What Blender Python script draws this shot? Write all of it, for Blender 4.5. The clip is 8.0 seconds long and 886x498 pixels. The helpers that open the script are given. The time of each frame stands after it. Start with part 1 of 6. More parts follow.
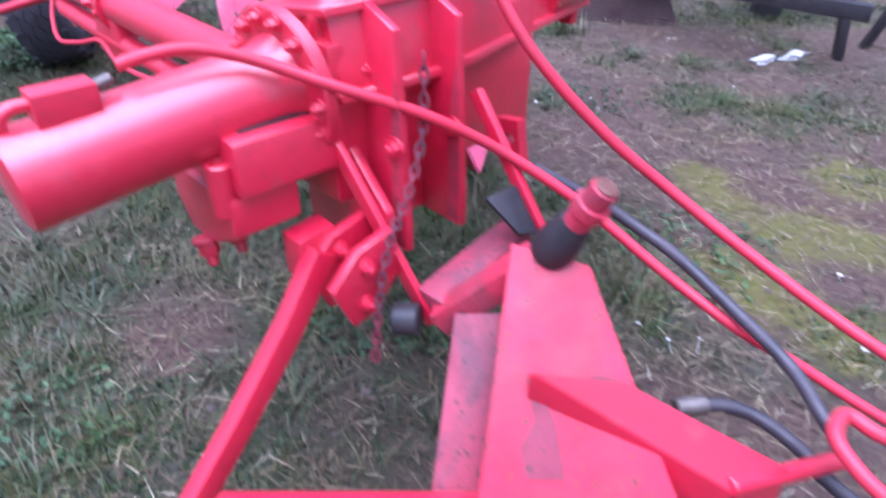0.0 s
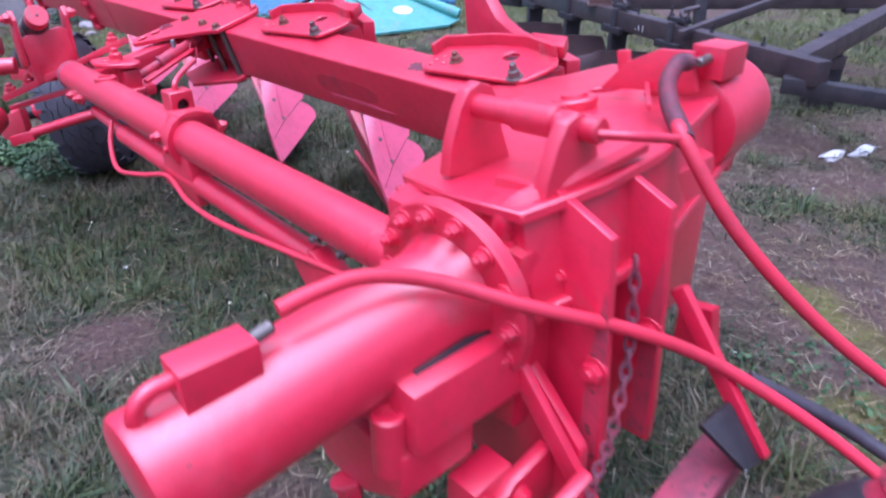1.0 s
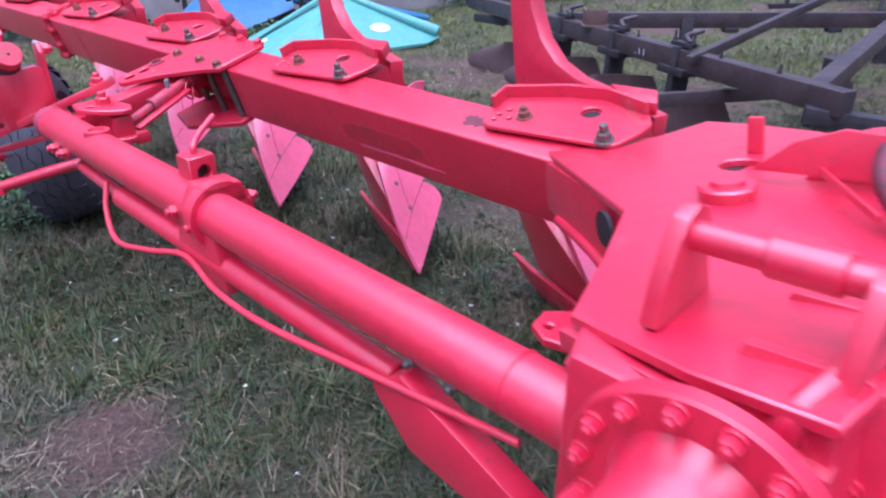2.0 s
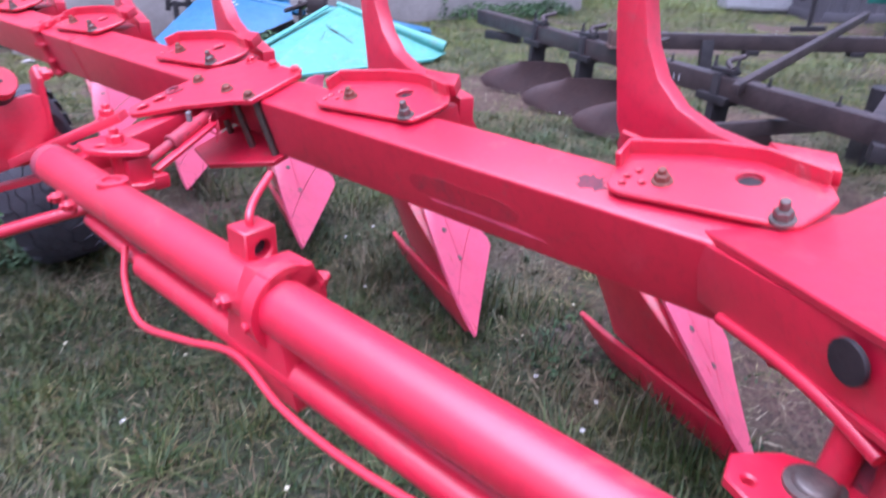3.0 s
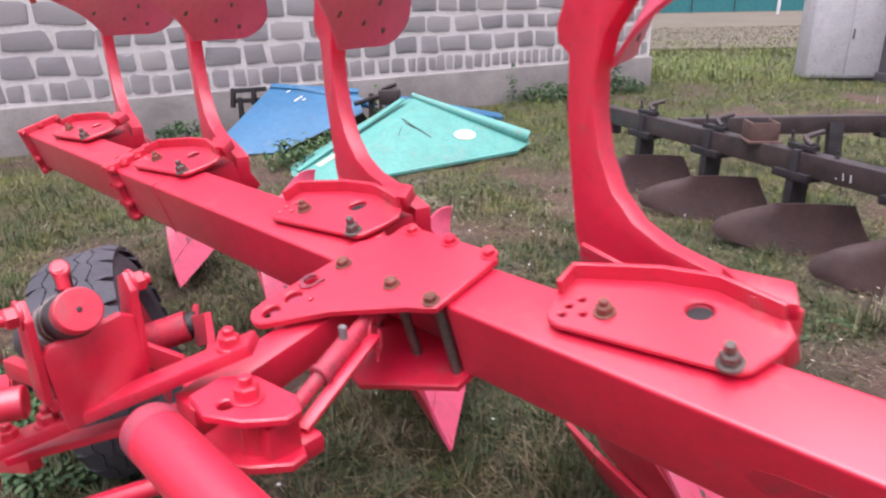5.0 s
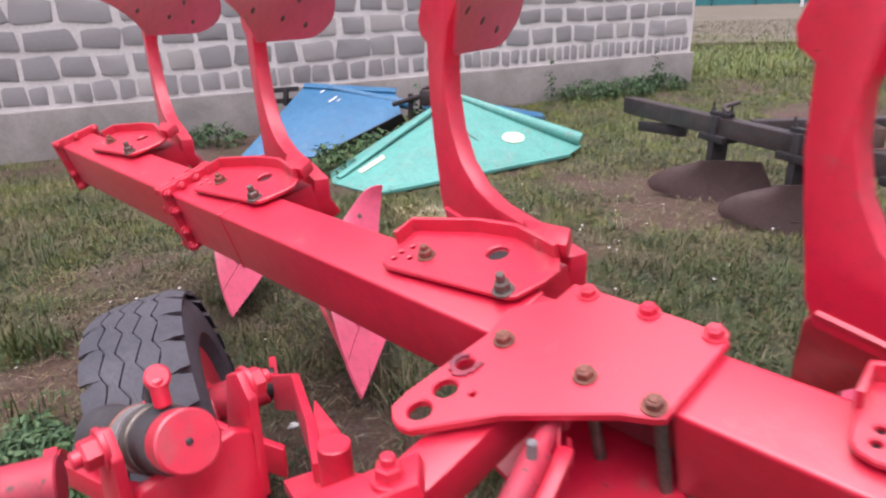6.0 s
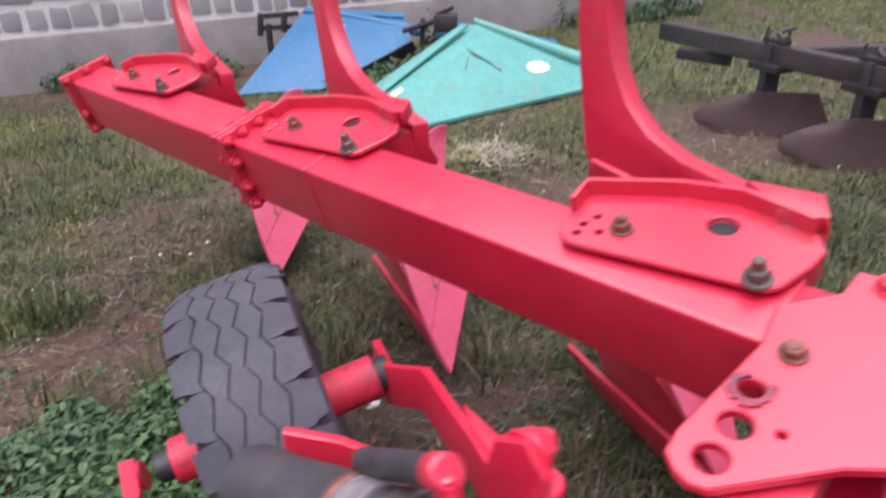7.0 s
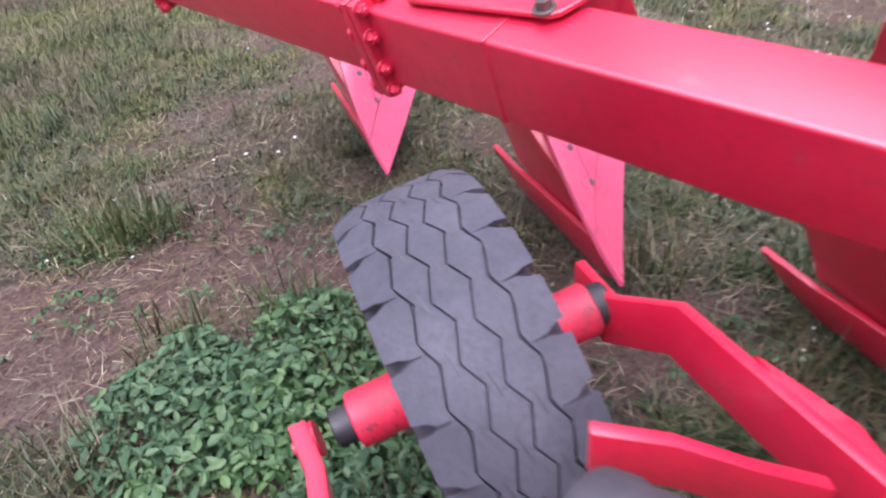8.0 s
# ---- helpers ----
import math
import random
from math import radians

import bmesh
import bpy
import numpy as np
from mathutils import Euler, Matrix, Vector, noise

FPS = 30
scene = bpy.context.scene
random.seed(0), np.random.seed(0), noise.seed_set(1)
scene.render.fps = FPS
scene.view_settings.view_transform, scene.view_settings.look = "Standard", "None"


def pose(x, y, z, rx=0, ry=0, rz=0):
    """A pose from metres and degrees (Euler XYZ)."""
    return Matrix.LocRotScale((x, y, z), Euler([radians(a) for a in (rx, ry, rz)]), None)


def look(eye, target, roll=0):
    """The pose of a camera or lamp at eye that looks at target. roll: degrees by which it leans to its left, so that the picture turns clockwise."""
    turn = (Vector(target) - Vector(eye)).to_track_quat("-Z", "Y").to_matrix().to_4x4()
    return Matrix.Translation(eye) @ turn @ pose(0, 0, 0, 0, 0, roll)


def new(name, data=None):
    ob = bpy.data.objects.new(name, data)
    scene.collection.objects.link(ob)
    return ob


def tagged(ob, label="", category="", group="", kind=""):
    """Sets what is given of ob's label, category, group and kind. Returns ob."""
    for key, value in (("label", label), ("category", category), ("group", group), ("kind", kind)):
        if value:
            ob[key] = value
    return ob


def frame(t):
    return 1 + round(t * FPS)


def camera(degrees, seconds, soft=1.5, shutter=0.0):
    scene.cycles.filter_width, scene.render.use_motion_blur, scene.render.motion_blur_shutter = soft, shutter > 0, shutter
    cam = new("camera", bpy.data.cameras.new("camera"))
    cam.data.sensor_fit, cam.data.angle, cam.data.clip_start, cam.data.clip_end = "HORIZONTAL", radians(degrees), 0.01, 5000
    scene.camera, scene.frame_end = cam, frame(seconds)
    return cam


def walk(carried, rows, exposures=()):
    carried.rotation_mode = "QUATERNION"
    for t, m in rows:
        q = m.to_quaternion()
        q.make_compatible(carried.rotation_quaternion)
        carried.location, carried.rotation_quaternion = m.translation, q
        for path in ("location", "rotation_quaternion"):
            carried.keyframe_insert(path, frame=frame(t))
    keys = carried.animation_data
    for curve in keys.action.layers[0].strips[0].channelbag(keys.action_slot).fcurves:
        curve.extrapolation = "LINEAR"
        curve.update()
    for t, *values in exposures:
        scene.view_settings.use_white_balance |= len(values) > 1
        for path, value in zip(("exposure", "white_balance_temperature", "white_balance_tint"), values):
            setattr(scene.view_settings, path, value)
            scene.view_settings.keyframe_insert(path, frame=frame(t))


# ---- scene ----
cam = camera(67.11, 8.0, soft=2.2, shutter=0.5)
PATH = [
    (0, (0.717, 1.145, 1.3773), (0.4848, 2.8007, 0.2797), 0.37),
    (0.5, (0.5317, 1.3016, 1.4336), (0.2226, 3.0021, 0.4272), -0.83),
    (1, (0.3763, 1.445, 1.4675), (0.1132, 3.1961, 0.5379), -0.64),
    (1.5, (0.1752, 1.5866, 1.4991), (0.0833, 3.3832, 0.6252), 3.3),
    (1.7, (0.1181, 1.6421, 1.5199), (-0.0013, 3.424, 0.6196), 0.61),
    (2.8, (-0.1949, 2.0788, 1.5052), (-0.3569, 3.8497, 0.59), -0.12),
    (3, (-0.2764, 2.1301, 1.5124), (-0.3557, 3.9224, 0.6284), 1.53),
    (3.5, (-0.4788, 2.2792, 1.5767), (-0.4621, 4.1168, 0.7874), 2.45),
    (4, (-0.6036, 2.5266, 1.5699), (-0.7422, 4.3652, 0.7951), -0.29),
    (4.5, (-0.7023, 2.7416, 1.5793), (-0.932, 4.5844, 0.8368), -2.35),
    (4.7, (-0.7422, 2.8223, 1.5904), (-0.9501, 4.6771, 0.8718), -1.83),
    (5.8, (-1.1454, 3.2008, 1.6095), (-1.3618, 5.0623, 0.911), -0.18),
    (6, (-1.2091, 3.3036, 1.6031), (-1.4431, 5.1555, 0.8849), -1.62),
    (6.5, (-1.3966, 3.4909, 1.5887), (-1.6409, 5.3218, 0.8217), -1.11),
    (7, (-1.6544, 3.6113, 1.5567), (-1.8122, 5.3869, 0.6499), -1.44),
    (7.5, (-1.8822, 3.7132, 1.5124), (-2.0896, 5.3716, 0.4139), -3.26),
    (8, (-2.0499, 3.9319, 1.4284), (-2.3115, 5.5102, 0.2282), -5.77),
]
walk(cam, [(t, look(eye, target, roll)) for t, eye, target, roll in PATH],
     exposures=[(0, 1.98, 4770, 29), (0.5, 1.82, 4780, 30), (1.5, 1.51, 4850, 29.5), (3, 1.88, 5040, 28.5), (3.7, 1.86, 5300, 27), (4.7, 1.74, 5980, 22), (6, 1.57, 6200, 20.5), (7, 1.50, 5960, 22.5), (7.5, 1.68, 5760, 23), (8, 1.96, 5580, 26.5)])

GROUND = 0.08                      # level of the yard

# ---- light: an overcast afternoon ----
world = bpy.data.worlds.new("overcast")
scene.world = world
world.use_nodes = True
wn = world.node_tree
sky = wn.nodes.new("ShaderNodeTexSky")
sky.sky_type = 'NISHITA'
sky.sun_disc = False
sky.sun_elevation, sky.sun_rotation = radians(68), radians(200)
sky.air_density, sky.dust_density, sky.ozone_density = 1.0, 4.0, 1.0
wn.nodes["Background"].inputs["Strength"].default_value = 0.060
veil = wn.nodes.new("ShaderNodeHueSaturation")      # cloud cover takes most of the blue out
veil.inputs["Saturation"].default_value = 0.3
wn.links.new(sky.outputs[0], veil.inputs["Color"])
wn.links.new(veil.outputs[0], wn.nodes["Background"].inputs["Color"])
sun_data = bpy.data.lights.new("sun", 'SUN')
sun_data.energy, sun_data.angle, sun_data.color = 1.75, radians(80), (1.0, 0.96, 0.92)
sun = new("sun", sun_data)
sun.matrix_world = look((0, 0, 30), (0.05 * 20, 0.12 * 20, 30 - 20))

# ---- materials ----
class Nodes:
    """A small wrapper to write node materials briefly."""
    def __init__(self, name):
        self.mat = bpy.data.materials.new(name)
        self.mat.use_nodes = True
        self.t = self.mat.node_tree
        self.bsdf = self.t.nodes["Principled BSDF"]
        self.co = self.t.nodes.new("ShaderNodeTexCoord")

    def node(self, kind, **kw):
        n = self.t.nodes.new(kind)
        for k, v in kw.items():
            n.inputs[k].default_value = v
        return n

    def link(self, a, b):
        self.t.links.new(a, b)

    def noise(self, scale, detail=4.0, rough=0.6, distort=0.0, vec=None, stretch=None):
        n = self.node("ShaderNodeTexNoise", Scale=scale, Detail=detail, Roughness=rough, Distortion=distort)
        src = vec if vec is not None else self.co.outputs["Object"]
        if stretch:
            m = self.t.nodes.new("ShaderNodeMapping")
            m.inputs["Scale"].default_value = stretch
            self.link(src, m.inputs["Vector"])
            src = m.outputs[0]
        self.link(src, n.inputs["Vector"])
        return n.outputs["Fac"]

    def ramp(self, fac, stops):
        r = self.t.nodes.new("ShaderNodeValToRGB")
        e = r.color_ramp.elements
        while len(e) < len(stops):
            e.new(0.5)
        for i, (p, c) in enumerate(stops):
            e[i].position = p
            e[i].color = (*c, 1) if isinstance(c, tuple) else (c, c, c, 1)
        self.link(fac, r.inputs[0])
        return r.outputs[0]

    def mix(self, fac, a, b, mode='MIX'):
        m = self.t.nodes.new("ShaderNodeMix")
        m.data_type, m.blend_type = 'RGBA', mode
        for s, v in ((m.inputs[0], fac), (m.inputs[6], a), (m.inputs[7], b)):
            if isinstance(v, tuple):
                s.default_value = (*v, 1)
            elif isinstance(v, (int, float)):
                s.default_value = v
            else:
                self.link(v, s)
        return m.outputs[2]

    def bump(self, height, strength=0.3, distance=0.002, chain=None):
        b = self.node("ShaderNodeBump", Strength=strength, Distance=distance)
        self.link(height, b.inputs["Height"])
        if chain is not None:
            self.link(chain, b.inputs["Normal"])
        self.link(b.outputs[0], self.bsdf.inputs["Normal"])
        return b.outputs[0]

    def set(self, **kw):
        for k, v in kw.items():
            s = self.bsdf.inputs[k.replace("_", " ")]
            if isinstance(v, tuple):
                s.default_value = (*v, 1)
            elif isinstance(v, (int, float)):
                s.default_value = v
            else:
                self.link(v, s)
        return self

    def random_object(self):
        return self.t.nodes.new("ShaderNodeObjectInfo").outputs["Random"]

    def random_island(self):
        return self.t.nodes.new("ShaderNodeNewGeometry").outputs["Random Per Island"]


def paint(name, light, deep, rough=0.34, dust=(0.24, 0.11, 0.10), dusty=0.59, chips=0.72, coat=0.0):
    n = Nodes(name)
    base = n.mix(n.ramp(n.noise(3.0, 5), [(0.35, 0.0), (0.7, 1.0)]), light, deep)
    grime = n.ramp(n.noise(7.0, 8, 0.7, 0.4), [(dusty, 0.0), (dusty + 0.16, 0.55)])
    base = n.mix(grime, base, dust)
    scuff = n.ramp(n.noise(9.0, 6, 0.75, 0.2, stretch=(1.0, 0.25, 3.0)), [(0.60, 0.0), (0.74, 0.30)])
    base = n.mix(scuff, base, tuple(0.55 * a + 0.45 * b for a, b in zip(deep, dust)))
    mottle = n.ramp(n.noise(26.0, 7, 0.75, 0.3), [(0.30, (0.80, 0.78, 0.80)), (0.52, (1.0, 1.0, 1.0))])
    base = n.mix(1.0, base, mottle, 'MULTIPLY')
    streak = n.ramp(n.noise(4.0, 6, 0.75, 0.6), [(0.57, 0.0), (0.72, 0.16)])
    base = n.mix(streak, base, tuple(0.5 * a + 0.5 * b for a, b in zip(light, (0.75, 0.36, 0.40))))
    chip = n.ramp(n.noise(60.0, 3, 0.6), [(chips, 0.0), (chips + 0.03, 0.8)])
    base = n.mix(chip, base, (0.06, 0.035, 0.03))
    n.set(Base_Color=base, Roughness=n.ramp(n.noise(12, 5, 0.7), [(0.3, rough - 0.06), (0.75, rough + 0.2)]))
    n.set(Specular_IOR_Level=0.5 - 0.42 * coat, Coat_Weight=coat, Coat_Roughness=0.40, Coat_IOR=1.85, Sheen_Weight=coat * 0.03, Sheen_Roughness=0.4)
    b1 = n.bump(n.noise(90, 3), 0.12, 0.002)
    n.bump(n.noise(11, 4), 0.22, 0.006, b1)
    return n.mat


def plain(name, a, b, scale=8.0, rough=0.6, metal=0.0, bump=0.25, dist=0.003, fine=60.0):
    n = Nodes(name)
    c = n.mix(n.ramp(n.noise(scale, 6, 0.65, 0.3), [(0.32, 0.0), (0.68, 1.0)]), a, b)
    c = n.mix(n.ramp(n.noise(fine, 4, 0.7), [(0.45, 0.0), (0.8, 0.5)]), c, tuple(0.5 * v for v in a))
    n.set(Base_Color=c, Roughness=n.ramp(n.noise(scale * 2, 4), [(0.3, max(rough - 0.12, 0.05)), (0.7, min(rough + 0.12, 1.0))]), Metallic=metal)
    n.bump(n.noise(fine, 4), bump, dist)
    return n.mat


RED = paint("red_paint", (0.64, 0.005, 0.040), (0.53, 0.004, 0.031), 0.45, coat=1.0)
PALE_RED = paint("pale_red_paint", (0.80, 0.090, 0.185), (0.72, 0.064, 0.145), 0.42, (0.42, 0.20, 0.20), 0.60, 0.70, coat=1.0)
RED_WORN = paint("scuffed_red_paint", (0.55, 0.035, 0.070), (0.40, 0.025, 0.050), 0.5, (0.055, 0.045, 0.055), 0.43, 0.62)
TEAL = paint("turquoise_paint", (0.105, 0.345, 0.30), (0.085, 0.29, 0.25), 0.45, (0.20, 0.28, 0.23), 0.53, 0.66)
BLUE = paint("blue_paint", (0.034, 0.150, 0.29), (0.028, 0.122, 0.24), 0.46, (0.16, 0.20, 0.25), 0.56, 0.68)
GREEN = paint("dark_green_paint", (0.02, 0.17, 0.13), (0.015, 0.12, 0.10), 0.45)
CABINET = paint("chalky_white_paint", (0.50, 0.49, 0.51), (0.42, 0.41, 0.43), 0.6, (0.26, 0.12, 0.09), 0.57, 0.64)
STEEL = plain("weathered_steel", (0.22, 0.19, 0.17), (0.13, 0.11, 0.10), 40, 0.5, 0.7)
BRASS = plain("rusty_zinc_bolt", (0.27, 0.120, 0.09), (0.18, 0.075, 0.06), 60, 0.5, 0.5)
# its black also stands in for the shade in holes and a gap
DARK = plain("greasy_black_iron_and_shade", (0.022, 0.02, 0.024), (0.045, 0.038, 0.04), 14, 0.55, 0.2)
RUST = plain("old_rusty_iron", (0.030, 0.022, 0.024), (0.075, 0.053, 0.052), 5, 0.46, 0.1, 0.4, 0.003)
RUST_SHEET = plain("rust_brown_sheet", (0.030, 0.014, 0.014), (0.060, 0.030, 0.027), 4, 0.75, 0.0, 0.3, 0.002)
GREY_BARREL = plain("dusty_grey_cylinder", (0.042, 0.038, 0.044), (0.075, 0.066, 0.070), 9, 0.6, 0.1)
RUBBER = plain("worn_tyre_rubber", (0.050, 0.048, 0.060), (0.086, 0.082, 0.097), 6, 0.86, 0.0, 0.4, 0.003, 90)
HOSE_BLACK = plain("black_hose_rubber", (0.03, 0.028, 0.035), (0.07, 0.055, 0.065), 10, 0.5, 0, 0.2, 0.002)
HOSE_RED = paint("overpainted_hose", (0.66, 0.03, 0.06), (0.50, 0.03, 0.055), 0.45, (0.07, 0.05, 0.06), 0.60)
WHITE = plain("white_plastic", (0.75, 0.75, 0.76), (0.6, 0.6, 0.62), 10, 0.4, 0, 0.1)
CONCRETE = plain("grey_concrete", (0.36, 0.325, 0.31), (0.22, 0.20, 0.19), 1.6, 0.9, 0, 0.4, 0.006, 25)
MORTAR = plain("pale_mortar", (0.74, 0.69, 0.675), (0.58, 0.535, 0.525), 2.5, 0.92, 0, 0.5, 0.006, 30)


def stone_material():
    n = Nodes("grey_limestone_block")
    tone = n.ramp(n.random_object(), [(0.0, (0.23, 0.213, 0.223)), (0.35, (0.35, 0.325, 0.332)), (0.7, (0.29, 0.273, 0.285)), (1.0, (0.44, 0.40, 0.39))])
    c = n.mix(n.ramp(n.noise(9, 6, 0.7), [(0.3, 0.0), (0.75, 0.6)]), tone, (0.37, 0.34, 0.34))
    n.set(Base_Color=c, Roughness=0.93)
    n.bump(n.noise(28, 6, 0.7), 0.6, 0.012)
    return n.mat


STONE = stone_material()


def ground_material():
    n = Nodes("grassy_soil")
    vec = n.co.outputs["Object"]
    green = n.mix(n.noise(9, 6, 0.7, vec=vec), (0.028, 0.038, 0.013), (0.062, 0.070, 0.026))
    dirt = n.mix(n.noise(16, 7, 0.75, vec=vec), (0.070, 0.036, 0.028), (0.175, 0.100, 0.078))
    straw = n.mix(n.noise(40, 5, 0.7, vec=vec), (0.095, 0.073, 0.055), (0.165, 0.132, 0.105))
    att = n.t.nodes.new("ShaderNodeAttribute")
    att.attribute_name = "green"
    rough = n.mix(0.22, att.outputs["Fac"], n.noise(5, 6, 0.7, vec=vec))
    patch = n.ramp(rough, [(0.34, 1.0), (0.56, 0.0)])
    c = n.mix(patch, green, dirt)
    c = n.mix(n.ramp(n.noise(2.3, 6, 0.7, vec=vec), [(0.52, 0.0), (0.70, 0.75)]), c, straw)
    c = n.mix(n.ramp(n.noise(75, 4, 0.7, vec=vec), [(0.42, 0.0), (0.62, 0.6)]), c, (0.018, 0.016, 0.013))
    moss = n.t.nodes.new("ShaderNodeAttribute")
    moss.attribute_name = "moss"
    cushion = n.mix(0.5, moss.outputs["Fac"], n.noise(11, 6, 0.7, vec=vec))
    c = n.mix(n.ramp(cushion, [(0.50, 0.0), (0.66, 0.85)]), c, n.mix(n.noise(60, 4, 0.7, vec=vec), (0.075, 0.082, 0.012), (0.20, 0.19, 0.030)))
    n.set(Base_Color=c, Roughness=0.95)
    b = n.bump(n.noise(45, 6, 0.75, vec=vec), 0.9, 0.02)
    n.bump(n.noise(7, 5, vec=vec), 0.7, 0.06, b)
    return n.mat


GROUND_MAT = ground_material()


def blade_material(name, stops, rough=0.6, withered=0.0):
    """Blades and leaves: each its own tone, and lusher or duller from patch to patch."""
    n = Nodes(name)
    c = n.ramp(n.random_island(), stops)
    tint = n.ramp(n.noise(1.7, 5, 0.7, 0.3), [(0.34, (0.55, 0.58, 0.52)), (0.48, (0.92, 0.90, 0.90)), (0.66, (1.0, 1.0, 0.62))])
    c = n.mix(1.0, c, tint, 'MULTIPLY')
    c = n.mix(1.0, c, (1.0, 1.04, 0.95), 'MULTIPLY')
    if withered:                                   # dry and trodden patches between the green ones
        dry = n.mix(n.random_island(), (0.075, 0.050, 0.031), (0.25, 0.19, 0.118))
        spot = n.mix(0.5, n.noise(4.2, 6, 0.75, 0.4), n.noise(1.3, 3, 0.6))
        c = n.mix(n.ramp(spot, [(0.49, 0.0), (0.60, withered)]), c, dry)
    n.set(Base_Color=c, Roughness=rough)
    return n.mat


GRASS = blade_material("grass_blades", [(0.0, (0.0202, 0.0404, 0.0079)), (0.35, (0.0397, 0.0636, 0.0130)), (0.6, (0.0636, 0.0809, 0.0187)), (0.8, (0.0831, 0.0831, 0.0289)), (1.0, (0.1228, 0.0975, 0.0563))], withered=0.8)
TUSSOCK = blade_material("coarse_grass_blades", [(0.0, (0.022, 0.045, 0.013)), (0.4, (0.044, 0.072, 0.022)), (0.75, (0.075, 0.098, 0.034)), (1.0, (0.15, 0.13, 0.075))])
STRAW = blade_material("dry_straw", [(0.0, (0.070, 0.040, 0.028)), (0.5, (0.135, 0.086, 0.058)), (0.85, (0.24, 0.18, 0.12)), (1.0, (0.46, 0.39, 0.30))], 0.7)
LEAF = blade_material("broad_green_leaves", [(0.0, (0.022, 0.058, 0.022)), (0.5, (0.044, 0.098, 0.038)), (1.0, (0.085, 0.140, 0.062))], 0.65)
LOW_WEED = blade_material("low_weed_leaves", [(0.0, (0.0159, 0.0361, 0.0123)), (0.4, (0.0274, 0.0549, 0.0174)), (0.75, (0.0463, 0.0679, 0.0246)), (1.0, (0.0831, 0.0665, 0.0463))], 0.6, withered=0.85)
FIELD = plain("dry_field_grass", (0.115, 0.097, 0.070), (0.155, 0.128, 0.095), 0.35, 0.95, 0, 0.2, 0.03, 1.5)
PETAL = plain("white_petals", (0.72, 0.70, 0.68), (0.62, 0.60, 0.58), 20, 0.7)
FAR_TREES = plain("far_hedge", (0.05, 0.06, 0.06), (0.10, 0.105, 0.11), 0.5, 0.95, 0, 0.5, 0.1, 3)
FENCE = paint("far_turquoise_fence", (0.03, 0.20, 0.21), (0.025, 0.15, 0.17), 0.6)

RUST_PATCH_DARK = plain("brown_rusty_bracket", (0.085, 0.045, 0.038), (0.14, 0.080, 0.066), 14, 0.7, 0, 0.4)
CHALK = 0.632                      # place of the chalk marks along the old beam
STICKER = plain("faded_cream_sticker", (0.72, 0.68, 0.48), (0.62, 0.60, 0.42), 12, 0.6, 0, 0.1)
CONTAINER = plain("dark_grey_container_paint", (0.085, 0.08, 0.095), (0.12, 0.108, 0.122), 3, 0.6, 0, 0.2)
RUST_PATCH = plain("orange_rust", (0.36, 0.16, 0.09), (0.24, 0.10, 0.06), 20, 0.9, 0, 0.4)


def rest_stone_material():
    n = Nodes("grey_limestone_rest")
    tone = n.ramp(n.random_island(), [(0.0, (0.23, 0.213, 0.223)), (0.35, (0.35, 0.325, 0.332)), (0.7, (0.29, 0.273, 0.285)), (1.0, (0.44, 0.40, 0.39))])
    c = n.mix(n.ramp(n.noise(14, 6, 0.7), [(0.3, 0.0), (0.75, 0.6)]), tone, (0.37, 0.34, 0.34))
    n.set(Base_Color=c, Roughness=0.93)
    n.bump(n.noise(40, 6, 0.7), 0.6, 0.012)
    return n.mat


STONE_REST = rest_stone_material()
CLOD = plain("soil_clod", (0.07, 0.05, 0.045), (0.16, 0.13, 0.115), 30, 0.95, 0, 0.3)
PALE_STALK = blade_material("bleached_stalks", [(0.0, (0.20, 0.155, 0.11)), (0.5, (0.32, 0.27, 0.20)), (1.0, (0.48, 0.43, 0.36))], 0.7)
FIELD_BLADE = blade_material("field_blades", [(0.0, (0.095, 0.092, 0.058)), (0.5, (0.110, 0.102, 0.066)), (1.0, (0.130, 0.115, 0.078))], 0.8)
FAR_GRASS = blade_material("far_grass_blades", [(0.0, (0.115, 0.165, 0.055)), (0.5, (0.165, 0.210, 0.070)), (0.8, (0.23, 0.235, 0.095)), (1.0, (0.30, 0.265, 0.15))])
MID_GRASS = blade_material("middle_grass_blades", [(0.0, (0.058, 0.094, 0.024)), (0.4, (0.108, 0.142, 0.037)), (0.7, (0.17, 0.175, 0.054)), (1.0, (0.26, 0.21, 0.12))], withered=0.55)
DIRTY = paint("greasy_worn_paint", (0.22, 0.025, 0.045), (0.12, 0.022, 0.034), 0.55, (0.04, 0.035, 0.045), 0.42, 0.6)
PALE_BAND = plain("bare_worn_steel", (0.26, 0.235, 0.24), (0.15, 0.135, 0.14), 30, 0.5, 0.1)
RED_SCUFF = paint("rubbed_red_paint", (0.66, 0.022, 0.060), (0.54, 0.018, 0.048), 0.5, (0.07, 0.045, 0.055), 0.46, 0.62)
RED_PANEL = paint("smudged_red_paint", (0.54, 0.012, 0.038), (0.43, 0.010, 0.030), 0.5, (0.12, 0.035, 0.045), 0.50, 0.66, coat=0.6)
RED_STAINED = paint("stained_red_paint", (0.36, 0.045, 0.075), (0.26, 0.035, 0.06), 0.55, (0.055, 0.045, 0.055), 0.47, 0.62)

# ---- mesh helpers ----
def V(*a):
    return Vector(a)


def finish(bm, bevel=0.0, segments=2, angle=32):
    bmesh.ops.recalc_face_normals(bm, faces=bm.faces)
    if bevel:
        edges = [e for e in bm.edges if e.is_manifold and e.calc_face_angle(0) > radians(angle)]
        bmesh.ops.bevel(bm, geom=edges, offset=bevel, segments=segments, profile=0.6, affect='EDGES', clamp_overlap=True)
    return bm


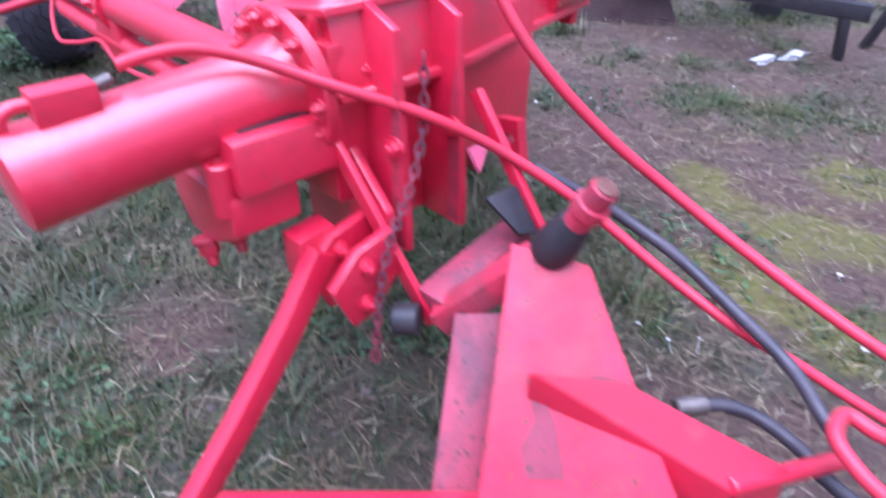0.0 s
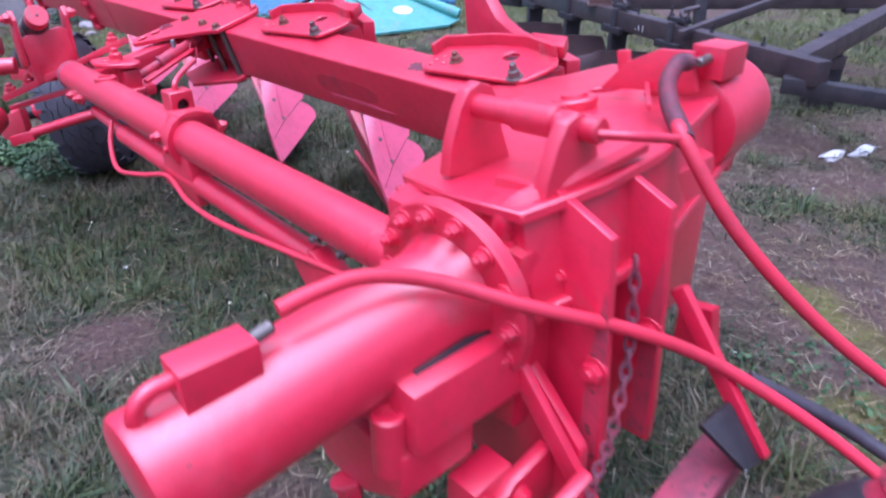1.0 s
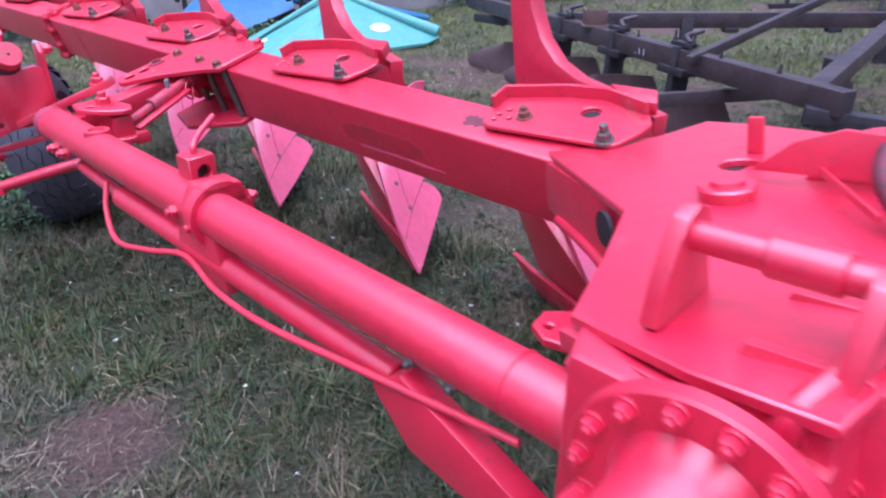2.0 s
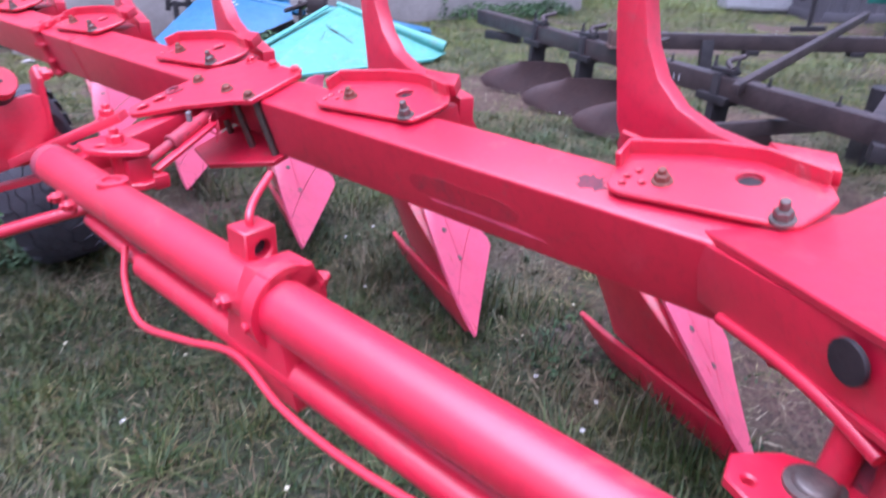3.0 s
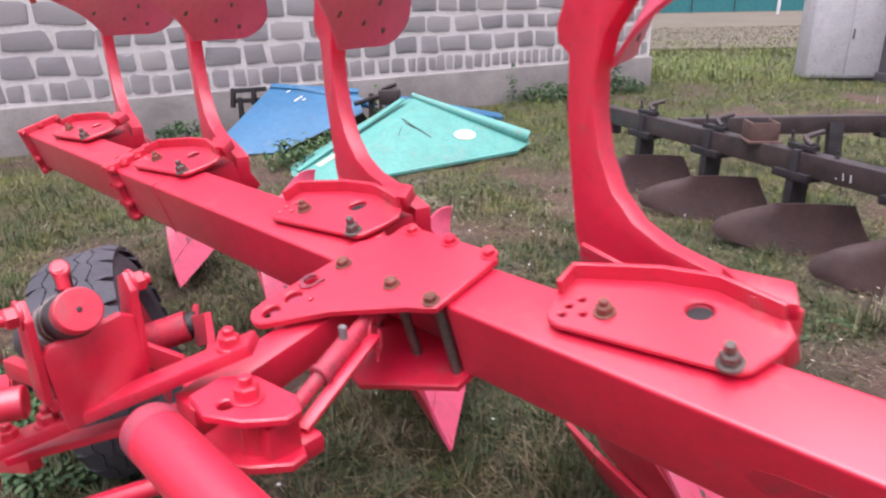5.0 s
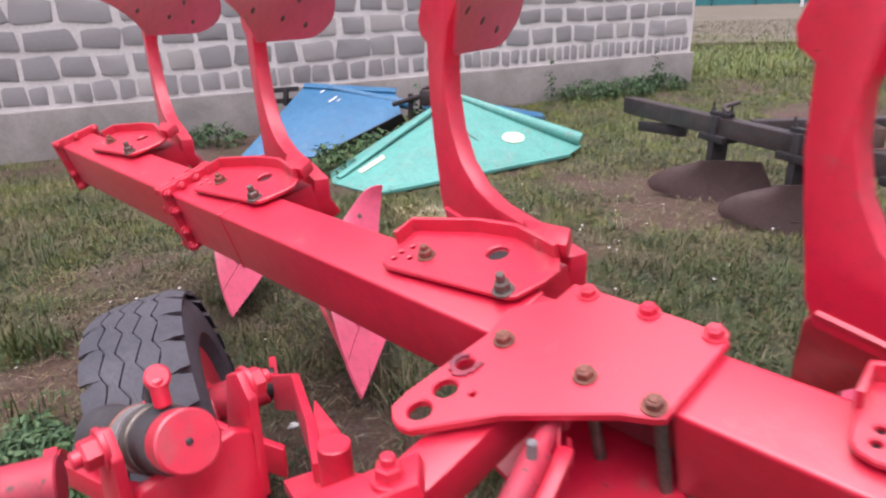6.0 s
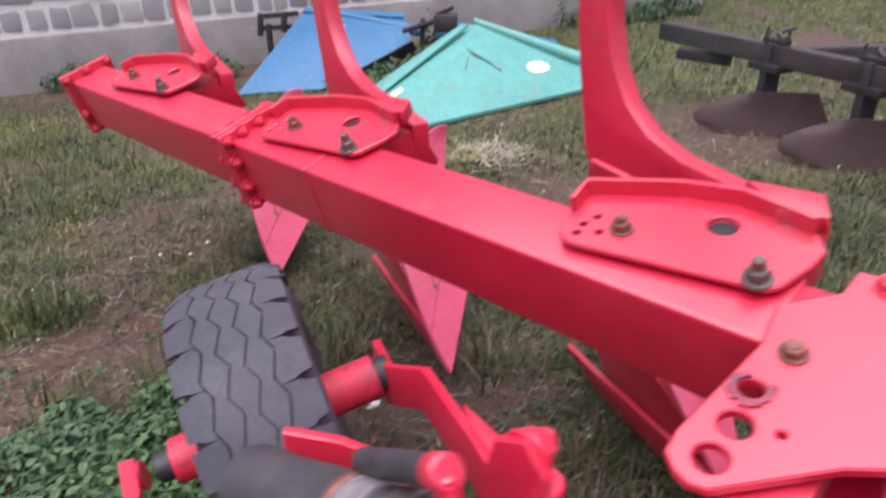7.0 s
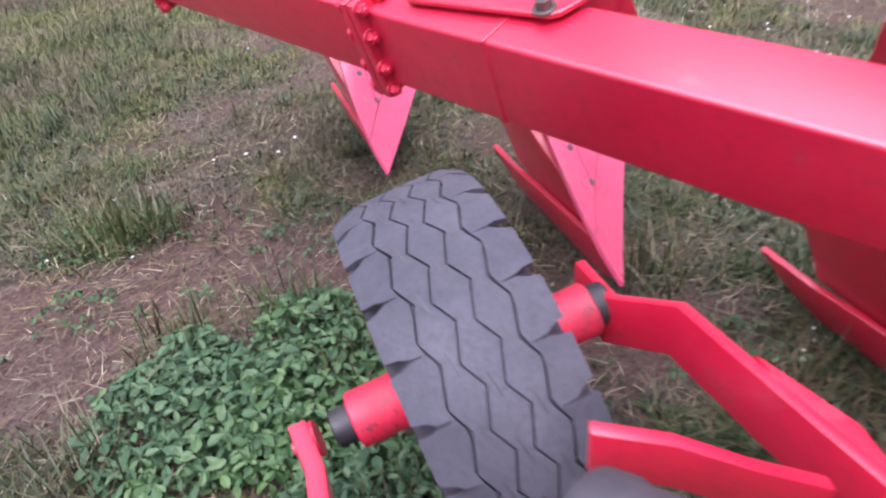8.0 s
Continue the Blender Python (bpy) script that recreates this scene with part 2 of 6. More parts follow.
def data_of(bm, material, name):
    me = bpy.data.meshes.new(name)
    bm.to_mesh(me)
    bm.free()
    me.materials.append(material)
    if len(me.polygons):
        me.polygons.foreach_set("use_smooth", [True] * len(me.polygons))
        me.set_sharp_from_angle(angle=radians(38))
    return me


def part(name, bm, material, parent, label="", at=None):
    """One mesh object under a thing or under a part; bm may also be a finished mesh."""
    me = bm if isinstance(bm, bpy.types.Mesh) else data_of(bm, material, name)
    ob = new(name, me)
    ob.parent = parent
    if at is not None:
        ob.matrix_basis = at
    return tagged(ob, label)


def thing(name, label, category, m=None, group="", kind=""):
    ob = new(name)
    ob.empty_display_size = 0.1
    if m is not None:
        ob.matrix_basis = m
    return tagged(ob, label, category, group, kind)


def prism(pts, axis, a, b, bevel=0.004, bm=None, segments=2):
    """A polygon in the plane across an axis (0 x, 1 y, 2 z), drawn out from a to b along it."""
    own = bmesh.new()

    def at(p, h):
        return {0: (h, p[0], p[1]), 1: (p[0], h, p[1]), 2: (p[0], p[1], h)}[axis]
    lo = [own.verts.new(at(p, a)) for p in pts]
    hi = [own.verts.new(at(p, b)) for p in pts]
    n = len(pts)
    own.faces.new(lo)
    own.faces.new(list(reversed(hi)))
    for i in range(n):
        own.faces.new((lo[i], hi[i], hi[(i + 1) % n], lo[(i + 1) % n]))
    finish(own, bevel, segments)
    return merge(bm, own)


def merge(bm, own, m=None):
    if m is not None:
        bmesh.ops.transform(own, matrix=m, verts=own.verts)
    if bm is None:
        return own
    me = bpy.data.meshes.new("tmp")
    own.to_mesh(me)
    own.free()
    bm.from_mesh(me)
    bpy.data.meshes.remove(me)
    return bm


def box(x0, x1, y0, y1, z0, z1, bevel=0.004, bm=None):
    return prism([(x0, y0), (x1, y0), (x1, y1), (x0, y1)], 2, z0, z1, bevel, bm)


def slab(p0, p1, width, thick, up=(0, 0, 1), bevel=0.003, bm=None):
    """A flat bar from p0 to p1; width runs across it, thick along up."""
    p0, p1 = V(*p0), V(*p1)
    d = (p1 - p0)
    y = d.normalized()
    x = y.cross(V(*up)).normalized()
    z = x.cross(y)
    m = Matrix((x, y, z)).transposed().to_4x4()
    m.translation = p0
    own = box(-width / 2, width / 2, 0, d.length, -thick / 2, thick / 2, bevel)
    return merge(bm, own, m)


def lathe(profile, p0, p1, seg=28, bm=None):
    """A turned solid: profile of (distance along, radius) from p0 towards p1."""
    p0, p1 = V(*p0), V(*p1)
    z = (p1 - p0).normalized()
    x = z.orthogonal().normalized()
    y = z.cross(x)
    own = bmesh.new()
    rings = []
    for h, r in profile:
        if r <= 1e-6:
            rings.append([own.verts.new(p0 + z * h)])
        else:
            rings.append([own.verts.new(p0 + z * h + (x * math.cos(a) + y * math.sin(a)) * r)
                          for a in (2 * math.pi * i / seg for i in range(seg))])
    for a, b in zip(rings, rings[1:]):
        for i in range(seg):
            j = (i + 1) % seg
            q = [a[i % len(a)], a[j % len(a)], b[j % len(b)], b[i % len(b)]]
            q = list(dict.fromkeys(q))
            if len(q) > 2:
                own.faces.new(q)
    bmesh.ops.recalc_face_normals(own, faces=own.faces)
    return merge(bm, own)


def rod(p0, p1, r, bm=None, seg=20, bevel=0.003, hollow=0.0):
    n = (V(*p1) - V(*p0)).length
    b = min(bevel, r * 0.4, n * 0.3)
    prof = [(0, 0), (0, r - b), (b, r), (n - b, r), (n, r - b), (n, 0)]
    if hollow:
        prof = [(hollow, 0), (hollow, r * 0.62), (0, r * 0.68), (0, r - b), (b, r), (n - b, r), (n, r - b), (n, r * 0.68), (n - hollow, r * 0.62), (n - hollow, 0)]
    return lathe(prof, p0, p1, seg, bm)


def curve_points(pts, n=8):
    """Catmull-Rom through the points."""
    pts = [V(*p) for p in pts]
    q = [2 * pts[0] - pts[1], *pts, 2 * pts[-1] - pts[-2]]
    out = []
    for i in range(1, len(q) - 2):
        a, b, c, d = q[i - 1:i + 3]
        for k in range(n):
            t = k / n
            out.append(0.5 * ((2 * b) + (c - a) * t + (2 * a - 5 * b + 4 * c - d) * t * t + (3 * b - a - 3 * c + d) * t ** 3))
    out.append(pts[-1])
    return out


def pipe(pts, r, bm=None, seg=10, n=8, smooth=True, rib=0.0):
    """A hose or bent rod through the points."""
    path = curve_points(pts, n) if smooth else [V(*p) for p in pts]
    own = bmesh.new()
    rings, side = [], None
    for i, p in enumerate(path):
        d = (path[min(i + 1, len(path) - 1)] - path[max(i - 1, 0)]).normalized()
        side = d.orthogonal().normalized() if side is None else (side - d * side.dot(d)).normalized()
        other = d.cross(side)
        rr = r * (1 + rib * (i % 2))
        rings.append([own.verts.new(p + (side * math.cos(a) + other * math.sin(a)) * rr) for a in (2 * math.pi * k / seg for k in range(seg))])
    for a, b in zip(rings, rings[1:]):
        for i in range(seg):
            own.faces.new((a[i], a[(i + 1) % seg], b[(i + 1) % seg], b[i]))
    own.faces.new(rings[0])
    own.faces.new(list(reversed(rings[-1])))
    bmesh.ops.recalc_face_normals(own, faces=own.faces)
    return merge(bm, own)


def hexbolt(p, up, r=0.016, h=0.014, stub=0.02, bm=None, washer=True):
    """A hexagon nut on its washer, with the thread end standing out."""
    p, u = V(*p), V(*up).normalized()
    own = bmesh.new()
    if washer:
        rod(p - u * 0.004, p + u * 0.004, r * 1.35, own, 16, 0.001)
    base = 0.004 if washer else -0.002
    lathe([(base, 0), (base, r), (base + h * 0.85, r), (base + h, r * 0.84), (base + h, 0)], p, p + u, 6, own)
    if stub:
        rod(p + u * (base + h - 0.002), p + u * (base + h + stub), r * 0.56, own, 10, 0.002)
    return merge(bm, own)


def sheet(fn, nu, nv, thick, bm=None):
    """A curved plate: fn(u, v) in 0..1 gives its face; it gets a thickness."""
    own = bmesh.new()
    front, back = [], []
    e = 1e-3
    for j in range(nv + 1):
        fr, bk = [], []
        for i in range(nu + 1):
            u, v = i / nu, j / nv
            p = V(*fn(u, v))
            du = V(*fn(min(u + e, 1), v)) - V(*fn(max(u - e, 0), v))
            dv = V(*fn(u, min(v + e, 1))) - V(*fn(u, max(v - e, 0)))
            k = du.cross(dv)
            k = k.normalized() if k.length > 1e-12 else V(0, 1, 0)
            fr.append(own.verts.new(p))
            bk.append(own.verts.new(p - k * thick))
        front.append(fr)
        back.append(bk)
    for j in range(nv):
        for i in range(nu):
            own.faces.new((front[j][i], front[j][i + 1], front[j + 1][i + 1], front[j + 1][i]))
            own.faces.new((back[j][i], back[j + 1][i], back[j + 1][i + 1], back[j][i + 1]))
    rim = [(0, i) for i in range(nu)] + [(j, nu) for j in range(nv)] + [(nv, i) for i in range(nu, 0, -1)] + [(j, 0) for j in range(nv, 0, -1)]
    for (j, i), (j2, i2) in zip(rim, rim[1:] + rim[:1]):
        own.faces.new((front[j2][i2], front[j][i], back[j][i], back[j2][i2]))
    bmesh.ops.recalc_face_normals(own, faces=own.faces)
    return merge(bm, own)


def lerp(a, b, t):
    return tuple(x + (y - x) * t for x, y in zip(a, b))

# ---- the red reversible plough; its own axes: x across, y towards the rear, z up ----
PLOUGH = pose(-0.972, 4.170, 0, 0, 0, 50.95)
plough = thing("reversible_plough", "large bright red reversible mouldboard plough parked on grass", "plough", PLOUGH)


def plate(outer, holes, axis, a, b, bm=None, bevel=0.0):
    """A flat plate with round holes (centre, radius) cut through it."""
    own = bmesh.new()

    def at(p, h):
        return {0: (h, p[0], p[1]), 1: (p[0], h, p[1]), 2: (p[0], p[1], h)}[axis]
    loops = [list(outer)]
    for (cx, cy), r in holes:
        loops.append([(cx + r * math.cos(2 * math.pi * k / 14), cy + r * math.sin(2 * math.pi * k / 14)) for k in range(14)])
    edges = []
    for loop in loops:
        vs = [own.verts.new(at(p, a)) for p in loop]
        edges += [own.edges.new((vs[i], vs[(i + 1) % len(vs)])) for i in range(len(vs))]
    bmesh.ops.triangle_fill(own, edges=edges, use_beauty=True)
    got = bmesh.ops.extrude_face_region(own, geom=list(own.faces))
    step = V(*at((0, 0), b - a))
    bmesh.ops.translate(own, vec=step, verts=[g for g in got["geom"] if isinstance(g, bmesh.types.BMVert)])
    bmesh.ops.recalc_face_normals(own, faces=own.faces)
    if bevel:
        finish(own, bevel, 1, 60)
    return merge(bm, own)


# the beam leans about its own length: MB carries (across the beam, along it, above its top)
MB = Matrix.Translation((0.042, 0, 0.977)) @ Matrix.Rotation(radians(-17), 4, 'Y')
BW, BH = 0.160, 0.200                    # beam: width, height
MIRROR = Matrix.Translation((0, 0, -BH)) @ Matrix.Diagonal((1, 1, -1, 1))   # the other side of the beam


def section(m=0.0):
    return [(-m, -BH - m), (BW + m, -BH - m), (BW + m, m), (-m, m)]


# beam: front section, rear section, end section
front_beam = part("front_beam", prism(section(), 1, -1.56, 0.035, 0.010, segments=3), RED, plough, at=MB)
rub = random.Random(8)
wear = [(-0.80 + math.copysign(abs(math.cos(a)) ** 0.6, math.cos(a)) * 0.185, -0.106 + math.copysign(abs(math.sin(a)) ** 0.7, math.sin(a)) * 0.036) for a in (2 * math.pi * k / 40 for k in range(40))]
part("scuffed_panel", prism([(y + rub.uniform(-0.004, 0.004), z + rub.uniform(-0.0015, 0.0015)) for y, z in wear], 0, -0.0006, 0.02, 0.0), RED_PANEL, front_beam, "dirty scuffed patch on the beam")
part("rubbed_streak", prism([(-1.06, -0.150), (-0.96, -0.143), (-0.80, -0.141), (-0.68, -0.146), (-0.70, -0.152), (-0.83, -0.150), (-0.98, -0.155)], 0, -0.0008, 0.02, 0.0), PALE_RED, front_beam, "pale streak rubbed along the beam")
blot = random.Random(14)
part("grease_stain", prism([(0.074 + (0.030 + 0.012 * blot.uniform(-1, 1)) * math.cos(a), -1.142 + (0.034 + 0.014 * blot.uniform(-1, 1)) * math.sin(a)) for a in (2 * math.pi * k / 22 for k in range(22))], 2, -0.001, 0.0004, 0.0), DIRTY, front_beam, "dark grease stain on the beam")
rear_beam = part("rear_beam", prism(section(), 1, 0.40, 1.895, 0.010, segments=3), RED, plough, at=MB)
part("weld_seam", prism(section(0.003), 1, 1.534, 1.546, 0.003), RED, rear_beam)
part("end_beam", prism(section(-0.004), 1, 1.94, 3.10, 0.010, segments=3), RED, plough, at=MB)

for y in (1.890, 1.918):
    f = part("flange_plate", prism(section(0.026), 1, y, y + 0.024, 0.005), RED, plough, at=MB)
    s = 1 if y > 1.9 else -1
    for x, z in [(-0.010, -BH - 0.008), (-0.012, -BH + 0.055), (-0.012, -0.06), (-0.010, 0.010), (0.045, 0.012), (0.105, 0.012), (BW + 0.008, 0.010)]:
        part("flange_bolt", hexbolt((x, y + (0.024 if s > 0 else 0), z), (0, s, 0), 0.015, 0.014, 0.008), RED, f)
end_flange = part("flange_plate", prism(section(0.026), 1, 3.10, 3.13, 0.005), RED, plough, at=MB)
for x, z in [(-0.010, -BH - 0.008), (-0.010, 0.010), (BW + 0.010, 0.010), (BW / 2, 0.012), (-0.012, -BH + 0.06)]:
    part("flange_bolt", hexbolt((x, 3.10, z), (0, -1, 0), 0.014, 0.012, 0.006), RED, end_flange)

# width-setting hinge between the two beams
part("hinge_core", box(0.055, 0.150, -0.01, 0.42, -BH + 0.005, -0.004, 0.006), RED_WORN, plough, at=MB)
HINGE = [(-0.248, 0.430), (-0.268, 0.408), (-0.275, 0.385), (-0.270, 0.362), (-0.158, 0.246), (-0.060, 0.090), (-0.040, 0.040), (-0.030, 0.026), (0.168, 0.018), (0.182, 0.030), (0.187, 0.110),
         (0.185, 0.340), (0.128, 0.345), (0.062, 0.412), (-0.020, 0.402), (-0.210, 0.432)]
top_plate = part("hinge_plate", plate(HINGE, [((-0.227, 0.378), 0.0225), ((-0.165, 0.374), 0.0225), ((-0.103, 0.380), 0.019), ((-0.150, 0.322), 0.006)], 2, 0.003, 0.022, bevel=0.003), RED, plough, "red hinge plate with bolts and setting holes", at=MB)
for x, y, b in [(-0.019, 0.178, BRASS), (0.166, 0.295, RED), (0.171, 0.168, RED_SCUFF), (0.171, 0.044, RED), (-0.019, 0.050, BRASS), (-0.018, 0.358, BRASS)]:
    part("hinge_bolt", hexbolt((x, y, 0.022), (0, 0, 1), 0.016, 0.014, 0.003), b, top_plate)
torn = random.Random(3)
part("torn_ring", prism([(-0.103 + (0.030 + 0.006 * torn.uniform(-1, 1)) * math.cos(a), 0.380 + (0.030 + 0.006 * torn.uniform(-1, 1)) * math.sin(a)) for a in (0.35 + 2 * math.pi * k / 26 * 0.85 for k in range(26))] + [(-0.103 + 0.0195 * math.cos(a), 0.380 + 0.0195 * math.sin(a)) for a in (0.35 + 2 * math.pi * k / 26 * 0.85 for k in reversed(range(26)))], 2, 0.020, 0.027, 0.0), RED_STAINED, top_plate, "torn flakes of metal round a hole")
LOWER = [(-0.16, 0.24), (-0.04, 0.02), (0.18, 0.01), (0.18, 0.36), (0.0, 0.40), (-0.12, 0.40)]
part("hinge_plate", plate(LOWER, [], 2, -BH - 0.022, -BH - 0.002, bevel=0.003), RED, plough, at=MB)
for x, y in [(-0.004, 0.052), (-0.006, 0.185), (0.02, 0.36)]:
    part("hinge_bolt", rod((x, y, -BH - 0.035), (x, y, 0.004), 0.012, seg=14), STEEL, top_plate)

# ---- plough bodies: bracket, leg, mouldboard and share, above and below the beam ----
LEG_M = MB.inverted() @ Matrix.Translation((0.360, -0.035, 0)) @ Matrix.Rotation(math.atan2(-0.160, 0.635), 4, 'Z')


def sided(bm, upper, built_upper):
    """Turns a shape that was drawn on one side of the beam to the other side."""
    if upper != built_upper:
        bmesh.ops.transform(bm, matrix=MIRROR, verts=bm.verts)
        bmesh.ops.reverse_faces(bm, faces=bm.faces)
    return bm


def leg_mesh(upper):
    front = [(0.0, 1.045), (0.16, 1.070), (0.30, 1.085), (0.392, 1.115), (0.462, 1.17), (0.511, 1.25), (0.536, 1.34), (0.541, 1.43), (0.520, 1.52), (0.445, 1.62), (0.38, 1.70)]
    back = [(0.51, 1.76), (0.64, 1.64), (0.682, 1.53), (0.672, 1.495), (0.634, 1.47), (0.632, 1.42), (0.628, 1.32), (0.612, 1.22), (0.592, 1.12), (0.578, 1.04), (0.55, 0.985), (0.40, 0.975), (0.0, 0.965)]
    bm = prism(front + back, 0, -0.026, 0.026, 0.006)
    bmesh.ops.transform(bm, matrix=LEG_M, verts=bm.verts)
    return sided(bm, upper, True)


# working faces: rows from cutting edge to top, columns from shin to wing
BOARD_UPPER = (((0.144, -0.06, -0.87), (0.37, 0.07, -0.885), (0.60, 0.22, -0.88)),
               ((0.40, 0.25, -0.70), (0.62, 0.38, -0.66), (0.94, 0.50, -0.67)),
               ((0.535, 0.44, -0.53), (0.79, 0.555, -0.445), (1.04, 0.64, -0.36)))
BOARD_LOWER = (((0.144, -0.06, -0.87), (0.37, 0.09, -0.885), (0.58, 0.22, -0.88)),
               ((0.245, 0.15, -0.715), (0.54, 0.34, -0.68), (0.90, 0.50, -0.69)),
               ((0.435, 0.42, -0.565), (0.70, 0.52, -0.50), (0.95, 0.55, -0.455)))


def board_point(u, v, upper):
    """The working face of a body, drawn below the beam: u from shin to wing, v from cutting edge to top."""
    def w(t):
        return ((t - 0.5) * (t - 1) * 2, t * (1 - t) * 4, t * (t - 0.5) * 2)
    a, b = w(v), w(u)
    rows = BOARD_UPPER if upper else BOARD_LOWER
    return tuple(sum(a[j] * b[i] * rows[j][i][k] for j in range(3) for i in range(3)) for k in range(3))


def mouldboard_mesh(upper):
    def face(u, v):
        e = 1 - (0.16 if upper else 0.06) * max(0.0, (v - 0.45) / 0.55) ** 3 - (0.30 * max(0.0, (0.5 - v) / 0.5) ** 1.5 if upper else 0.45 * max(0.0, 1 - v) ** 0.8)
        p = board_point(0.30 + 0.70 * u * e if not upper else u * e, 0.27 + 0.73 * v, upper)
        return (p[0], p[1], p[2] - 0.05 * max(0.0, u - 0.6) ** 2 / 0.16 * v ** 4)
    return sided(sheet(face, 18, 14, 0.010), upper, False)


def shin_mesh(upper):
    """The separate shin piece along the leading edge."""
    return sided(sheet(lambda u, v: board_point(0.292 * u, 0.27 + 0.73 * v, upper), 6, 12, 0.012), upper, False)


def share_mesh(upper):
    bm = sheet(lambda u, v: board_point(u * (1 - (0.10 if upper else 0.36) * v), 0.262 * v, upper), 14, 4, 0.013)
    return sided(bm, upper, False)


LAND_M = Matrix.Translation((0.178, -0.02, 0)) @ Matrix.Rotation(math.atan2(-0.39, 0.92), 4, 'Z')   # line of travel


def landside_mesh(upper):
    bm = prism([(-0.03, -0.865), (0.10, -0.80), (0.44, -0.865), (0.62, -0.905), (0.795, -0.925), (0.70, -0.985), (0.58, -1.01), (0.06, -0.94)], 0, -0.02, 0.0, 0.004)
    bmesh.ops.transform(bm, matrix=LAND_M, verts=bm.verts)
    return sided(bm, upper, False)


def frog_mesh(upper):
    bm = prism([(0.08, -0.865), (0.23, -0.725), (0.38, -0.65), (0.53, -0.575), (0.60, -0.44), (0.72, -0.42), (0.75, -0.62), (0.66, -0.80), (0.62, -0.90)], 0, 0.004, 0.05, 0.012)
    bmesh.ops.transform(bm, matrix=LAND_M, verts=bm.verts)
    return sided(bm, upper, False)


def bracket_mesh(upper):
    outer = [(0.062, 0.338), (0.048, 0.325), (0.042, 0.300), (0.085, -0.030), (0.100, -0.046), (0.162, -0.068), (0.205, -0.074), (0.240, -0.050), (0.272, 0.085), (0.252, 0.194), (0.195, 0.345), (0.180, 0.355), (0.125, 0.350)]
    holes = [((0.198, 0.090), 0.026), ((0.073, 0.308), 0.0075), ((0.100, 0.310), 0.0075), ((0.128, 0.298), 0.0075), ((0.092, 0.272), 0.0075)]
    return sided(plate(outer, holes, 2, 0.010, 0.024, bevel=0.003), upper, True)


def lip_mesh(upper):
    lip = [(0.122, 0.346), (0.186, 0.351), (0.249, 0.192), (0.268, 0.085), (0.240, -0.045)]
    own = bmesh.new()
    low, high = [], []
    for i, p in enumerate(lip):
        d = V(*lip[min(i + 1, 4)]) - V(*lip[max(i - 1, 0)])
        k = V(d.y, -d.x).normalized() * 0.006
        for side, z in ((1, 0.010), (-1, 0.010), (-1, 0.058), (1, 0.058)):
            (low if z < 0.02 else high).append(own.verts.new((p[0] + side * k.x, p[1] + side * k.y, z)))
    for i in range(4):
        a, b, c, d = low[2 * i], low[2 * i + 1], low[2 * i + 2], low[2 * i + 3]
        e, f, g, h = high[2 * i + 1], high[2 * i], high[2 * i + 3], high[2 * i + 2]
        for q in ((a, b, d, c), (e, g, h, f), (a, c, g, e), (b, f, h, d)):
            own.faces.new(q)
    for q in ((low[0], high[1], high[0], low[1]), (low[8], low[9], high[8], high[9])):
        own.faces.new(q)
    return sided(finish(own, 0.003), upper, True)


BODY = {}
for kind, maker in (("leg", leg_mesh), ("mouldboard", mouldboard_mesh), ("shin", shin_mesh), ("share", share_mesh), ("landside", landside_mesh), ("frog", frog_mesh), ("bracket", bracket_mesh), ("bracket_lip", lip_mesh)):
    for upper in (True, False):
        BODY[kind, upper] = data_of(maker(upper), PALE_RED if kind in ("mouldboard", "shin", "share") else RED, kind)
BODY["nut", 1] = data_of(hexbolt((0.098, -0.010, 0.024), (0, 0, 1), 0.0185, 0.020, 0.020), STEEL, "bolt")
BODY["nut", 2] = data_of(hexbolt((0.114, 0.238, 0.024), (0, 0, 1), 0.017, 0.016, 0.012), BRASS, "bolt")
# black discs under the bracket holes paint in the shade inside them
BODY["bore_shade", 1] = data_of(rod((0.198, 0.090, -0.026), (0.198, 0.090, 0.0105), 0.0255, seg=20, bevel=0.001), DARK, "bore_shade")
BODY["bore_shade", 2] = data_of(rod((0.098, 0.297, 0.001), (0.098, 0.297, 0.0105), 0.045, seg=20, bevel=0.001), DARK, "bore_shade")
BODY["spacer", 1] = data_of(prism([(BW + 0.002, 0.0), (0.285, -0.03), (0.31, 0.24), (BW + 0.002, 0.26)], 2, -BH + 0.03, -0.03, 0.005), RED, "spacer")
BODY["gusset", 1] = data_of(prism([(0.242, 0.015), (0.305, 0.10), (0.315, -0.03), (0.255, -0.06)], 2, 0.012, 0.05, 0.006), RED, "gusset")
for n, (u, v) in enumerate(((0.22, 0.55), (0.45, 0.72), (0.70, 0.62), (0.30, 0.30), (0.62, 0.85))):
    for upper in (True, False):
        p, q, r = (V(*board_point(*c, upper)) for c in ((u, v), (u + 0.01, v), (u, v + 0.01)))
        up = (q - p).cross(r - p).normalized()
        BODY["stud", n, upper] = data_of(sided(rod(p - up * 0.004, p + up * 0.003, 0.011, seg=12, bevel=0.001), upper, False), STEEL, "stud")

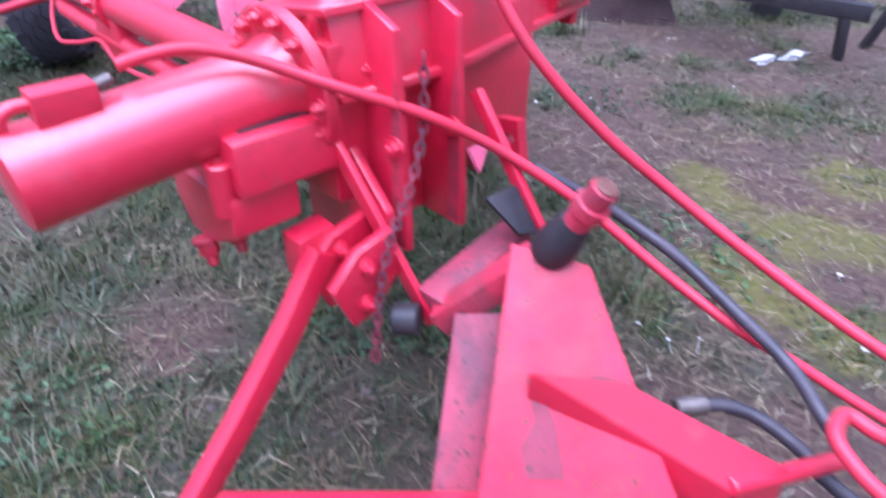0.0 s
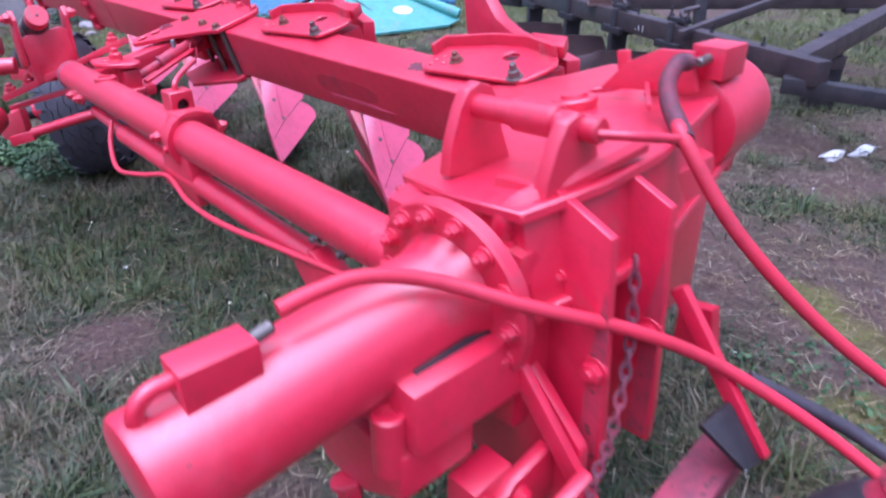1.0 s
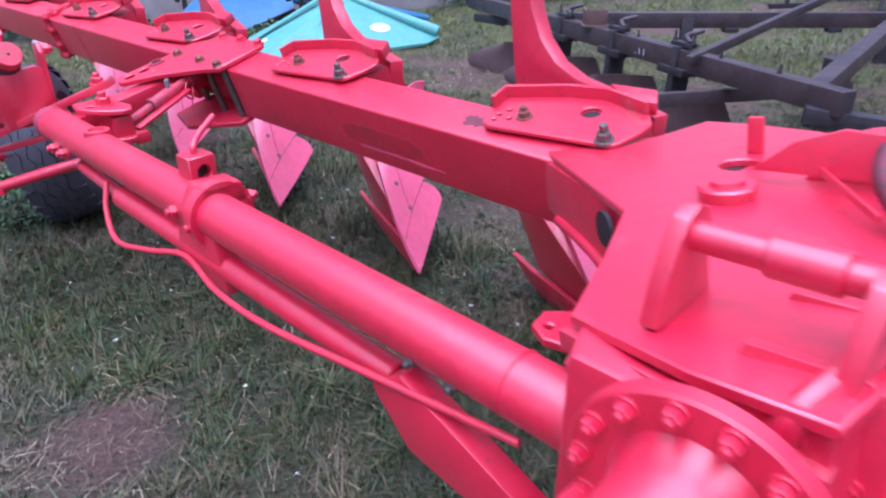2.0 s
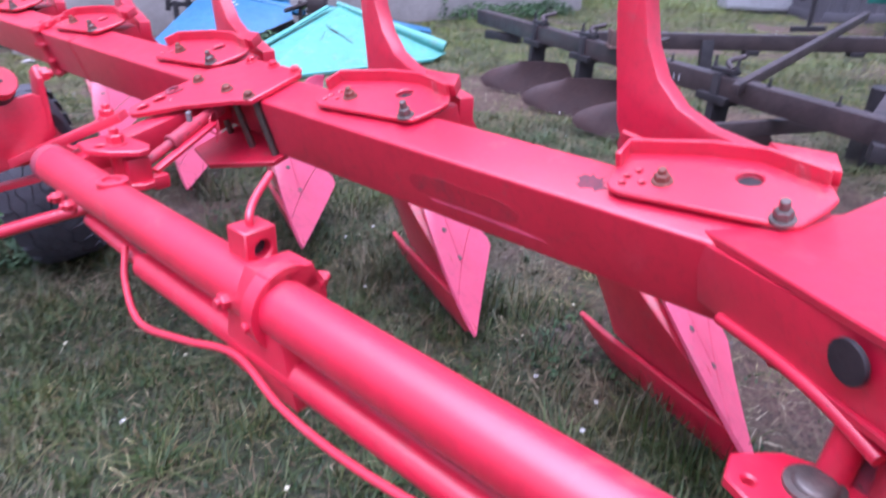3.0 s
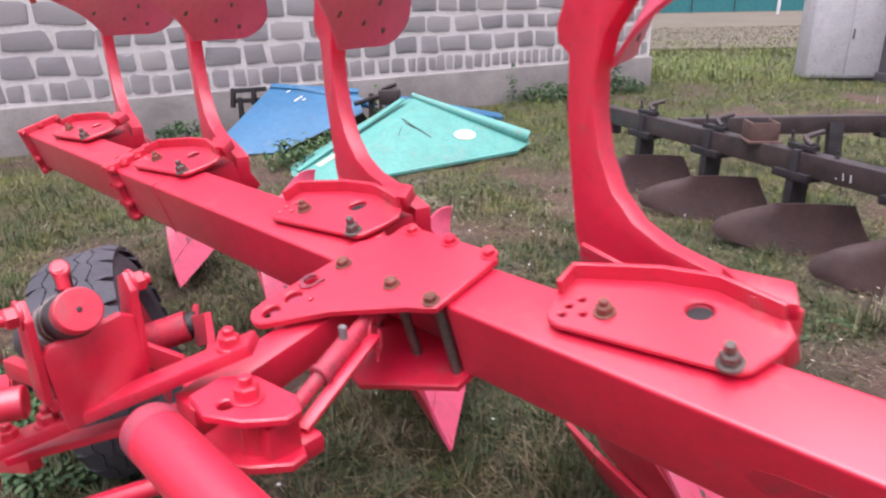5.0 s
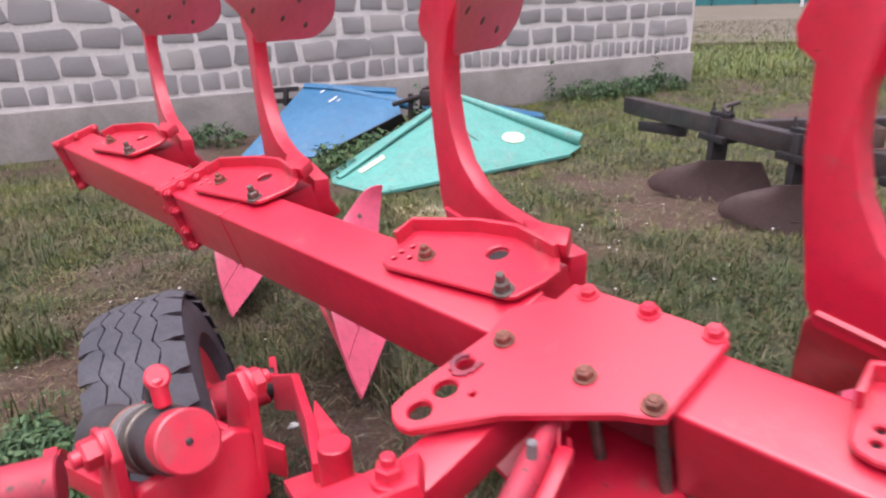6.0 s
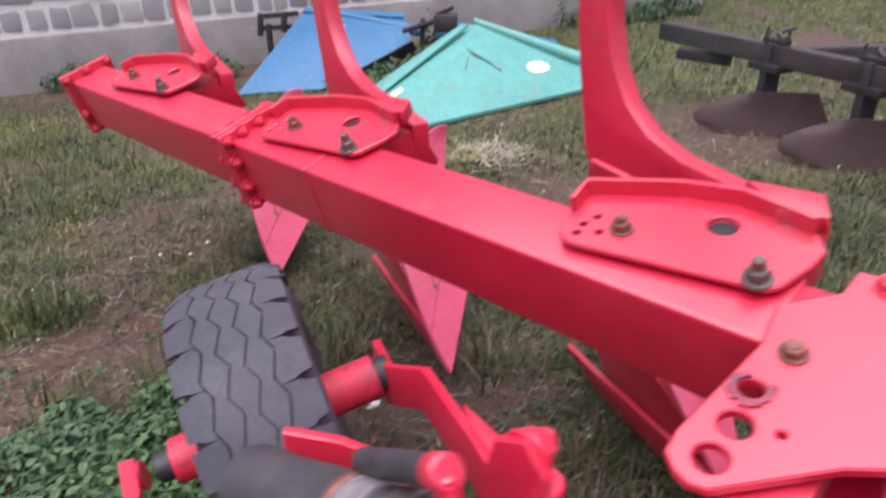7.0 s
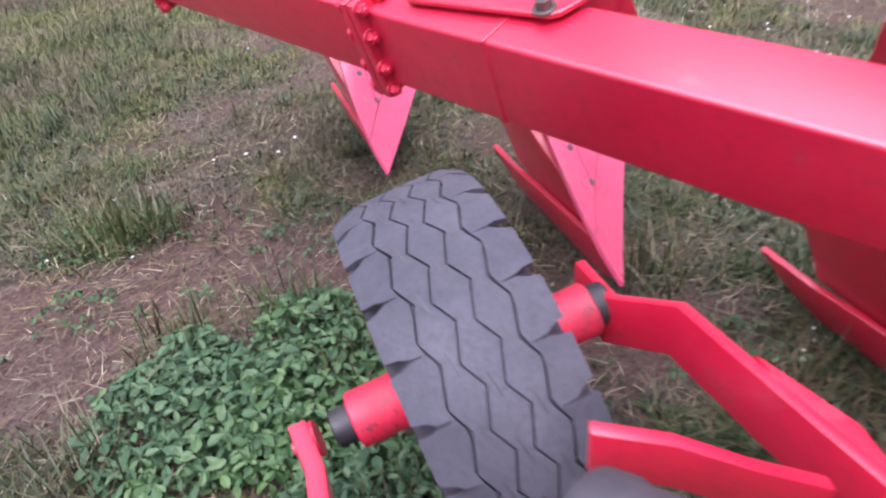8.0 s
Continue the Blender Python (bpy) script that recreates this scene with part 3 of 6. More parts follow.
for y0 in (-1.526, -0.534, 0.466, 1.470, 2.470):
    at = MB @ Matrix.Translation((0, y0, 0))
    for upper in (True, False):
        br = part("bracket", BODY["bracket", upper], RED, plough, at=at)
        for kind in ("leg", "mouldboard", "shin", "share", "landside", "frog", "bracket_lip"):
            if kind not in ("frog", "shin") or not upper:
                part(kind, BODY[kind, upper], RED, br)
        for n in range(5):
            part("stud", BODY["stud", n, upper], STEEL, br)
        if upper:
            part("bore_shade", BODY["bore_shade", 1], DARK, br)
            part("bore_shade", BODY["bore_shade", 2], DARK, br)
            part("spacer", BODY["spacer", 1], RED, br)
            part("gusset", BODY["gusset", 1], RED, br)
            part("bolt", BODY["nut", 1], STEEL, br)
            part("bolt", BODY["nut", 2], BRASS, br)

# ---- turnover head: two rack cylinders across the beam, gear housing between them ----
# they lie along CD, which climbs a little towards the far side
CR = 0.085
CD = V(1, 0.03, 0.085).normalized()
C0 = V(-0.70, -2.150, 0.953)             # centre of the left flange


def on_axis(x, dy=0.0, dz=0.0):
    p = C0 + CD * ((x - C0.x) / CD.x)
    return V(p.x, p.y + dy, p.z + dz)


CT = CR * 0.925
left_cylinder = part("rack_cylinder", lathe([(0, 0), (0, CT - 0.012), (0.004, CT - 0.003), (0.010, CT), (0.43, CT), (0.45, CT + 0.006), (0.47, CT + 0.014)], on_axis(-1.165, 0, 0.008), on_axis(0, 0, 0.008), 48), RED, plough, "glossy red turnover cylinder with a flat end")
part("cylinder_flange", lathe([(0, CR - 0.01), (0, 0.143), (0.004, 0.147), (0.022, 0.147), (0.026, 0.143), (0.026, CR - 0.01)], on_axis(-0.700), on_axis(0), 48), RED, left_cylinder)
CU, CV = CD.orthogonal().normalized(), CD.cross(CD.orthogonal().normalized())
for k in range(14):
    a = 2 * math.pi * (k + 0.3) / 14
    part("flange_bolt", hexbolt(on_axis(-0.700) + (CU * math.cos(a) + CV * math.sin(a)) * 0.126, -CD, 0.0115, 0.012, 0.006), RED, left_cylinder)
part("port_box", box(-1.105, -1.015, -2.195, -2.145, 0.985, 1.048, 0.003), RED, left_cylinder)
part("port_pipe", pipe([(-1.10, -2.17, 1.030), (-1.128, -2.17, 1.030), (-1.146, -2.17, 1.015), (-1.150, -2.17, 0.985)], 0.010), RED, left_cylinder)
part("hose_fitting", rod((-1.018, -2.168, 1.034), (-0.985, -2.168, 1.042), 0.009), STEEL, left_cylinder, "bright steel hose fitting")
right_cylinder = part("rack_cylinder", lathe([(0, 0), (0, 0.100), (0.005, 0.108), (0.16, 0.108), (0.185, 0.100), (0.205, 0.080), (0.217, 0.050), (0.220, 0)], on_axis(0.01, 0.02, 0.035), on_axis(1, 0.02, 0.035), 48), RED, plough, "glossy red turnover cylinder with a domed end")
part("port_box", box(-0.005, 0.085, -2.180, -2.110, 1.150, 1.212, 0.003), RED, right_cylinder)
part("port_plate", prism([(-2.15, 1.13), (-1.93, 1.10), (-1.99, 1.165), (-2.06, 1.20), (-2.13, 1.205)], 0, -0.04, -0.025, 0.003), RED, right_cylinder)
part("hose_fitting", rod((-0.050, -2.150, 1.188), (-0.002, -2.146, 1.190), 0.0095), STEEL, right_cylinder)
part("mounting_lug", prism([(-2.16, 0.92), (-2.06, 0.92), (-2.05, 1.02), (-2.17, 1.02)], 0, 0.14, 0.165, 0.004), RED, right_cylinder)

# top plate of the head, climbing towards the front
HP = Matrix.Translation((0, -1.4, 0.980)) @ Matrix.Rotation(radians(-10.2), 4, 'X') @ Matrix.Rotation(radians(-2.3), 4, 'Y')
HEAD_TOP = [(0.085, 0.0), (-0.235, -0.40), (-0.42, -0.472), (-0.595, -0.53), (-0.645, -0.71), (-0.664, -0.862), (-0.52, -0.892), (-0.36, -0.885), (-0.04, -0.80), (0.22, -0.735), (0.33, -0.55), (0.38, -0.40), (0.40, -0.27), (0.24, -0.215), (0.19, -0.08)]
head_plate = part("head_plate", plate(HEAD_TOP, [((0.068, -0.483), 0.040)], 2, -0.018, 0.0, bevel=0.003), RED, plough, "broad red top plate of the turnover head", at=HP)
part("head_plate", plate(HEAD_TOP, [], 2, -0.165, -0.147, bevel=0.003), RED, plough, at=HP)
part("head_web", prism([(0.06, -0.01), (-0.22, -0.40), (-0.205, -0.412), (0.075, -0.02)], 2, -0.147, -0.018, 0.003), RED, plough, at=HP)
part("web_lip", pipe([(0.012, -0.075, -0.150), (-0.045, -0.155, -0.150), (-0.115, -0.250, -0.155), (-0.170, -0.325, -0.170), (-0.215, -0.385, -0.190)], 0.013), RED, plough, at=HP)
WEB_N = V(-0.39, 0.28, 0).normalized()
# black disc on the uncut web, painted as the shade of its hole
part("bore_shade", rod(V(-0.184, -0.334, -0.062) + WEB_N * 0.001, V(-0.184, -0.334, -0.062) + WEB_N * 0.010, 0.036, seg=24, bevel=0.001), DARK, plough, "black disc for the shade in a round hole of the head web", at=HP)
strut_eye = part("strut_eye", plate([(-0.292, -1.690), (-0.265, -1.640), (-0.205, -1.628), (-0.145, -1.690), (-0.125, -1.790), (-0.170, -1.870), (-0.255, -1.830)], [((-0.248, -1.672), 0.010)], 2, 0.725, 0.748, bevel=0.004), RED, plough, "worn red eye plate with a steel pin")
part("eye_pin", lathe([(0, 0.0), (0, 0.046), (0.007, 0.046), (0.009, 0.034), (0.014, 0.032), (0.017, 0.028), (0.018, 0)], (-0.197, -1.752, 0.748), (-0.197, -1.752, 2), 28), STEEL, strut_eye)
part("eye_strut", rod((-0.135, -1.775, 0.90), (-0.150, -1.765, 0.735), 0.027), RED, strut_eye)
part("strut_grime", rod((-0.115, -1.82, 0.86), (-0.125, -1.815, 0.74), 0.032), DIRTY, strut_eye)
part("head_web", prism([(-0.235, -0.41), (-0.585, -0.54), (-0.575, -0.556), (-0.225, -0.425)], 2, -0.10, -0.018, 0.003), RED, plough, at=HP)
part("edge_bar", prism([(-0.590, -0.52), (-0.640, -0.70), (-0.655, -0.70), (-0.605, -0.515)], 2, -0.050, -0.022, 0.003), RED, plough, at=HP)
part("housing_core", prism([(-0.225, -0.43), (-0.42, -0.485), (-0.582, -0.545), (-0.632, -0.71), (-0.650, -0.850), (-0.52, -0.880), (-0.36, -0.872), (-0.04, -0.786), (0.20, -0.722), (0.20, -0.50)], 2, -0.150, -0.014, 0.003), RED, plough, at=HP)
for k in range(3):
    part("shim_plate", prism([(-0.42, -0.470 + 0.006 * k), (-0.590 - 0.004 * k, -0.527 + 0.007 * k), (-0.655 - 0.004 * k, -0.83), (-0.56, -0.81)], 2, -0.040 - 0.026 * k, -0.026 - 0.026 * k, 0.002), RED, plough, at=HP)
part("gear_housing", prism([(-0.665, -2.26), (-0.665, -1.97), (-0.56, -1.93), (-0.10, -1.80), (0.05, -1.95), (-0.10, -2.24)], 2, 0.74, 1.045, 0.012), RED, plough)
part("turnover_hub", lathe([(0, 0), (0, 0.10), (0.02, 0.115), (0.32, 0.115), (0.34, 0.09), (0.34, 0)], (0.10, -1.92, 0.87), (0.10, -1.50, 0.87), 36), RED, plough)
part("grease_cap", lathe([(0, 0.045), (0.020, 0.050), (0.024, 0.046), (0.024, 0.030), (0.032, 0.028), (0.032, 0)], (-0.118, -0.535, 0.0), (-0.118, -0.535, 2), 28), RED, head_plate)
# black disc below the plate's hole, for the shade down in it
part("bore_shade", rod((0.068, -0.483, -0.034), (0.068, -0.483, -0.0175), 0.0395, seg=24, bevel=0.001), DARK, head_plate, "black disc for the shade in a round hole of the top plate")
part("stop_peg", slab((0.150, -0.482, 0.0), (0.150, -0.482, 0.075), 0.03, 0.016, up=(1, 0, 0)), RED, head_plate)
for y, x0 in ((-2.030, -0.535), (-2.240, -0.560)):
    lug = [(x0 - 0.058, 1.075), (x0 + 0.092, 1.060), (x0 + 0.064, 1.13), (x0 + 0.052, 1.180), (x0 + 0.036, 1.206), (x0 + 0.010, 1.216), (x0 - 0.016, 1.206), (x0 - 0.032, 1.18), (x0 - 0.050, 1.13)]
    part("cylinder_lug", prism(lug, 1, y - 0.012, y + 0.012, 0.004), RED, plough)
part("lock_bar", rod((-0.528, -2.025, 1.178), (-0.536, -2.278, 1.193), 0.019), RED, plough)
part("lock_sleeve", rod((-0.531, -2.125, 1.184), (-0.533, -2.205, 1.189), 0.025), RED, plough)
part("lock_rod", pipe([(-0.545, -2.27, 1.19), (-0.50, -2.31, 1.185), (-0.43, -2.33, 1.17)], 0.007), RED, plough)
part("lock_lever", slab((-0.02, -2.03, 1.125), (-0.24, -2.17, 1.145), 0.008, 0.012), RED, plough)

# headstock: cheeks, braces, strut, chain, tower and hoses share one offset
HS = Matrix.Translation((-0.045, 0.033, 0.030))
for x in (-0.545, -0.40):
    cheek = [(-2.24, 0.62), (-2.40, 0.62), (-2.40, 0.70), (-2.378, 1.045), (-2.286, 1.085), (-2.17, 1.075), (-2.15, 0.98)]
    ch = part("headstock_cheek", prism(cheek, 0, x, x + 0.018, 0.003), RED, plough, at=HS)
    part("cheek_bolt", hexbolt((x, -2.376, 0.835), (-1, 0, 0), 0.017, 0.012, 0.006), RED, ch)
    part("cheek_bolt", hexbolt((x, -2.30, 0.96), (-1, 0, 0), 0.010, 0.008, 0), RED, ch)
    part("cheek_stain", prism([(-2.395, 0.63), (-2.36, 0.63), (-2.365, 0.86), (-2.38, 0.97), (-2.391, 0.90)], 0, x - 0.0012, x, 0.0), RED_WORN, ch)
part("headstock_web", box(-0.53, -0.40, -2.28, -2.26, 0.62, 1.04, 0.003), RED, plough, at=HS)
part("pivot_boss", rod((-0.60, -2.235, 1.02), (-0.36, -2.235, 1.02), 0.045), RED, plough, at=HS)
part("cheek_brace", pipe([(-0.605, -2.235, 0.93), (-0.602, -2.238, 1.02), (-0.590, -2.25, 1.062), (-0.53, -2.27, 1.083), (-0.45, -2.285, 1.098), (-0.36, -2.292, 1.110)], 0.017, seg=8), RED, plough, at=HS)
part("lower_cheek", prism([(-2.13, 0.60), (-2.36, 0.52), (-2.40, 0.62), (-2.395, 0.72), (-2.20, 0.905), (-2.13, 0.90), (-2.105, 0.86)], 0, -0.588, -0.566, 0.006), RED, plough, at=HS)
# added black block: the gap's shade put into a shape
part("gap_shade", box(-0.60, -0.575, -2.165, -2.145, 0.86, 0.995, 0.004), DARK, plough, "black block for the shade in the gap behind the flange", at=HS)
part("grease_pad", prism([(-0.79, -2.27), (-0.63, -2.27), (-0.63, -2.20), (-0.78, -2.19)], 2, 0.885, 0.902, 0.003), DARK, plough, "smear of dark grease", at=HS)
part("rib", slab((-0.622, -2.296, 0.84), (-0.570, -2.500, 0.515), 0.034, 0.016, up=(1, 0, 0)), RED, plough, at=HS)
part("rear_housing_box", prism([(-2.31, 0.80), (-2.10, 0.78), (-2.05, 0.80), (-2.05, 0.875), (-2.20, 0.905), (-2.30, 0.895)], 0, -0.82, -0.60, 0.01), RED, plough, at=HS)
part("stop_block", prism([(-2.29, 0.72), (-2.20, 0.67), (-2.10, 0.66), (-2.05, 0.72), (-2.06, 0.79), (-2.29, 0.795)], 0, -0.838, -0.70, 0.012), RED, plough, at=HS)
part("stop_pin", rod((-0.832, -2.262, 0.76), (-0.832, -2.262, 0.858), 0.024, hollow=0.008), RED, plough, at=HS)
for x, y, z in ((-0.84, -2.16, 0.665), (-0.77, -2.14, 0.655)):
    part("stop_bolt", hexbolt((x, y, z), (0, -0.3, -1), 0.02, 0.03, 0.02), RED, plough, at=HS)

def strut_mesh(pts, depth, thick):
    """One bent bar of square section through the points."""
    bm = bmesh.new()
    rings = []
    for i, p in enumerate(pts):
        d = (V(*pts[min(i + 1, len(pts) - 1)]) - V(*pts[max(i - 1, 0)])).normalized()
        k = d.cross(V(0, 1, 0)).normalized() * depth / 2
        h = V(0, 1, 0) * thick / 2
        rings.append([bm.verts.new(V(*p) + a * k + b * h) for a, b in ((-1, -1), (1, -1), (1, 1), (-1, 1))])
    for a, b in zip(rings, rings[1:]):
        for i in range(4):
            bm.faces.new((a[i], a[(i + 1) % 4], b[(i + 1) % 4], b[i]))
    bm.faces.new(rings[0])
    bm.faces.new(list(reversed(rings[-1])))
    return finish(bm, 0.006)


# ear and bent strut that reach down to the lower hitch
for y in (-2.430, -2.352):
    ear = part("strut_ear", prism([(-0.68, 0.69), (-0.60, 0.71), (-0.58, 0.62), (-0.655, 0.54), (-0.70, 0.535), (-0.74, 0.63)], 1, y, y + 0.022, 0.004), RED, plough, at=HS)
    for x, z in ((-0.665, 0.655), (-0.668, 0.575)):
        part("ear_bolt", hexbolt((x, y, z), (0, -1, 0), 0.013, 0.010, 0.006), RED, ear)
part("strut_ear", prism([(-0.74, 0.69), (-0.66, 0.70), (-0.66, 0.60), (-0.74, 0.60)], 1, -2.33, -2.27, 0.006), RED, plough, at=HS)
part("bent_strut", strut_mesh([(-0.70, -2.34, 0.665), (-0.79, -2.35, 0.545), (-0.92, -2.365, 0.405), (-1.08, -2.385, 0.25), (-1.22, -2.40, 0.10)], 0.05, 0.04), RED, plough, at=HS)

# chain that hangs between the cheeks
def chain_mesh(pts, r=0.0028):
    bm = bmesh.new()
    path = curve_points(pts, 6)
    for i in range(len(path) - 1):
        p, q = path[i], path[i + 1]
        d = (q - p).normalized()
        s = d.orthogonal().normalized()
        if i % 2:
            s = d.cross(s)
        mid, half = (p + q) / 2, (q - p).length * 0.72
        loop = [mid + d * half * math.cos(a) + s * 0.0072 * math.sin(a) for a in (2 * math.pi * k / 10 for k in range(11))]
        pipe(loop, r, bm, 6, smooth=False)
    return bm


part("chain", chain_mesh([(-0.473, -2.375, 0.99), (-0.50, -2.40, 0.86), (-0.56, -2.425, 0.76), (-0.616, -2.436, 0.685), (-0.66, -2.455, 0.58), (-0.685, -2.467, 0.468)]), DIRTY, plough, "steel chain smeared with red paint", at=HS)

# hitch tower in front: inclined box, cross shaft, scuffed links
def thick_plate(pts, back, bevel=0.004):
    """A flat plate with the given corners, thickened along a vector."""
    bm = bmesh.new()
    front = [bm.verts.new(V(*p)) for p in pts]
    rear = [bm.verts.new(V(*p) + V(*back)) for p in pts]
    bm.faces.new(front)
    bm.faces.new(list(reversed(rear)))
    for i in range(len(pts)):
        j = (i + 1) % len(pts)
        bm.faces.new((front[j], front[i], rear[i], rear[j]))
    bmesh.ops.recalc_face_normals(bm, faces=bm.faces)
    return finish(bm, bevel)


tower = part("hitch_tower", thick_plate([(-0.518, -2.642, 0.745), (-0.451, -2.757, 0.727), (-0.525, -3.008, 0.475), (-0.546, -3.096, 0.392), (-0.794, -2.831, 0.347), (-0.727, -2.789, 0.442)], (0.018, 0.014, -0.019)), RED_SCUFF, plough, "scuffed red hitch tower plate", at=HS)
part("grime", thick_plate([(-0.6012, -2.7631, 0.5832), (-0.592, -2.795, 0.569), (-0.6064, -2.8393, 0.5234), (-0.6331, -2.8851, 0.4651), (-0.6746, -2.8394, 0.4586), (-0.6573, -2.8083, 0.4974), (-0.6224, -2.8043, 0.5334)], (0.002, 0.001, -0.002), 0.0), RED_STAINED, tower, "dark patch of grease")
part("grime", thick_plate([(-0.6035, -2.7878, 0.5624), (-0.5564, -2.8184, 0.5851), (-0.5181, -2.8546, 0.5955), (-0.4971, -2.8908, 0.5893), (-0.5057, -2.9181, 0.5615), (-0.5478, -2.8685, 0.5572), (-0.5928, -2.8303, 0.5421)], (0.002, 0.001, -0.002), 0.0), RED_STAINED, tower, "band of rubbed and dirty paint")
part("tower_arm", thick_plate([(-0.617, -2.779, 0.614), (-0.517, -2.898, 0.609), (-0.352, -3.118, 0.47), (-0.466, -3.071, 0.47)], (0, 0, -0.16), 0.006), RED, plough, at=HS)
part("lower_plate", thick_plate([(-0.583, -2.577, 0.591), (-0.526, -2.641, 0.599), (-0.682, -2.75, 0.372), (-0.735, -2.786, 0.296), (-0.795, -2.722, 0.285), (-0.739, -2.689, 0.363)], (0.018, 0.014, -0.019)), RED_STAINED, plough, at=HS)
part("latch_bar", rod((-0.458, -3.067, 0.47), (-0.22, -3.161, 0.42), 0.016), RED, plough, at=HS)
pin = part("cross_pin", rod((-0.475, -2.70, 0.745), (-0.463, -2.772, 0.880), 0.023), RED_WORN, plough, at=HS)
part("pin_ring", rod((-0.4675, -2.745, 0.829), (-0.4655, -2.757, 0.851), 0.030), RED_WORN, pin)
part("pin_end", rod((-0.463, -2.772, 0.880), (-0.4627, -2.7738, 0.8834), 0.019), BRASS, pin, "bare worn pin end")
part("pin_collar", lathe([(0, 0.036), (0.012, 0.039), (0.05, 0.036), (0.085, 0.027), (0.09, 0)], (-0.475, -2.69, 0.730), (-0.463, -2.762, 0.865), 24), DARK, plough, "collar caked in dark grease", at=HS)
part("hitch_link", slab((-0.575, -2.53, 0.55), (-0.47, -2.66, 0.70), 0.06, 0.05), RED_WORN, plough, at=HS)
part("hitch_link", slab((-0.575, -2.505, 0.565), (-0.33, -2.50, 0.62), 0.07, 0.05), RED_STAINED, plough, at=HS)
# strip laid on the link; its darker colour paints the channel's shaded inside
part("link_hollow_shade", slab((-0.570, -2.536, 0.590), (-0.478, -2.650, 0.722), 0.034, 0.006), RED_WORN, plough, "darker strip for the shaded hollow of the hitch link", at=HS)
part("link_end", rod((-0.60, -2.50, 0.54), (-0.63, -2.46, 0.535), 0.032), DARK, plough, at=HS)
part("side_strut", slab((-0.353, -2.388, 0.90), (-0.337, -2.56, 0.66), 0.026, 0.018, up=(1, 0, 0)), RED, plough, at=HS)
part("side_web", thick_plate([(-0.343, -2.500, 0.742), (-0.337, -2.565, 0.655), (-0.405, -2.565, 0.680), (-0.425, -2.495, 0.735)], (0.004, 0.008, -0.010), 0.002), DARK, plough, "greasy dark plate beside the strut", at=HS)
part("side_eye", plate([(-2.42, 0.70), (-2.34, 0.72), (-2.34, 0.80), (-2.40, 0.81)], [((-2.38, 0.765), 0.012)], 0, -0.24, -0.215), RED, plough, at=HS)
part("drawbar_tube", rod((-1.05, -2.50, 0.345), (-0.615, -2.90, 0.345), 0.055), RED, plough, at=HS)

# hoses
part("hose", pipe([(-0.93, -2.199, 1.027), (-0.885, -2.205, 1.034), (-0.82, -2.217, 1.034), (-0.74, -2.25, 1.01), (-0.638, -2.326, 0.961), (-0.50, -2.40, 0.895), (-0.369, -2.469, 0.809), (-0.265, -2.605, 0.705), (-0.205, -2.77, 0.60), (-0.180, -2.925, 0.54), (-0.115, -3.025, 0.48), (-0.065, -3.175, 0.42), (0.02, -3.42, 0.35), (0.05, -3.8, 0.30)], 0.0105), HOSE_RED, plough, "hydraulic hose splashed with red paint", at=HS)
part("hose", pipe([(-0.30, -2.50, 0.76), (-0.205, -2.615, 0.685), (-0.176, -2.682, 0.65), (-0.165, -2.77, 0.62), (-0.185, -2.905, 0.58), (-0.21, -3.035, 0.54), (-0.262, -3.128, 0.51), (-0.30, -3.238, 0.47), (-0.28, -3.45, 0.40), (-0.2, -3.8, 0.34)], 0.0125), HOSE_BLACK, plough, "black hydraulic hose", at=HS)
part("hose_sleeve", pipe([(-0.02, -2.172, 1.160), (-0.055, -2.170, 1.163), (-0.109, -2.184, 1.142), (-0.165, -2.225, 1.118), (-0.205, -2.265, 1.103), (-0.240, -2.301, 1.089)], 0.0155, n=10, rib=0.10), DIRTY, plough, "ribbed protective hose sleeve stained dark red", at=HS)
part("hose", pipe([(-0.205, -2.265, 1.103), (-0.240, -2.301, 1.089), (-0.215, -2.40, 0.955), (-0.125, -2.53, 0.798), (-0.035, -2.67, 0.675), (0.01, -2.85, 0.58), (0.02, -3.1, 0.50), (0.06, -3.4, 0.42), (0.1, -3.8, 0.34)], 0.0125), HOSE_RED, plough, "hydraulic hose splashed with red paint", at=HS)
part("hose", pipe([(-0.283, -2.932, 0.42), (-0.246, -2.97, 0.42), (-0.222, -3.026, 0.41), (-0.23, -3.105, 0.40), (-0.243, -3.169, 0.38), (-0.24, -3.4, 0.33)], 0.014), HOSE_BLACK, plough, "black hydraulic hose", at=HS)
part("hose_fitting", rod((-0.325, -2.903, 0.42), (-0.275, -2.938, 0.42), 0.019), STEEL, plough, at=HS)
part("hose", pipe([(-0.20, -3.30, 0.53), (-0.268, -3.203, 0.55), (-0.276, -3.147, 0.56), (-0.326, -3.147, 0.56), (-0.351, -3.178, 0.55), (-0.364, -3.241, 0.53), (-0.36, -3.4, 0.48)], 0.0125), HOSE_RED, plough, "hydraulic hose splashed with red paint", at=HS)

# ---- long setting tube beside the beam ----
TX, TZ, TR = -0.530, 0.850, 0.056
setting_tube = part("setting_tube", rod((TX - 0.03, -2.04, TZ + 0.01), (TX, 0.255, TZ), TR, seg=32, hollow=0.03), RED, plough, "long red setting tube")
part("worn_end", lathe([(0, TR - 0.004), (0, TR + 0.0012), (0.040, TR + 0.0012), (0.040, TR - 0.004)], (TX, 0.208, TZ), (TX, 0.5, TZ), 32), RED_STAINED, setting_tube, "tube end with paint rubbed to bare metal")
part("tube_seam", rod((TX - 0.027, -1.83, TZ + 0.01), (TX - 0.027, -1.822, TZ + 0.01), TR + 0.002, seg=32), RED, setting_tube)
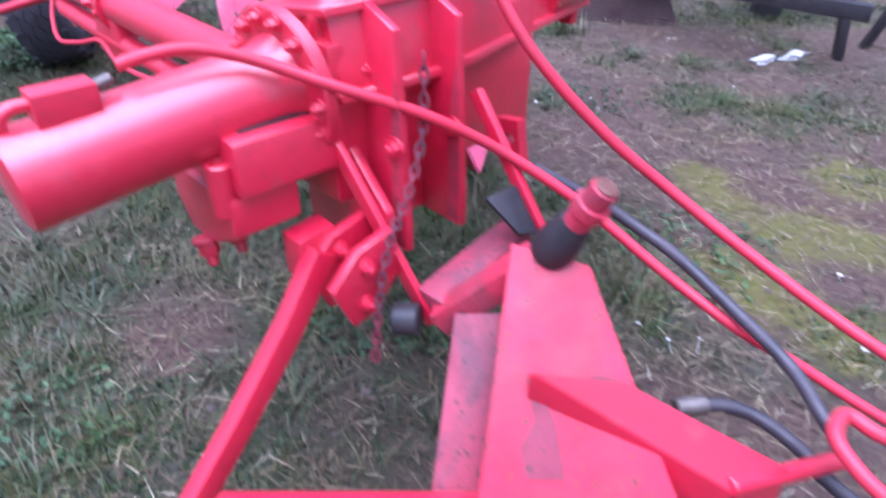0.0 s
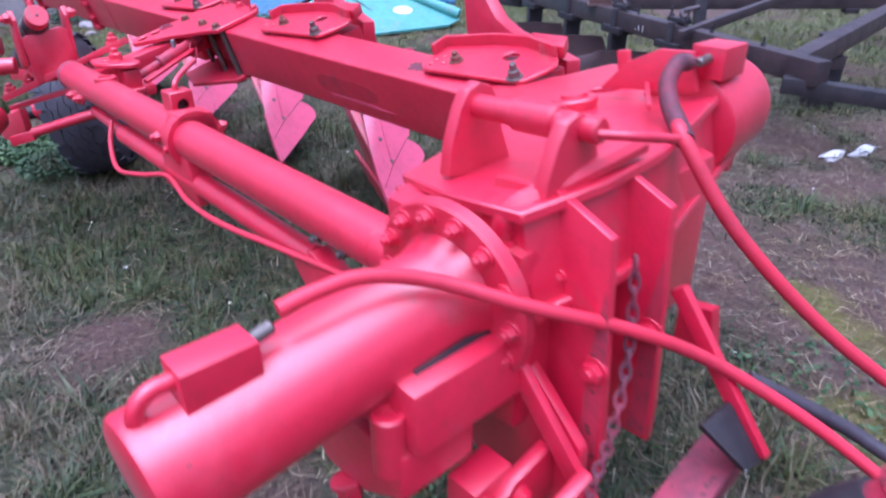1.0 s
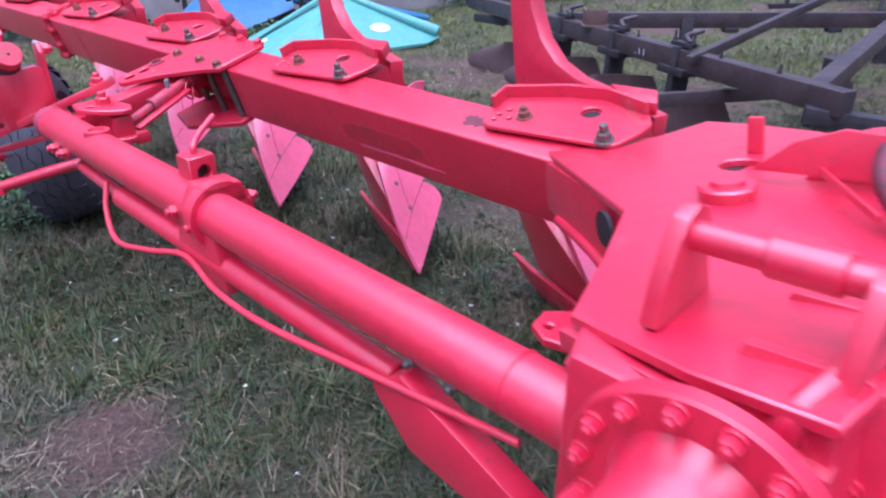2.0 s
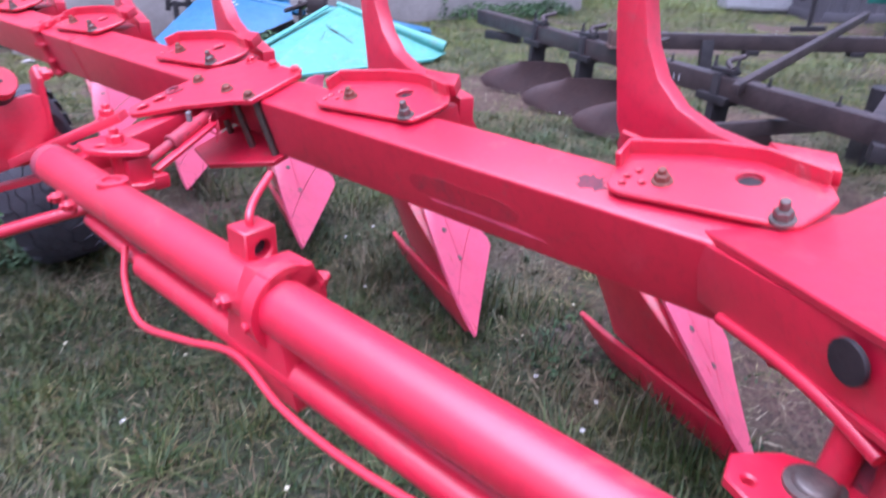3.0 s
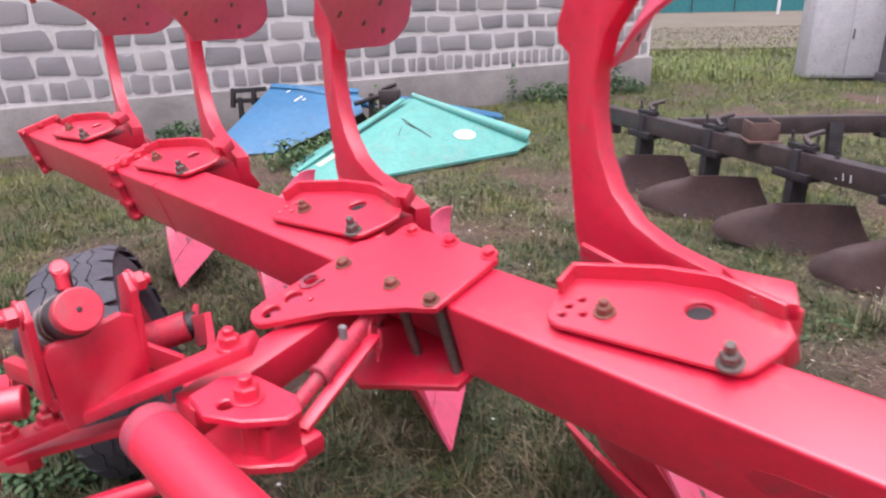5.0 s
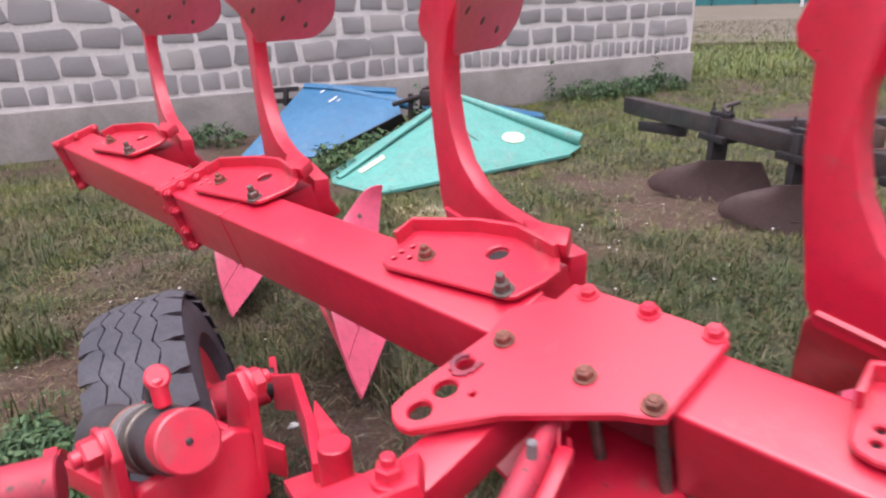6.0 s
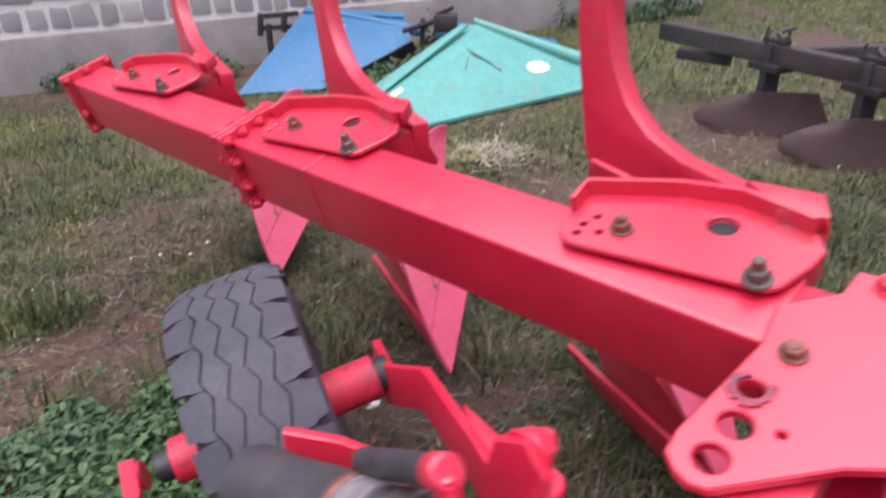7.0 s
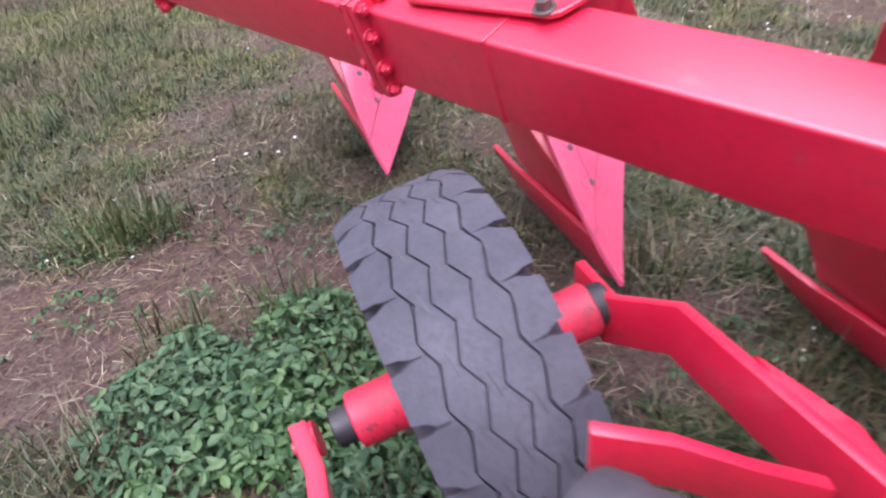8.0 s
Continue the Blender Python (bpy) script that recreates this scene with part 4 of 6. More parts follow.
part("clamp_ring", lathe([(0, TR - 0.004), (0, TR + 0.03), (0.035, TR + 0.03), (0.035, TR - 0.004)], (TX, -0.90, TZ), (TX, 0, TZ), 28), RED, setting_tube)
part("clamp_saddle", prism([(TX - 0.07, TZ + 0.02), (TX + 0.075, TZ + 0.02), (TX + 0.06, TZ + 0.075), (TX - 0.04, TZ + 0.08)], 1, -0.90, -0.82, 0.006), RED, setting_tube)
latch = part("latch_block", plate([(-0.542, 0.868), (-0.470, 0.868), (-0.470, 0.968), (-0.542, 0.968)], [((-0.503, 0.925), 0.019)], 1, -0.785, -0.720, bevel=0.003), RED, setting_tube, "square red latch block with a hole")
# black plug gives the latch hole its inner shade
part("latch_bore_shade", rod((-0.503, -0.762, 0.925), (-0.503, -0.725, 0.925), 0.0185, bevel=0.001), DARK, latch)
part("latch_handle", pipe([(-0.506, -0.752, 0.955), (-0.506, -0.750, 0.985), (-0.47, -0.72, 1.005), (-0.407, -0.684, 1.03)], 0.0085), RED, setting_tube)
for x, y, z in ((TX - 0.062, -0.79, TZ), (TX - 0.062, -0.88, TZ - 0.015), (TX + 0.075, -0.88, TZ + 0.02), (TX - 0.055, 0.06, TZ - 0.035), (TX - 0.055, -0.02, TZ - 0.035)):
    part("tube_bolt", hexbolt((x, y, z), (-1 if x < TX else 1, 0, 0.1), 0.017, 0.018, 0.01), RED, setting_tube)
part("oval_eye", lathe([(0, 0.020), (0, 0.040), (0.020, 0.038), (0.022, 0.030), (0.022, 0.024), (0.004, 0.020)], (TX, -0.172, TZ + TR - 0.014), (TX, -0.172, 2), 28), RED, setting_tube)
part("oval_eye_bore", rod((TX, -0.172, TZ + TR - 0.012), (TX, -0.172, TZ + TR - 0.002), 0.0235), DIRTY, setting_tube)
ram = part("setting_ram", rod((TX - 0.03, -1.55, TZ - 0.125), (TX - 0.03, -0.35, TZ - 0.10), 0.033, seg=24), RED, plough)
part("ram_rod", rod((TX - 0.03, -0.36, TZ - 0.10), (TX - 0.02, -0.02, TZ - 0.085), 0.019), RED, ram)
part("ram_mount", prism([(-0.74, TZ - 0.16), (-0.98, TZ - 0.17), (-0.94, TZ), (-0.78, TZ)], 0, TX - 0.06, TX + 0.005, 0.006), RED, ram)
part("ram_foot", prism([(-1.62, 0.62), (-1.88, 0.58), (-1.90, 0.66), (-1.60, 0.78), (-1.52, 0.72)], 0, TX - 0.075, TX - 0.02, 0.006), RED, ram)
part("small_hose", pipe([(TX - 0.05, -0.30, TZ - 0.06), (TX - 0.085, -0.35, TZ - 0.13), (TX - 0.11, -0.46, TZ - 0.18), (TX - 0.09, -0.62, TZ - 0.16), (TX - 0.07, -0.80, TZ - 0.12), (TX - 0.09, -0.98, TZ - 0.14), (TX - 0.10, -1.2, TZ - 0.13), (TX - 0.085, -1.5, TZ - 0.10), (TX - 0.05, -1.85, TZ - 0.08)], 0.008), HOSE_RED, ram)
for y in (-1.72, -1.62):
    part("strap_nut", hexbolt((TX - 0.055, y, TZ - 0.03), (-1, 0, -0.2), 0.012, 0.012, 0.01), STEEL, setting_tube)

# ---- gauge wheel, its fork and the linkage that carries it ----
WC = V(-0.250, 1.322, 0.464)             # wheel centre
WA = V(0.872, -0.428, 0.210).normalized()  # axle
WH = V(-0.268, 1.318, 0.500)                    # hub, a little above the squashed tyre
WR, WW = 0.384, 0.262


def wheel_frame():
    up = V(0, 0, 1)
    y = WA.cross(up).normalized()
    z = WA.cross(y)
    m = Matrix((WA, y, z)).transposed().to_4x4()
    m.translation = WC
    return m


WM = wheel_frame()


def tyre_mesh():
    h = WW / 2
    prof = [(-h * 0.72, 0.20), (-h * 0.98, 0.235), (-h * 1.02, 0.285), (-h * 0.93, 0.328), (-h * 0.75, WR - 0.017), (-h * 0.35, WR - 0.009), (0, WR - 0.007)]
    prof = prof + [(-x, r) for x, r in reversed(prof[:-1])]
    bm = lathe([(x + h, r) for x, r in prof], (-h, 0, 0), (h, 0, 0), 72)
    bmesh.ops.transform(bm, matrix=WM, verts=bm.verts)
    return bm


def crown(x):
    """Radius of the tread at a place across it."""
    k = abs(x) / (WW / 2)
    return WR - 0.004 * k * k - (0.016 * max(0.0, k - 0.72) / 0.28 if k > 0.72 else 0.0)


def tread_block(own, corners, lift=0.0, sink=0.016):
    """corners: (across, angle) in order; a block that stands on the tyre."""
    top, low = [], []
    for x, a in corners:
        r = crown(x) + lift
        top.append(own.verts.new(WM @ V(x, math.cos(a) * r, math.sin(a) * r)))
        low.append(own.verts.new(WM @ V(x * 0.99, math.cos(a) * (r - sink), math.sin(a) * (r - sink))))
    own.faces.new(top)
    n = len(top)
    for i in range(n):
        own.faces.new((top[i], low[i], low[(i + 1) % n], top[(i + 1) % n]))


def rib(own, edge_a, edge_b, steps=300, sink=0.010):
    """A band round the tyre between two wavy edges, given as functions of the angle."""
    rings = []
    for k in range(steps):
        a = 2 * math.pi * k / steps
        ring = []
        for x, d in ((edge_a(a), sink), (edge_a(a), 0.0), (edge_b(a), 0.0), (edge_b(a), sink)):
            r = crown(x) - d
            ring.append(own.verts.new(WM @ V(x, math.cos(a) * r, math.sin(a) * r)))
        rings.append(ring)
    for k in range(steps):
        p, q = rings[k], rings[(k + 1) % steps]
        for i in range(3):
            own.faces.new((p[i], p[i + 1], q[i + 1], q[i]))


PITCH = 25                         # tread blocks round the tyre


def wave(a, phase=0.0):
    """A sharp zigzag between -1 and 1: a steep slant and a longer way back."""
    t = (a * PITCH / (2 * math.pi) + phase) % 1.0
    return -1 + 2 * t / 0.4 if t < 0.4 else 1 - 2 * (t - 0.4) / 0.6


def tread_mesh():
    own = bmesh.new()
    s = 2 * math.pi / PITCH
    groove = [(-0.066, 0.15, 0.009), (-0.0225, 0.65, 0.010), (0.0225, 0.15, 0.010), (0.066, 0.65, 0.009)]
    edge = [lambda a, g=g, side=side: g[0] + side * 0.0023 + g[2] * wave(a, g[1]) for g in groove for side in (-1, 1)]
    for k in (1, 3, 5):
        rib(own, edge[k], edge[k + 1], PITCH * 20)
    for side in (-1, 1):
        inner = edge[0] if side < 0 else edge[7]
        for k in range(PITCH):
            b = k * s + (0.5 * s if side > 0 else 0)
            run = [(inner(b + f * s), b + f * s) for f in (0.999, 0.8, 0.6, 0.4, 0.2, 0.001)]
            tread_block(own, run + [(side * 0.094, b + 0.02 * s), (side * 0.108, b + 0.07 * s), (side * 0.129, b + 0.09 * s), (side * 0.129, b + 0.85 * s), (side * 0.108, b + 0.90 * s), (side * 0.094, b + 0.98 * s)], 0, 0.010)
    bmesh.ops.recalc_face_normals(own, faces=own.faces)
    return own


def sipe_shade_mesh():
    """Short black strips just above the ribs, painting the shade of thin cuts."""
    own = bmesh.new()
    s = 2 * math.pi / PITCH
    for k in range(PITCH):
        for x, shift in ((-0.046, 0.30), (-0.004, 0.80), (0.042, 0.30)):
            a = (k + shift) * s
            quad = []
            for dx, da in ((-0.0014, -0.2 * s), (0.0014, -0.2 * s), (0.0074, 0.2 * s), (0.0046, 0.2 * s)):
                r = crown(x + dx) + 0.0006
                quad.append(own.verts.new(WM @ V(x + dx, math.cos(a + da) * r, math.sin(a + da) * r)))
            own.faces.new(quad)
    return own


gauge_wheel = part("gauge_wheel", lathe([(0, 0), (0, 0.09), (0.02, 0.10), (0.03, 0.19), (0.05, 0.205), (0.16, 0.205), (0.18, 0.19), (0.19, 0.10), (0.21, 0.09), (0.21, 0)], WC - WA * 0.105, WC + WA * 0.2, 40), RED, plough, "steel gauge wheel with a worn grey rubber tyre")
for side in (-1, 1):
    part("rim", lathe([(0, 0.10), (0, 0.165), (0.012, 0.215), (0.024, 0.240), (0.032, 0.238), (0.024, 0.205), (0.012, 0.10)], WC + WA * 0.075 * side, WC + WA * 0.2 * side, 40), RED, gauge_wheel)
part("tyre", tyre_mesh(), RUBBER, gauge_wheel, "worn grey rubber tyre")
part("tread", tread_mesh(), RUBBER, gauge_wheel, "blocky tyre tread, dusty grey")
tagged(part("tread_sipe_shade", sipe_shade_mesh(), HOSE_BLACK, gauge_wheel), "thin black strips for the shade in tread cuts", kind="stuff")
part("hub", rod(WH + WA * 0.09, WH + WA * 0.255, 0.054, seg=28), RED_SCUFF, gauge_wheel)
part("hub", rod(WH - WA * 0.09, WH - WA * 0.235, 0.054, seg=28), RED_SCUFF, gauge_wheel)
part("axle_boot", rod(WH + WA * 0.25, WH + WA * 0.29, 0.042), DARK, gauge_wheel)
part("axle_boot", rod(WH - WA * 0.23, WH - WA * 0.275, 0.036), DARK, gauge_wheel)


GA = Matrix.Translation((0.040, 0.0, 0.006))     # offset of the fork
GB = Matrix.Translation((0.020, -0.005, 0.012))  # offset of the cradle and links


def strap(pts, depth, thick, parent, name="fork_arm", material=RED):
    """A flat plate on edge that follows the points; depth is its height."""
    left, right = [], []
    for i, p in enumerate(pts):
        d = V(*pts[min(i + 1, len(pts) - 1)]) - V(*pts[max(i - 1, 0)])
        k = V(d.y, -d.x, 0).normalized() * thick / 2
        left.append(V(*p) + k)
        right.append(V(*p) - k)
    bm = bmesh.new()
    rings = [[bm.verts.new(q + V(0, 0, h * depth / 2)) for q, h in ((a, -1), (b, -1), (b, 1), (a, 1))] for a, b in zip(left, right)]
    for a, b in zip(rings, rings[1:]):
        for i in range(4):
            bm.faces.new((a[i], a[(i + 1) % 4], b[(i + 1) % 4], b[i]))
    bm.faces.new(rings[0])
    bm.faces.new(list(reversed(rings[-1])))
    finish(bm, 0.004)
    return part(name, bm, material, parent, at=GA)


strap([(-0.015, 1.285, 0.525), (-0.075, 1.17, 0.535), (-0.085, 1.035, 0.60), (-0.19, 0.80, 0.62), (-0.29, 0.62, 0.66)], 0.115, 0.022, plough)
strap([(-0.60, 1.475, 0.42), (-0.63, 1.38, 0.41), (-0.72, 1.22, 0.45), (-0.74, 1.0, 0.49), (-0.68, 0.80, 0.565)], 0.105, 0.034, plough)
part("axle_nut", hexbolt(WH - WA * 0.31, -WA, 0.026, 0.03, 0.012), RED, gauge_wheel)
part("arm_gusset", prism([(-0.115, 0.90), (-0.20, 0.78), (-0.27, 0.66), (-0.22, 0.645), (-0.15, 0.74)], 2, 0.555, 0.66, 0.006), RED, plough, at=GA)
strap([(-0.497, 0.936, 0.782), (-0.440, 0.865, 0.766), (-0.375, 0.800, 0.715), (-0.300, 0.730, 0.665)], 0.075, 0.020, plough, "upper_link")
strap([(-0.66, 0.90, 0.76), (-0.62, 0.74, 0.77), (-0.52, 0.56, 0.79)], 0.05, 0.03, plough, "upper_link")
part("yoke_plate", prism([(-0.34, 0.68), (-0.24, 0.65), (-0.19, 0.52), (-0.26, 0.40), (-0.39, 0.45)], 2, 0.64, 0.67, 0.006), RED, plough, at=GA)
part("yoke_boss", rod((-0.26, 0.60, 0.64), (-0.26, 0.60, 0.76), 0.035, seg=24), RED, plough, at=GA)

# depth cylinder that lies from the box towards the wheel
CA, CB = V(-0.586, 0.42, 1.045), V(-0.57, 0.90, 0.80)
barrel = part("depth_cylinder", lathe([(0.02, 0), (0.02, 0.044), (0.04, 0.047), (0.20, 0.048), (0.22, 0.052), (0.46, 0.053), (0.47, 0.058), (0.50, 0.058), (0.51, 0.05), (0.52, 0)], CA, CB, 32), GREY_BARREL, plough, "dusty grey hydraulic depth cylinder", at=GB)
part("cylinder_cap", rod(CA - (CB - CA).normalized() * 0.03, CA + (CB - CA).normalized() * 0.03, 0.043, seg=32), RED, barrel)
part("cap_nipple", rod(CA - (CB - CA).normalized() * 0.033, CA, 0.005), DARK, barrel)
part("worn_band", rod(CA + (CB - CA) * 0.30, CA + (CB - CA) * 0.39, 0.0532, seg=32, bevel=0.001), PALE_BAND, barrel, "bare pale worn band of the cylinder")
part("rust_ring", rod(CA + (CB - CA) * 0.40, CA + (CB - CA) * 0.43, 0.0545, seg=32), BRASS, barrel)
part("clamp_band", rod(CA + (CB - CA) * 0.18, CA + (CB - CA) * 0.24, 0.053, seg=32), STEEL, barrel)
part("guard_pipe", rod((-0.580, 0.490, 1.108), (-0.540, 0.650, 0.985), 0.016), HOSE_BLACK, barrel, "dark dusty guard pipe beside the cylinder")
part("valve_knob", merge(rod((-0.584, 0.474, 1.120), (-0.579, 0.496, 1.103), 0.0175), rod((-0.585, 0.470, 1.075), (-0.584, 0.480, 1.116), 0.012)), RED, barrel)
cradle = part("cylinder_cradle", prism([(-0.640, 0.785), (-0.655, 0.960), (-0.64, 0.975), (-0.50, 0.998), (-0.475, 0.985), (-0.462, 0.785)], 1, 0.450, 0.472, 0.005), RED, plough, "red box cradle for the depth cylinder", at=GB)
for x in (-0.668, -0.475):
    part("cradle_cheek", prism([(0.45, 0.86), (0.54, 0.84), (0.54, 0.95), (0.515, 1.055), (0.475, 1.075), (0.448, 1.04)], 0, x, x + 0.016, 0.004), RED, cradle)
    part("cradle_bolt", hexbolt((x + (0 if x < -0.6 else 0.016), 0.482, 1.045), (-1 if x < -0.6 else 1, 0, 0), 0.022, 0.022, 0.012), RED, cradle)
part("cradle_floor", box(-0.66, -0.47, 0.455, 0.56, 0.835, 0.865, 0.006), RED, cradle)

# flat links, plates and pins below the cradle
link = part("flat_link", slab((-0.735, 0.615, 0.715), (-0.33, 0.235, 0.945), 0.070, 0.026), RED, plough, at=GB)
part("flat_link", slab((-0.72, 0.66, 0.66), (-0.40, 0.35, 0.78), 0.05, 0.02), RED, plough, at=GB)
for p in ((-0.365, 0.268, 0.938), (-0.722, 0.602, 0.735), (-0.655, 0.540, 0.773)):
    part("link_bolt", hexbolt(p, (0, 0, 1), 0.021, 0.022, 0.015), RED, link)
ear_plate = part("ear_plate", plate([(-0.46, 0.27), (-0.47, 0.19), (-0.43, 0.12), (-0.37, 0.07), (-0.335, 0.075), (-0.315, 0.12), (-0.33, 0.24), (-0.38, 0.29)], [((-0.425, 0.19), 0.017)], 2, 0.862, 0.88, bevel=0.003), RED, plough, at=GB @ Matrix.Translation((-0.020, -0.040, 0.012)))
part("ear_plate", plate([(-0.46, 0.27), (-0.47, 0.19), (-0.43, 0.12), (-0.37, 0.07), (-0.335, 0.075), (-0.315, 0.12), (-0.33, 0.24), (-0.38, 0.29)], [], 2, 0.76, 0.78, bevel=0.003), RED, plough, at=GB @ Matrix.Translation((-0.020, -0.040, 0.012)))
part("ear_bolt", hexbolt((-0.385, 0.18, 0.88), (0, 0, 1), 0.024, 0.026, 0.018), RED, ear_plate)
part("ear_spacer", rod((-0.385, 0.16, 0.77), (-0.385, 0.16, 0.87), 0.03), RED, ear_plate)
part("pivot_block", box(-0.415, -0.345, 0.06, 0.13, 0.77, 0.862, 0.01), RED, plough, at=GB)
part("pivot_fork", box(-0.35, -0.295, 0.06, 0.105, 0.75, 0.795, 0.012), RED, plough, at=GB)
turnbuckle = part("turnbuckle", merge(merge(rod((-0.335, 0.130, 0.818), (-0.215, 0.162, 0.858), 0.016), rod((-0.225, 0.160, 0.855), (-0.120, 0.187, 0.891), 0.024)), merge(rod((-0.135, 0.183, 0.886), (-0.020, 0.213, 0.925), 0.018), merge(rod((-0.235, 0.157, 0.852), (-0.222, 0.160, 0.856), 0.028), rod((-0.060, 0.203, 0.911), (-0.020, 0.213, 0.925), 0.028)))), RED_WORN, plough, "threaded turnbuckle with worn red paint", at=GB)
part("turnbuckle_pin", rod((-0.150, 0.178, 0.90), (-0.152, 0.176, 0.935), 0.009), PALE_BAND, turnbuckle)
part("turnbuckle_bar", slab((-0.325, 0.095, 0.800), (-0.075, 0.165, 0.885), 0.030, 0.012), RED, turnbuckle)
part("turnbuckle_wire", pipe([(-0.040, 0.195, 0.93), (-0.075, 0.180, 0.905), (-0.090, 0.165, 0.865), (-0.065, 0.160, 0.85), (-0.055, 0.175, 0.89), (-0.075, 0.160, 0.82)], 0.003), RED, turnbuckle)
part("arm_beam", prism([(-0.46, 0.74), (-0.46, 0.83), (0.06, 0.95), (0.06, 0.86)], 1, 0.27, 0.36, 0.008), RED, plough, at=GB)
part("cross_tube", rod((-0.69, 0.50, 0.86), (-0.82, 0.56, 0.86), 0.034), RED, plough, at=GB)
part("cross_tube", rod((-0.70, 0.62, 0.93), (-0.82, 0.67, 0.93), 0.042), RED_WORN, plough, at=GB)
part("lower_link", pipe([(-0.70, 0.50, 0.575), (-0.58, 0.40, 0.62), (-0.46, 0.30, 0.66)], 0.021), RED, plough, at=GB)
part("lower_lever", slab((-0.70, 0.50, 0.565), (-0.78, 0.56, 0.54), 0.03, 0.04), RED, plough, at=GB)
part("mudguard_tube", lathe([(0, 0.07), (0.25, 0.085), (0.27, 0.08), (0.27, 0.07), (0.02, 0.055)], (-0.80, 0.72, 0.62), (-1.0, 0.50, 0.58), 28), RED, plough, at=GB)

# ---- the yard ----
def yard_height(x, y):
    h = 0.03 * noise.noise(V(x * 0.45, y * 0.45, 3.1)) + 0.012 * noise.noise(V(x * 2.1, y * 2.1, 7.7))
    return GROUND + h * min(1.0, 40.0 / (20.0 + abs(x) + abs(y)))


def lattice(x, y, s, seed):
    """Smooth value noise on arrays."""
    r = np.random.default_rng(seed).random((128, 128))
    u, v = x * s + 1000, y * s + 1000
    i, j = np.floor(u).astype(int), np.floor(v).astype(int)
    a, b = u - i, v - j
    a, b = a * a * (3 - 2 * a), b * b * (3 - 2 * b)

    def g(p, q):
        return r[p % 128, q % 128]
    return (g(i, j) * (1 - a) + g(i + 1, j) * a) * (1 - b) + (g(i, j + 1) * (1 - a) + g(i + 1, j + 1) * a) * b


# patches of the yard: x, y, radius, greener (+) or barer (-)
PATCHES = [(-3.55, 5.78, 0.22, 0.6), (-2.9, 6.5, 0.5, 0.2), (-3.62, 5.35, 0.35, -0.32), (-3.45, 5.05, 0.25, -0.30), (-3.25, 5.75, 0.32, -0.30), (-2.75, 5.50, 0.22, -0.45), (-1.73, 5.25, 0.25, -0.4),
           (-1.05, 3.25, 0.22, -0.5), (-0.55, 3.13, 0.18, -0.35), (-0.92, 3.02, 0.20, -0.3), (-1.60, 3.75, 0.40, 0.4), (-2.05, 4.30, 0.40, 0.5), (-1.12, 4.50, 0.18, -0.4), (-0.28, 2.51, 0.2, -0.45), (-0.47, 2.22, 0.25, 0.4), (-0.22, 7.15, 0.5, 0.35), (-1.14, 8.14, 0.4, 0.4), (-4.86, 7.5, 0.9, 0.25), (-0.74, 4.95, 0.3, 0.35), (1.62, 3.48, 0.32, -0.5), (1.08, 3.9, 0.35, -0.35), (1.65, 3.10, 0.30, 0.35),
           (0.25, 7.9, 0.6, 0.1), (0.0, 5.2, 0.3, -0.15), (-1.2, 8.3, 0.5, 0.25), (0.6, 10.6, 1.0, 0.35), (-0.3, 11.6, 1.0, 0.4), (-0.15, 4.3, 0.3, 0.2), (-1.3, 5.0, 0.25, 0.3), (-1.0, 2.6, 0.5, 0.2), (2.2, 17.0, 3.0, 0.3), (1.72, 3.40, 0.35, -0.3), (1.48, 3.0, 0.3, -0.3)]


# cushions of yellow moss: x, y, radius
MOSS = [(1.45, 3.80, 0.22), (1.72, 3.40, 0.30), (1.48, 3.00, 0.26), (1.70, 2.80, 0.25), (1.95, 3.35, 0.25), (1.40, 3.15, 0.18), (1.50, 3.60, 0.18), (-0.80, 2.36, 0.16), (2.1, 3.9, 0.3)]


def greenness(x, y):
    g = 0.50 * lattice(x, y, 0.9, 1) + 0.30 * lattice(x, y, 2.6, 2) + 0.20 * lattice(x, y, 7.0, 3)
    for cx, cy, r, k in PATCHES:
        g = g + 0.8 * k * np.exp(-((x - cx) ** 2 + (y - cy) ** 2) / (r * r))
    return np.clip(g, 0.0, 1.0)


def ground_mesh():
    xs = sorted({*[round(-5.6 + 0.1 * i, 3) for i in range(96)], *[-9 + 0.25 * i for i in range(14)], *[4 + 0.25 * i for i in range(24)], *[s * (10 * 1.35 ** k) for k in range(1, 19) for s in (-1, 1)]})
    ys = sorted({*[round(1.0 + 0.1 * i, 3) for i in range(90)], *[-3 + 0.25 * i for i in range(16)], *[10 + 0.25 * i for i in range(30)], *[17.5 + 4 * (1.35 ** k - 1) for k in range(1, 22)], *[-3 - 4 * (1.35 ** k - 1) for k in range(1, 20)]})
    verts = [(x, y, yard_height(x, y)) for y in ys for x in xs]
    w = len(xs)
    faces = [(j * w + i, j * w + i + 1, (j + 1) * w + i + 1, (j + 1) * w + i) for j in range(len(ys) - 1) for i in range(w - 1)]
    me = bpy.data.meshes.new("ground")
    me.from_pydata(verts, [], faces)
    me.materials.append(GROUND_MAT)
    me.polygons.foreach_set("use_smooth", [True] * len(me.polygons))
    co = np.array(verts)
    green = me.attributes.new("green", 'FLOAT', 'POINT')
    green.data.foreach_set("value", greenness(co[:, 0], co[:, 1]).astype(np.float32))
    moss = me.attributes.new("moss", 'FLOAT', 'POINT')
    m = np.zeros(len(co))
    for cx, cy, r in MOSS:
        m = np.maximum(m, np.exp(-((co[:, 0] - cx) ** 2 + (co[:, 1] - cy) ** 2) / (r * r)))
    moss.data.foreach_set("value", m.astype(np.float32))
    return me


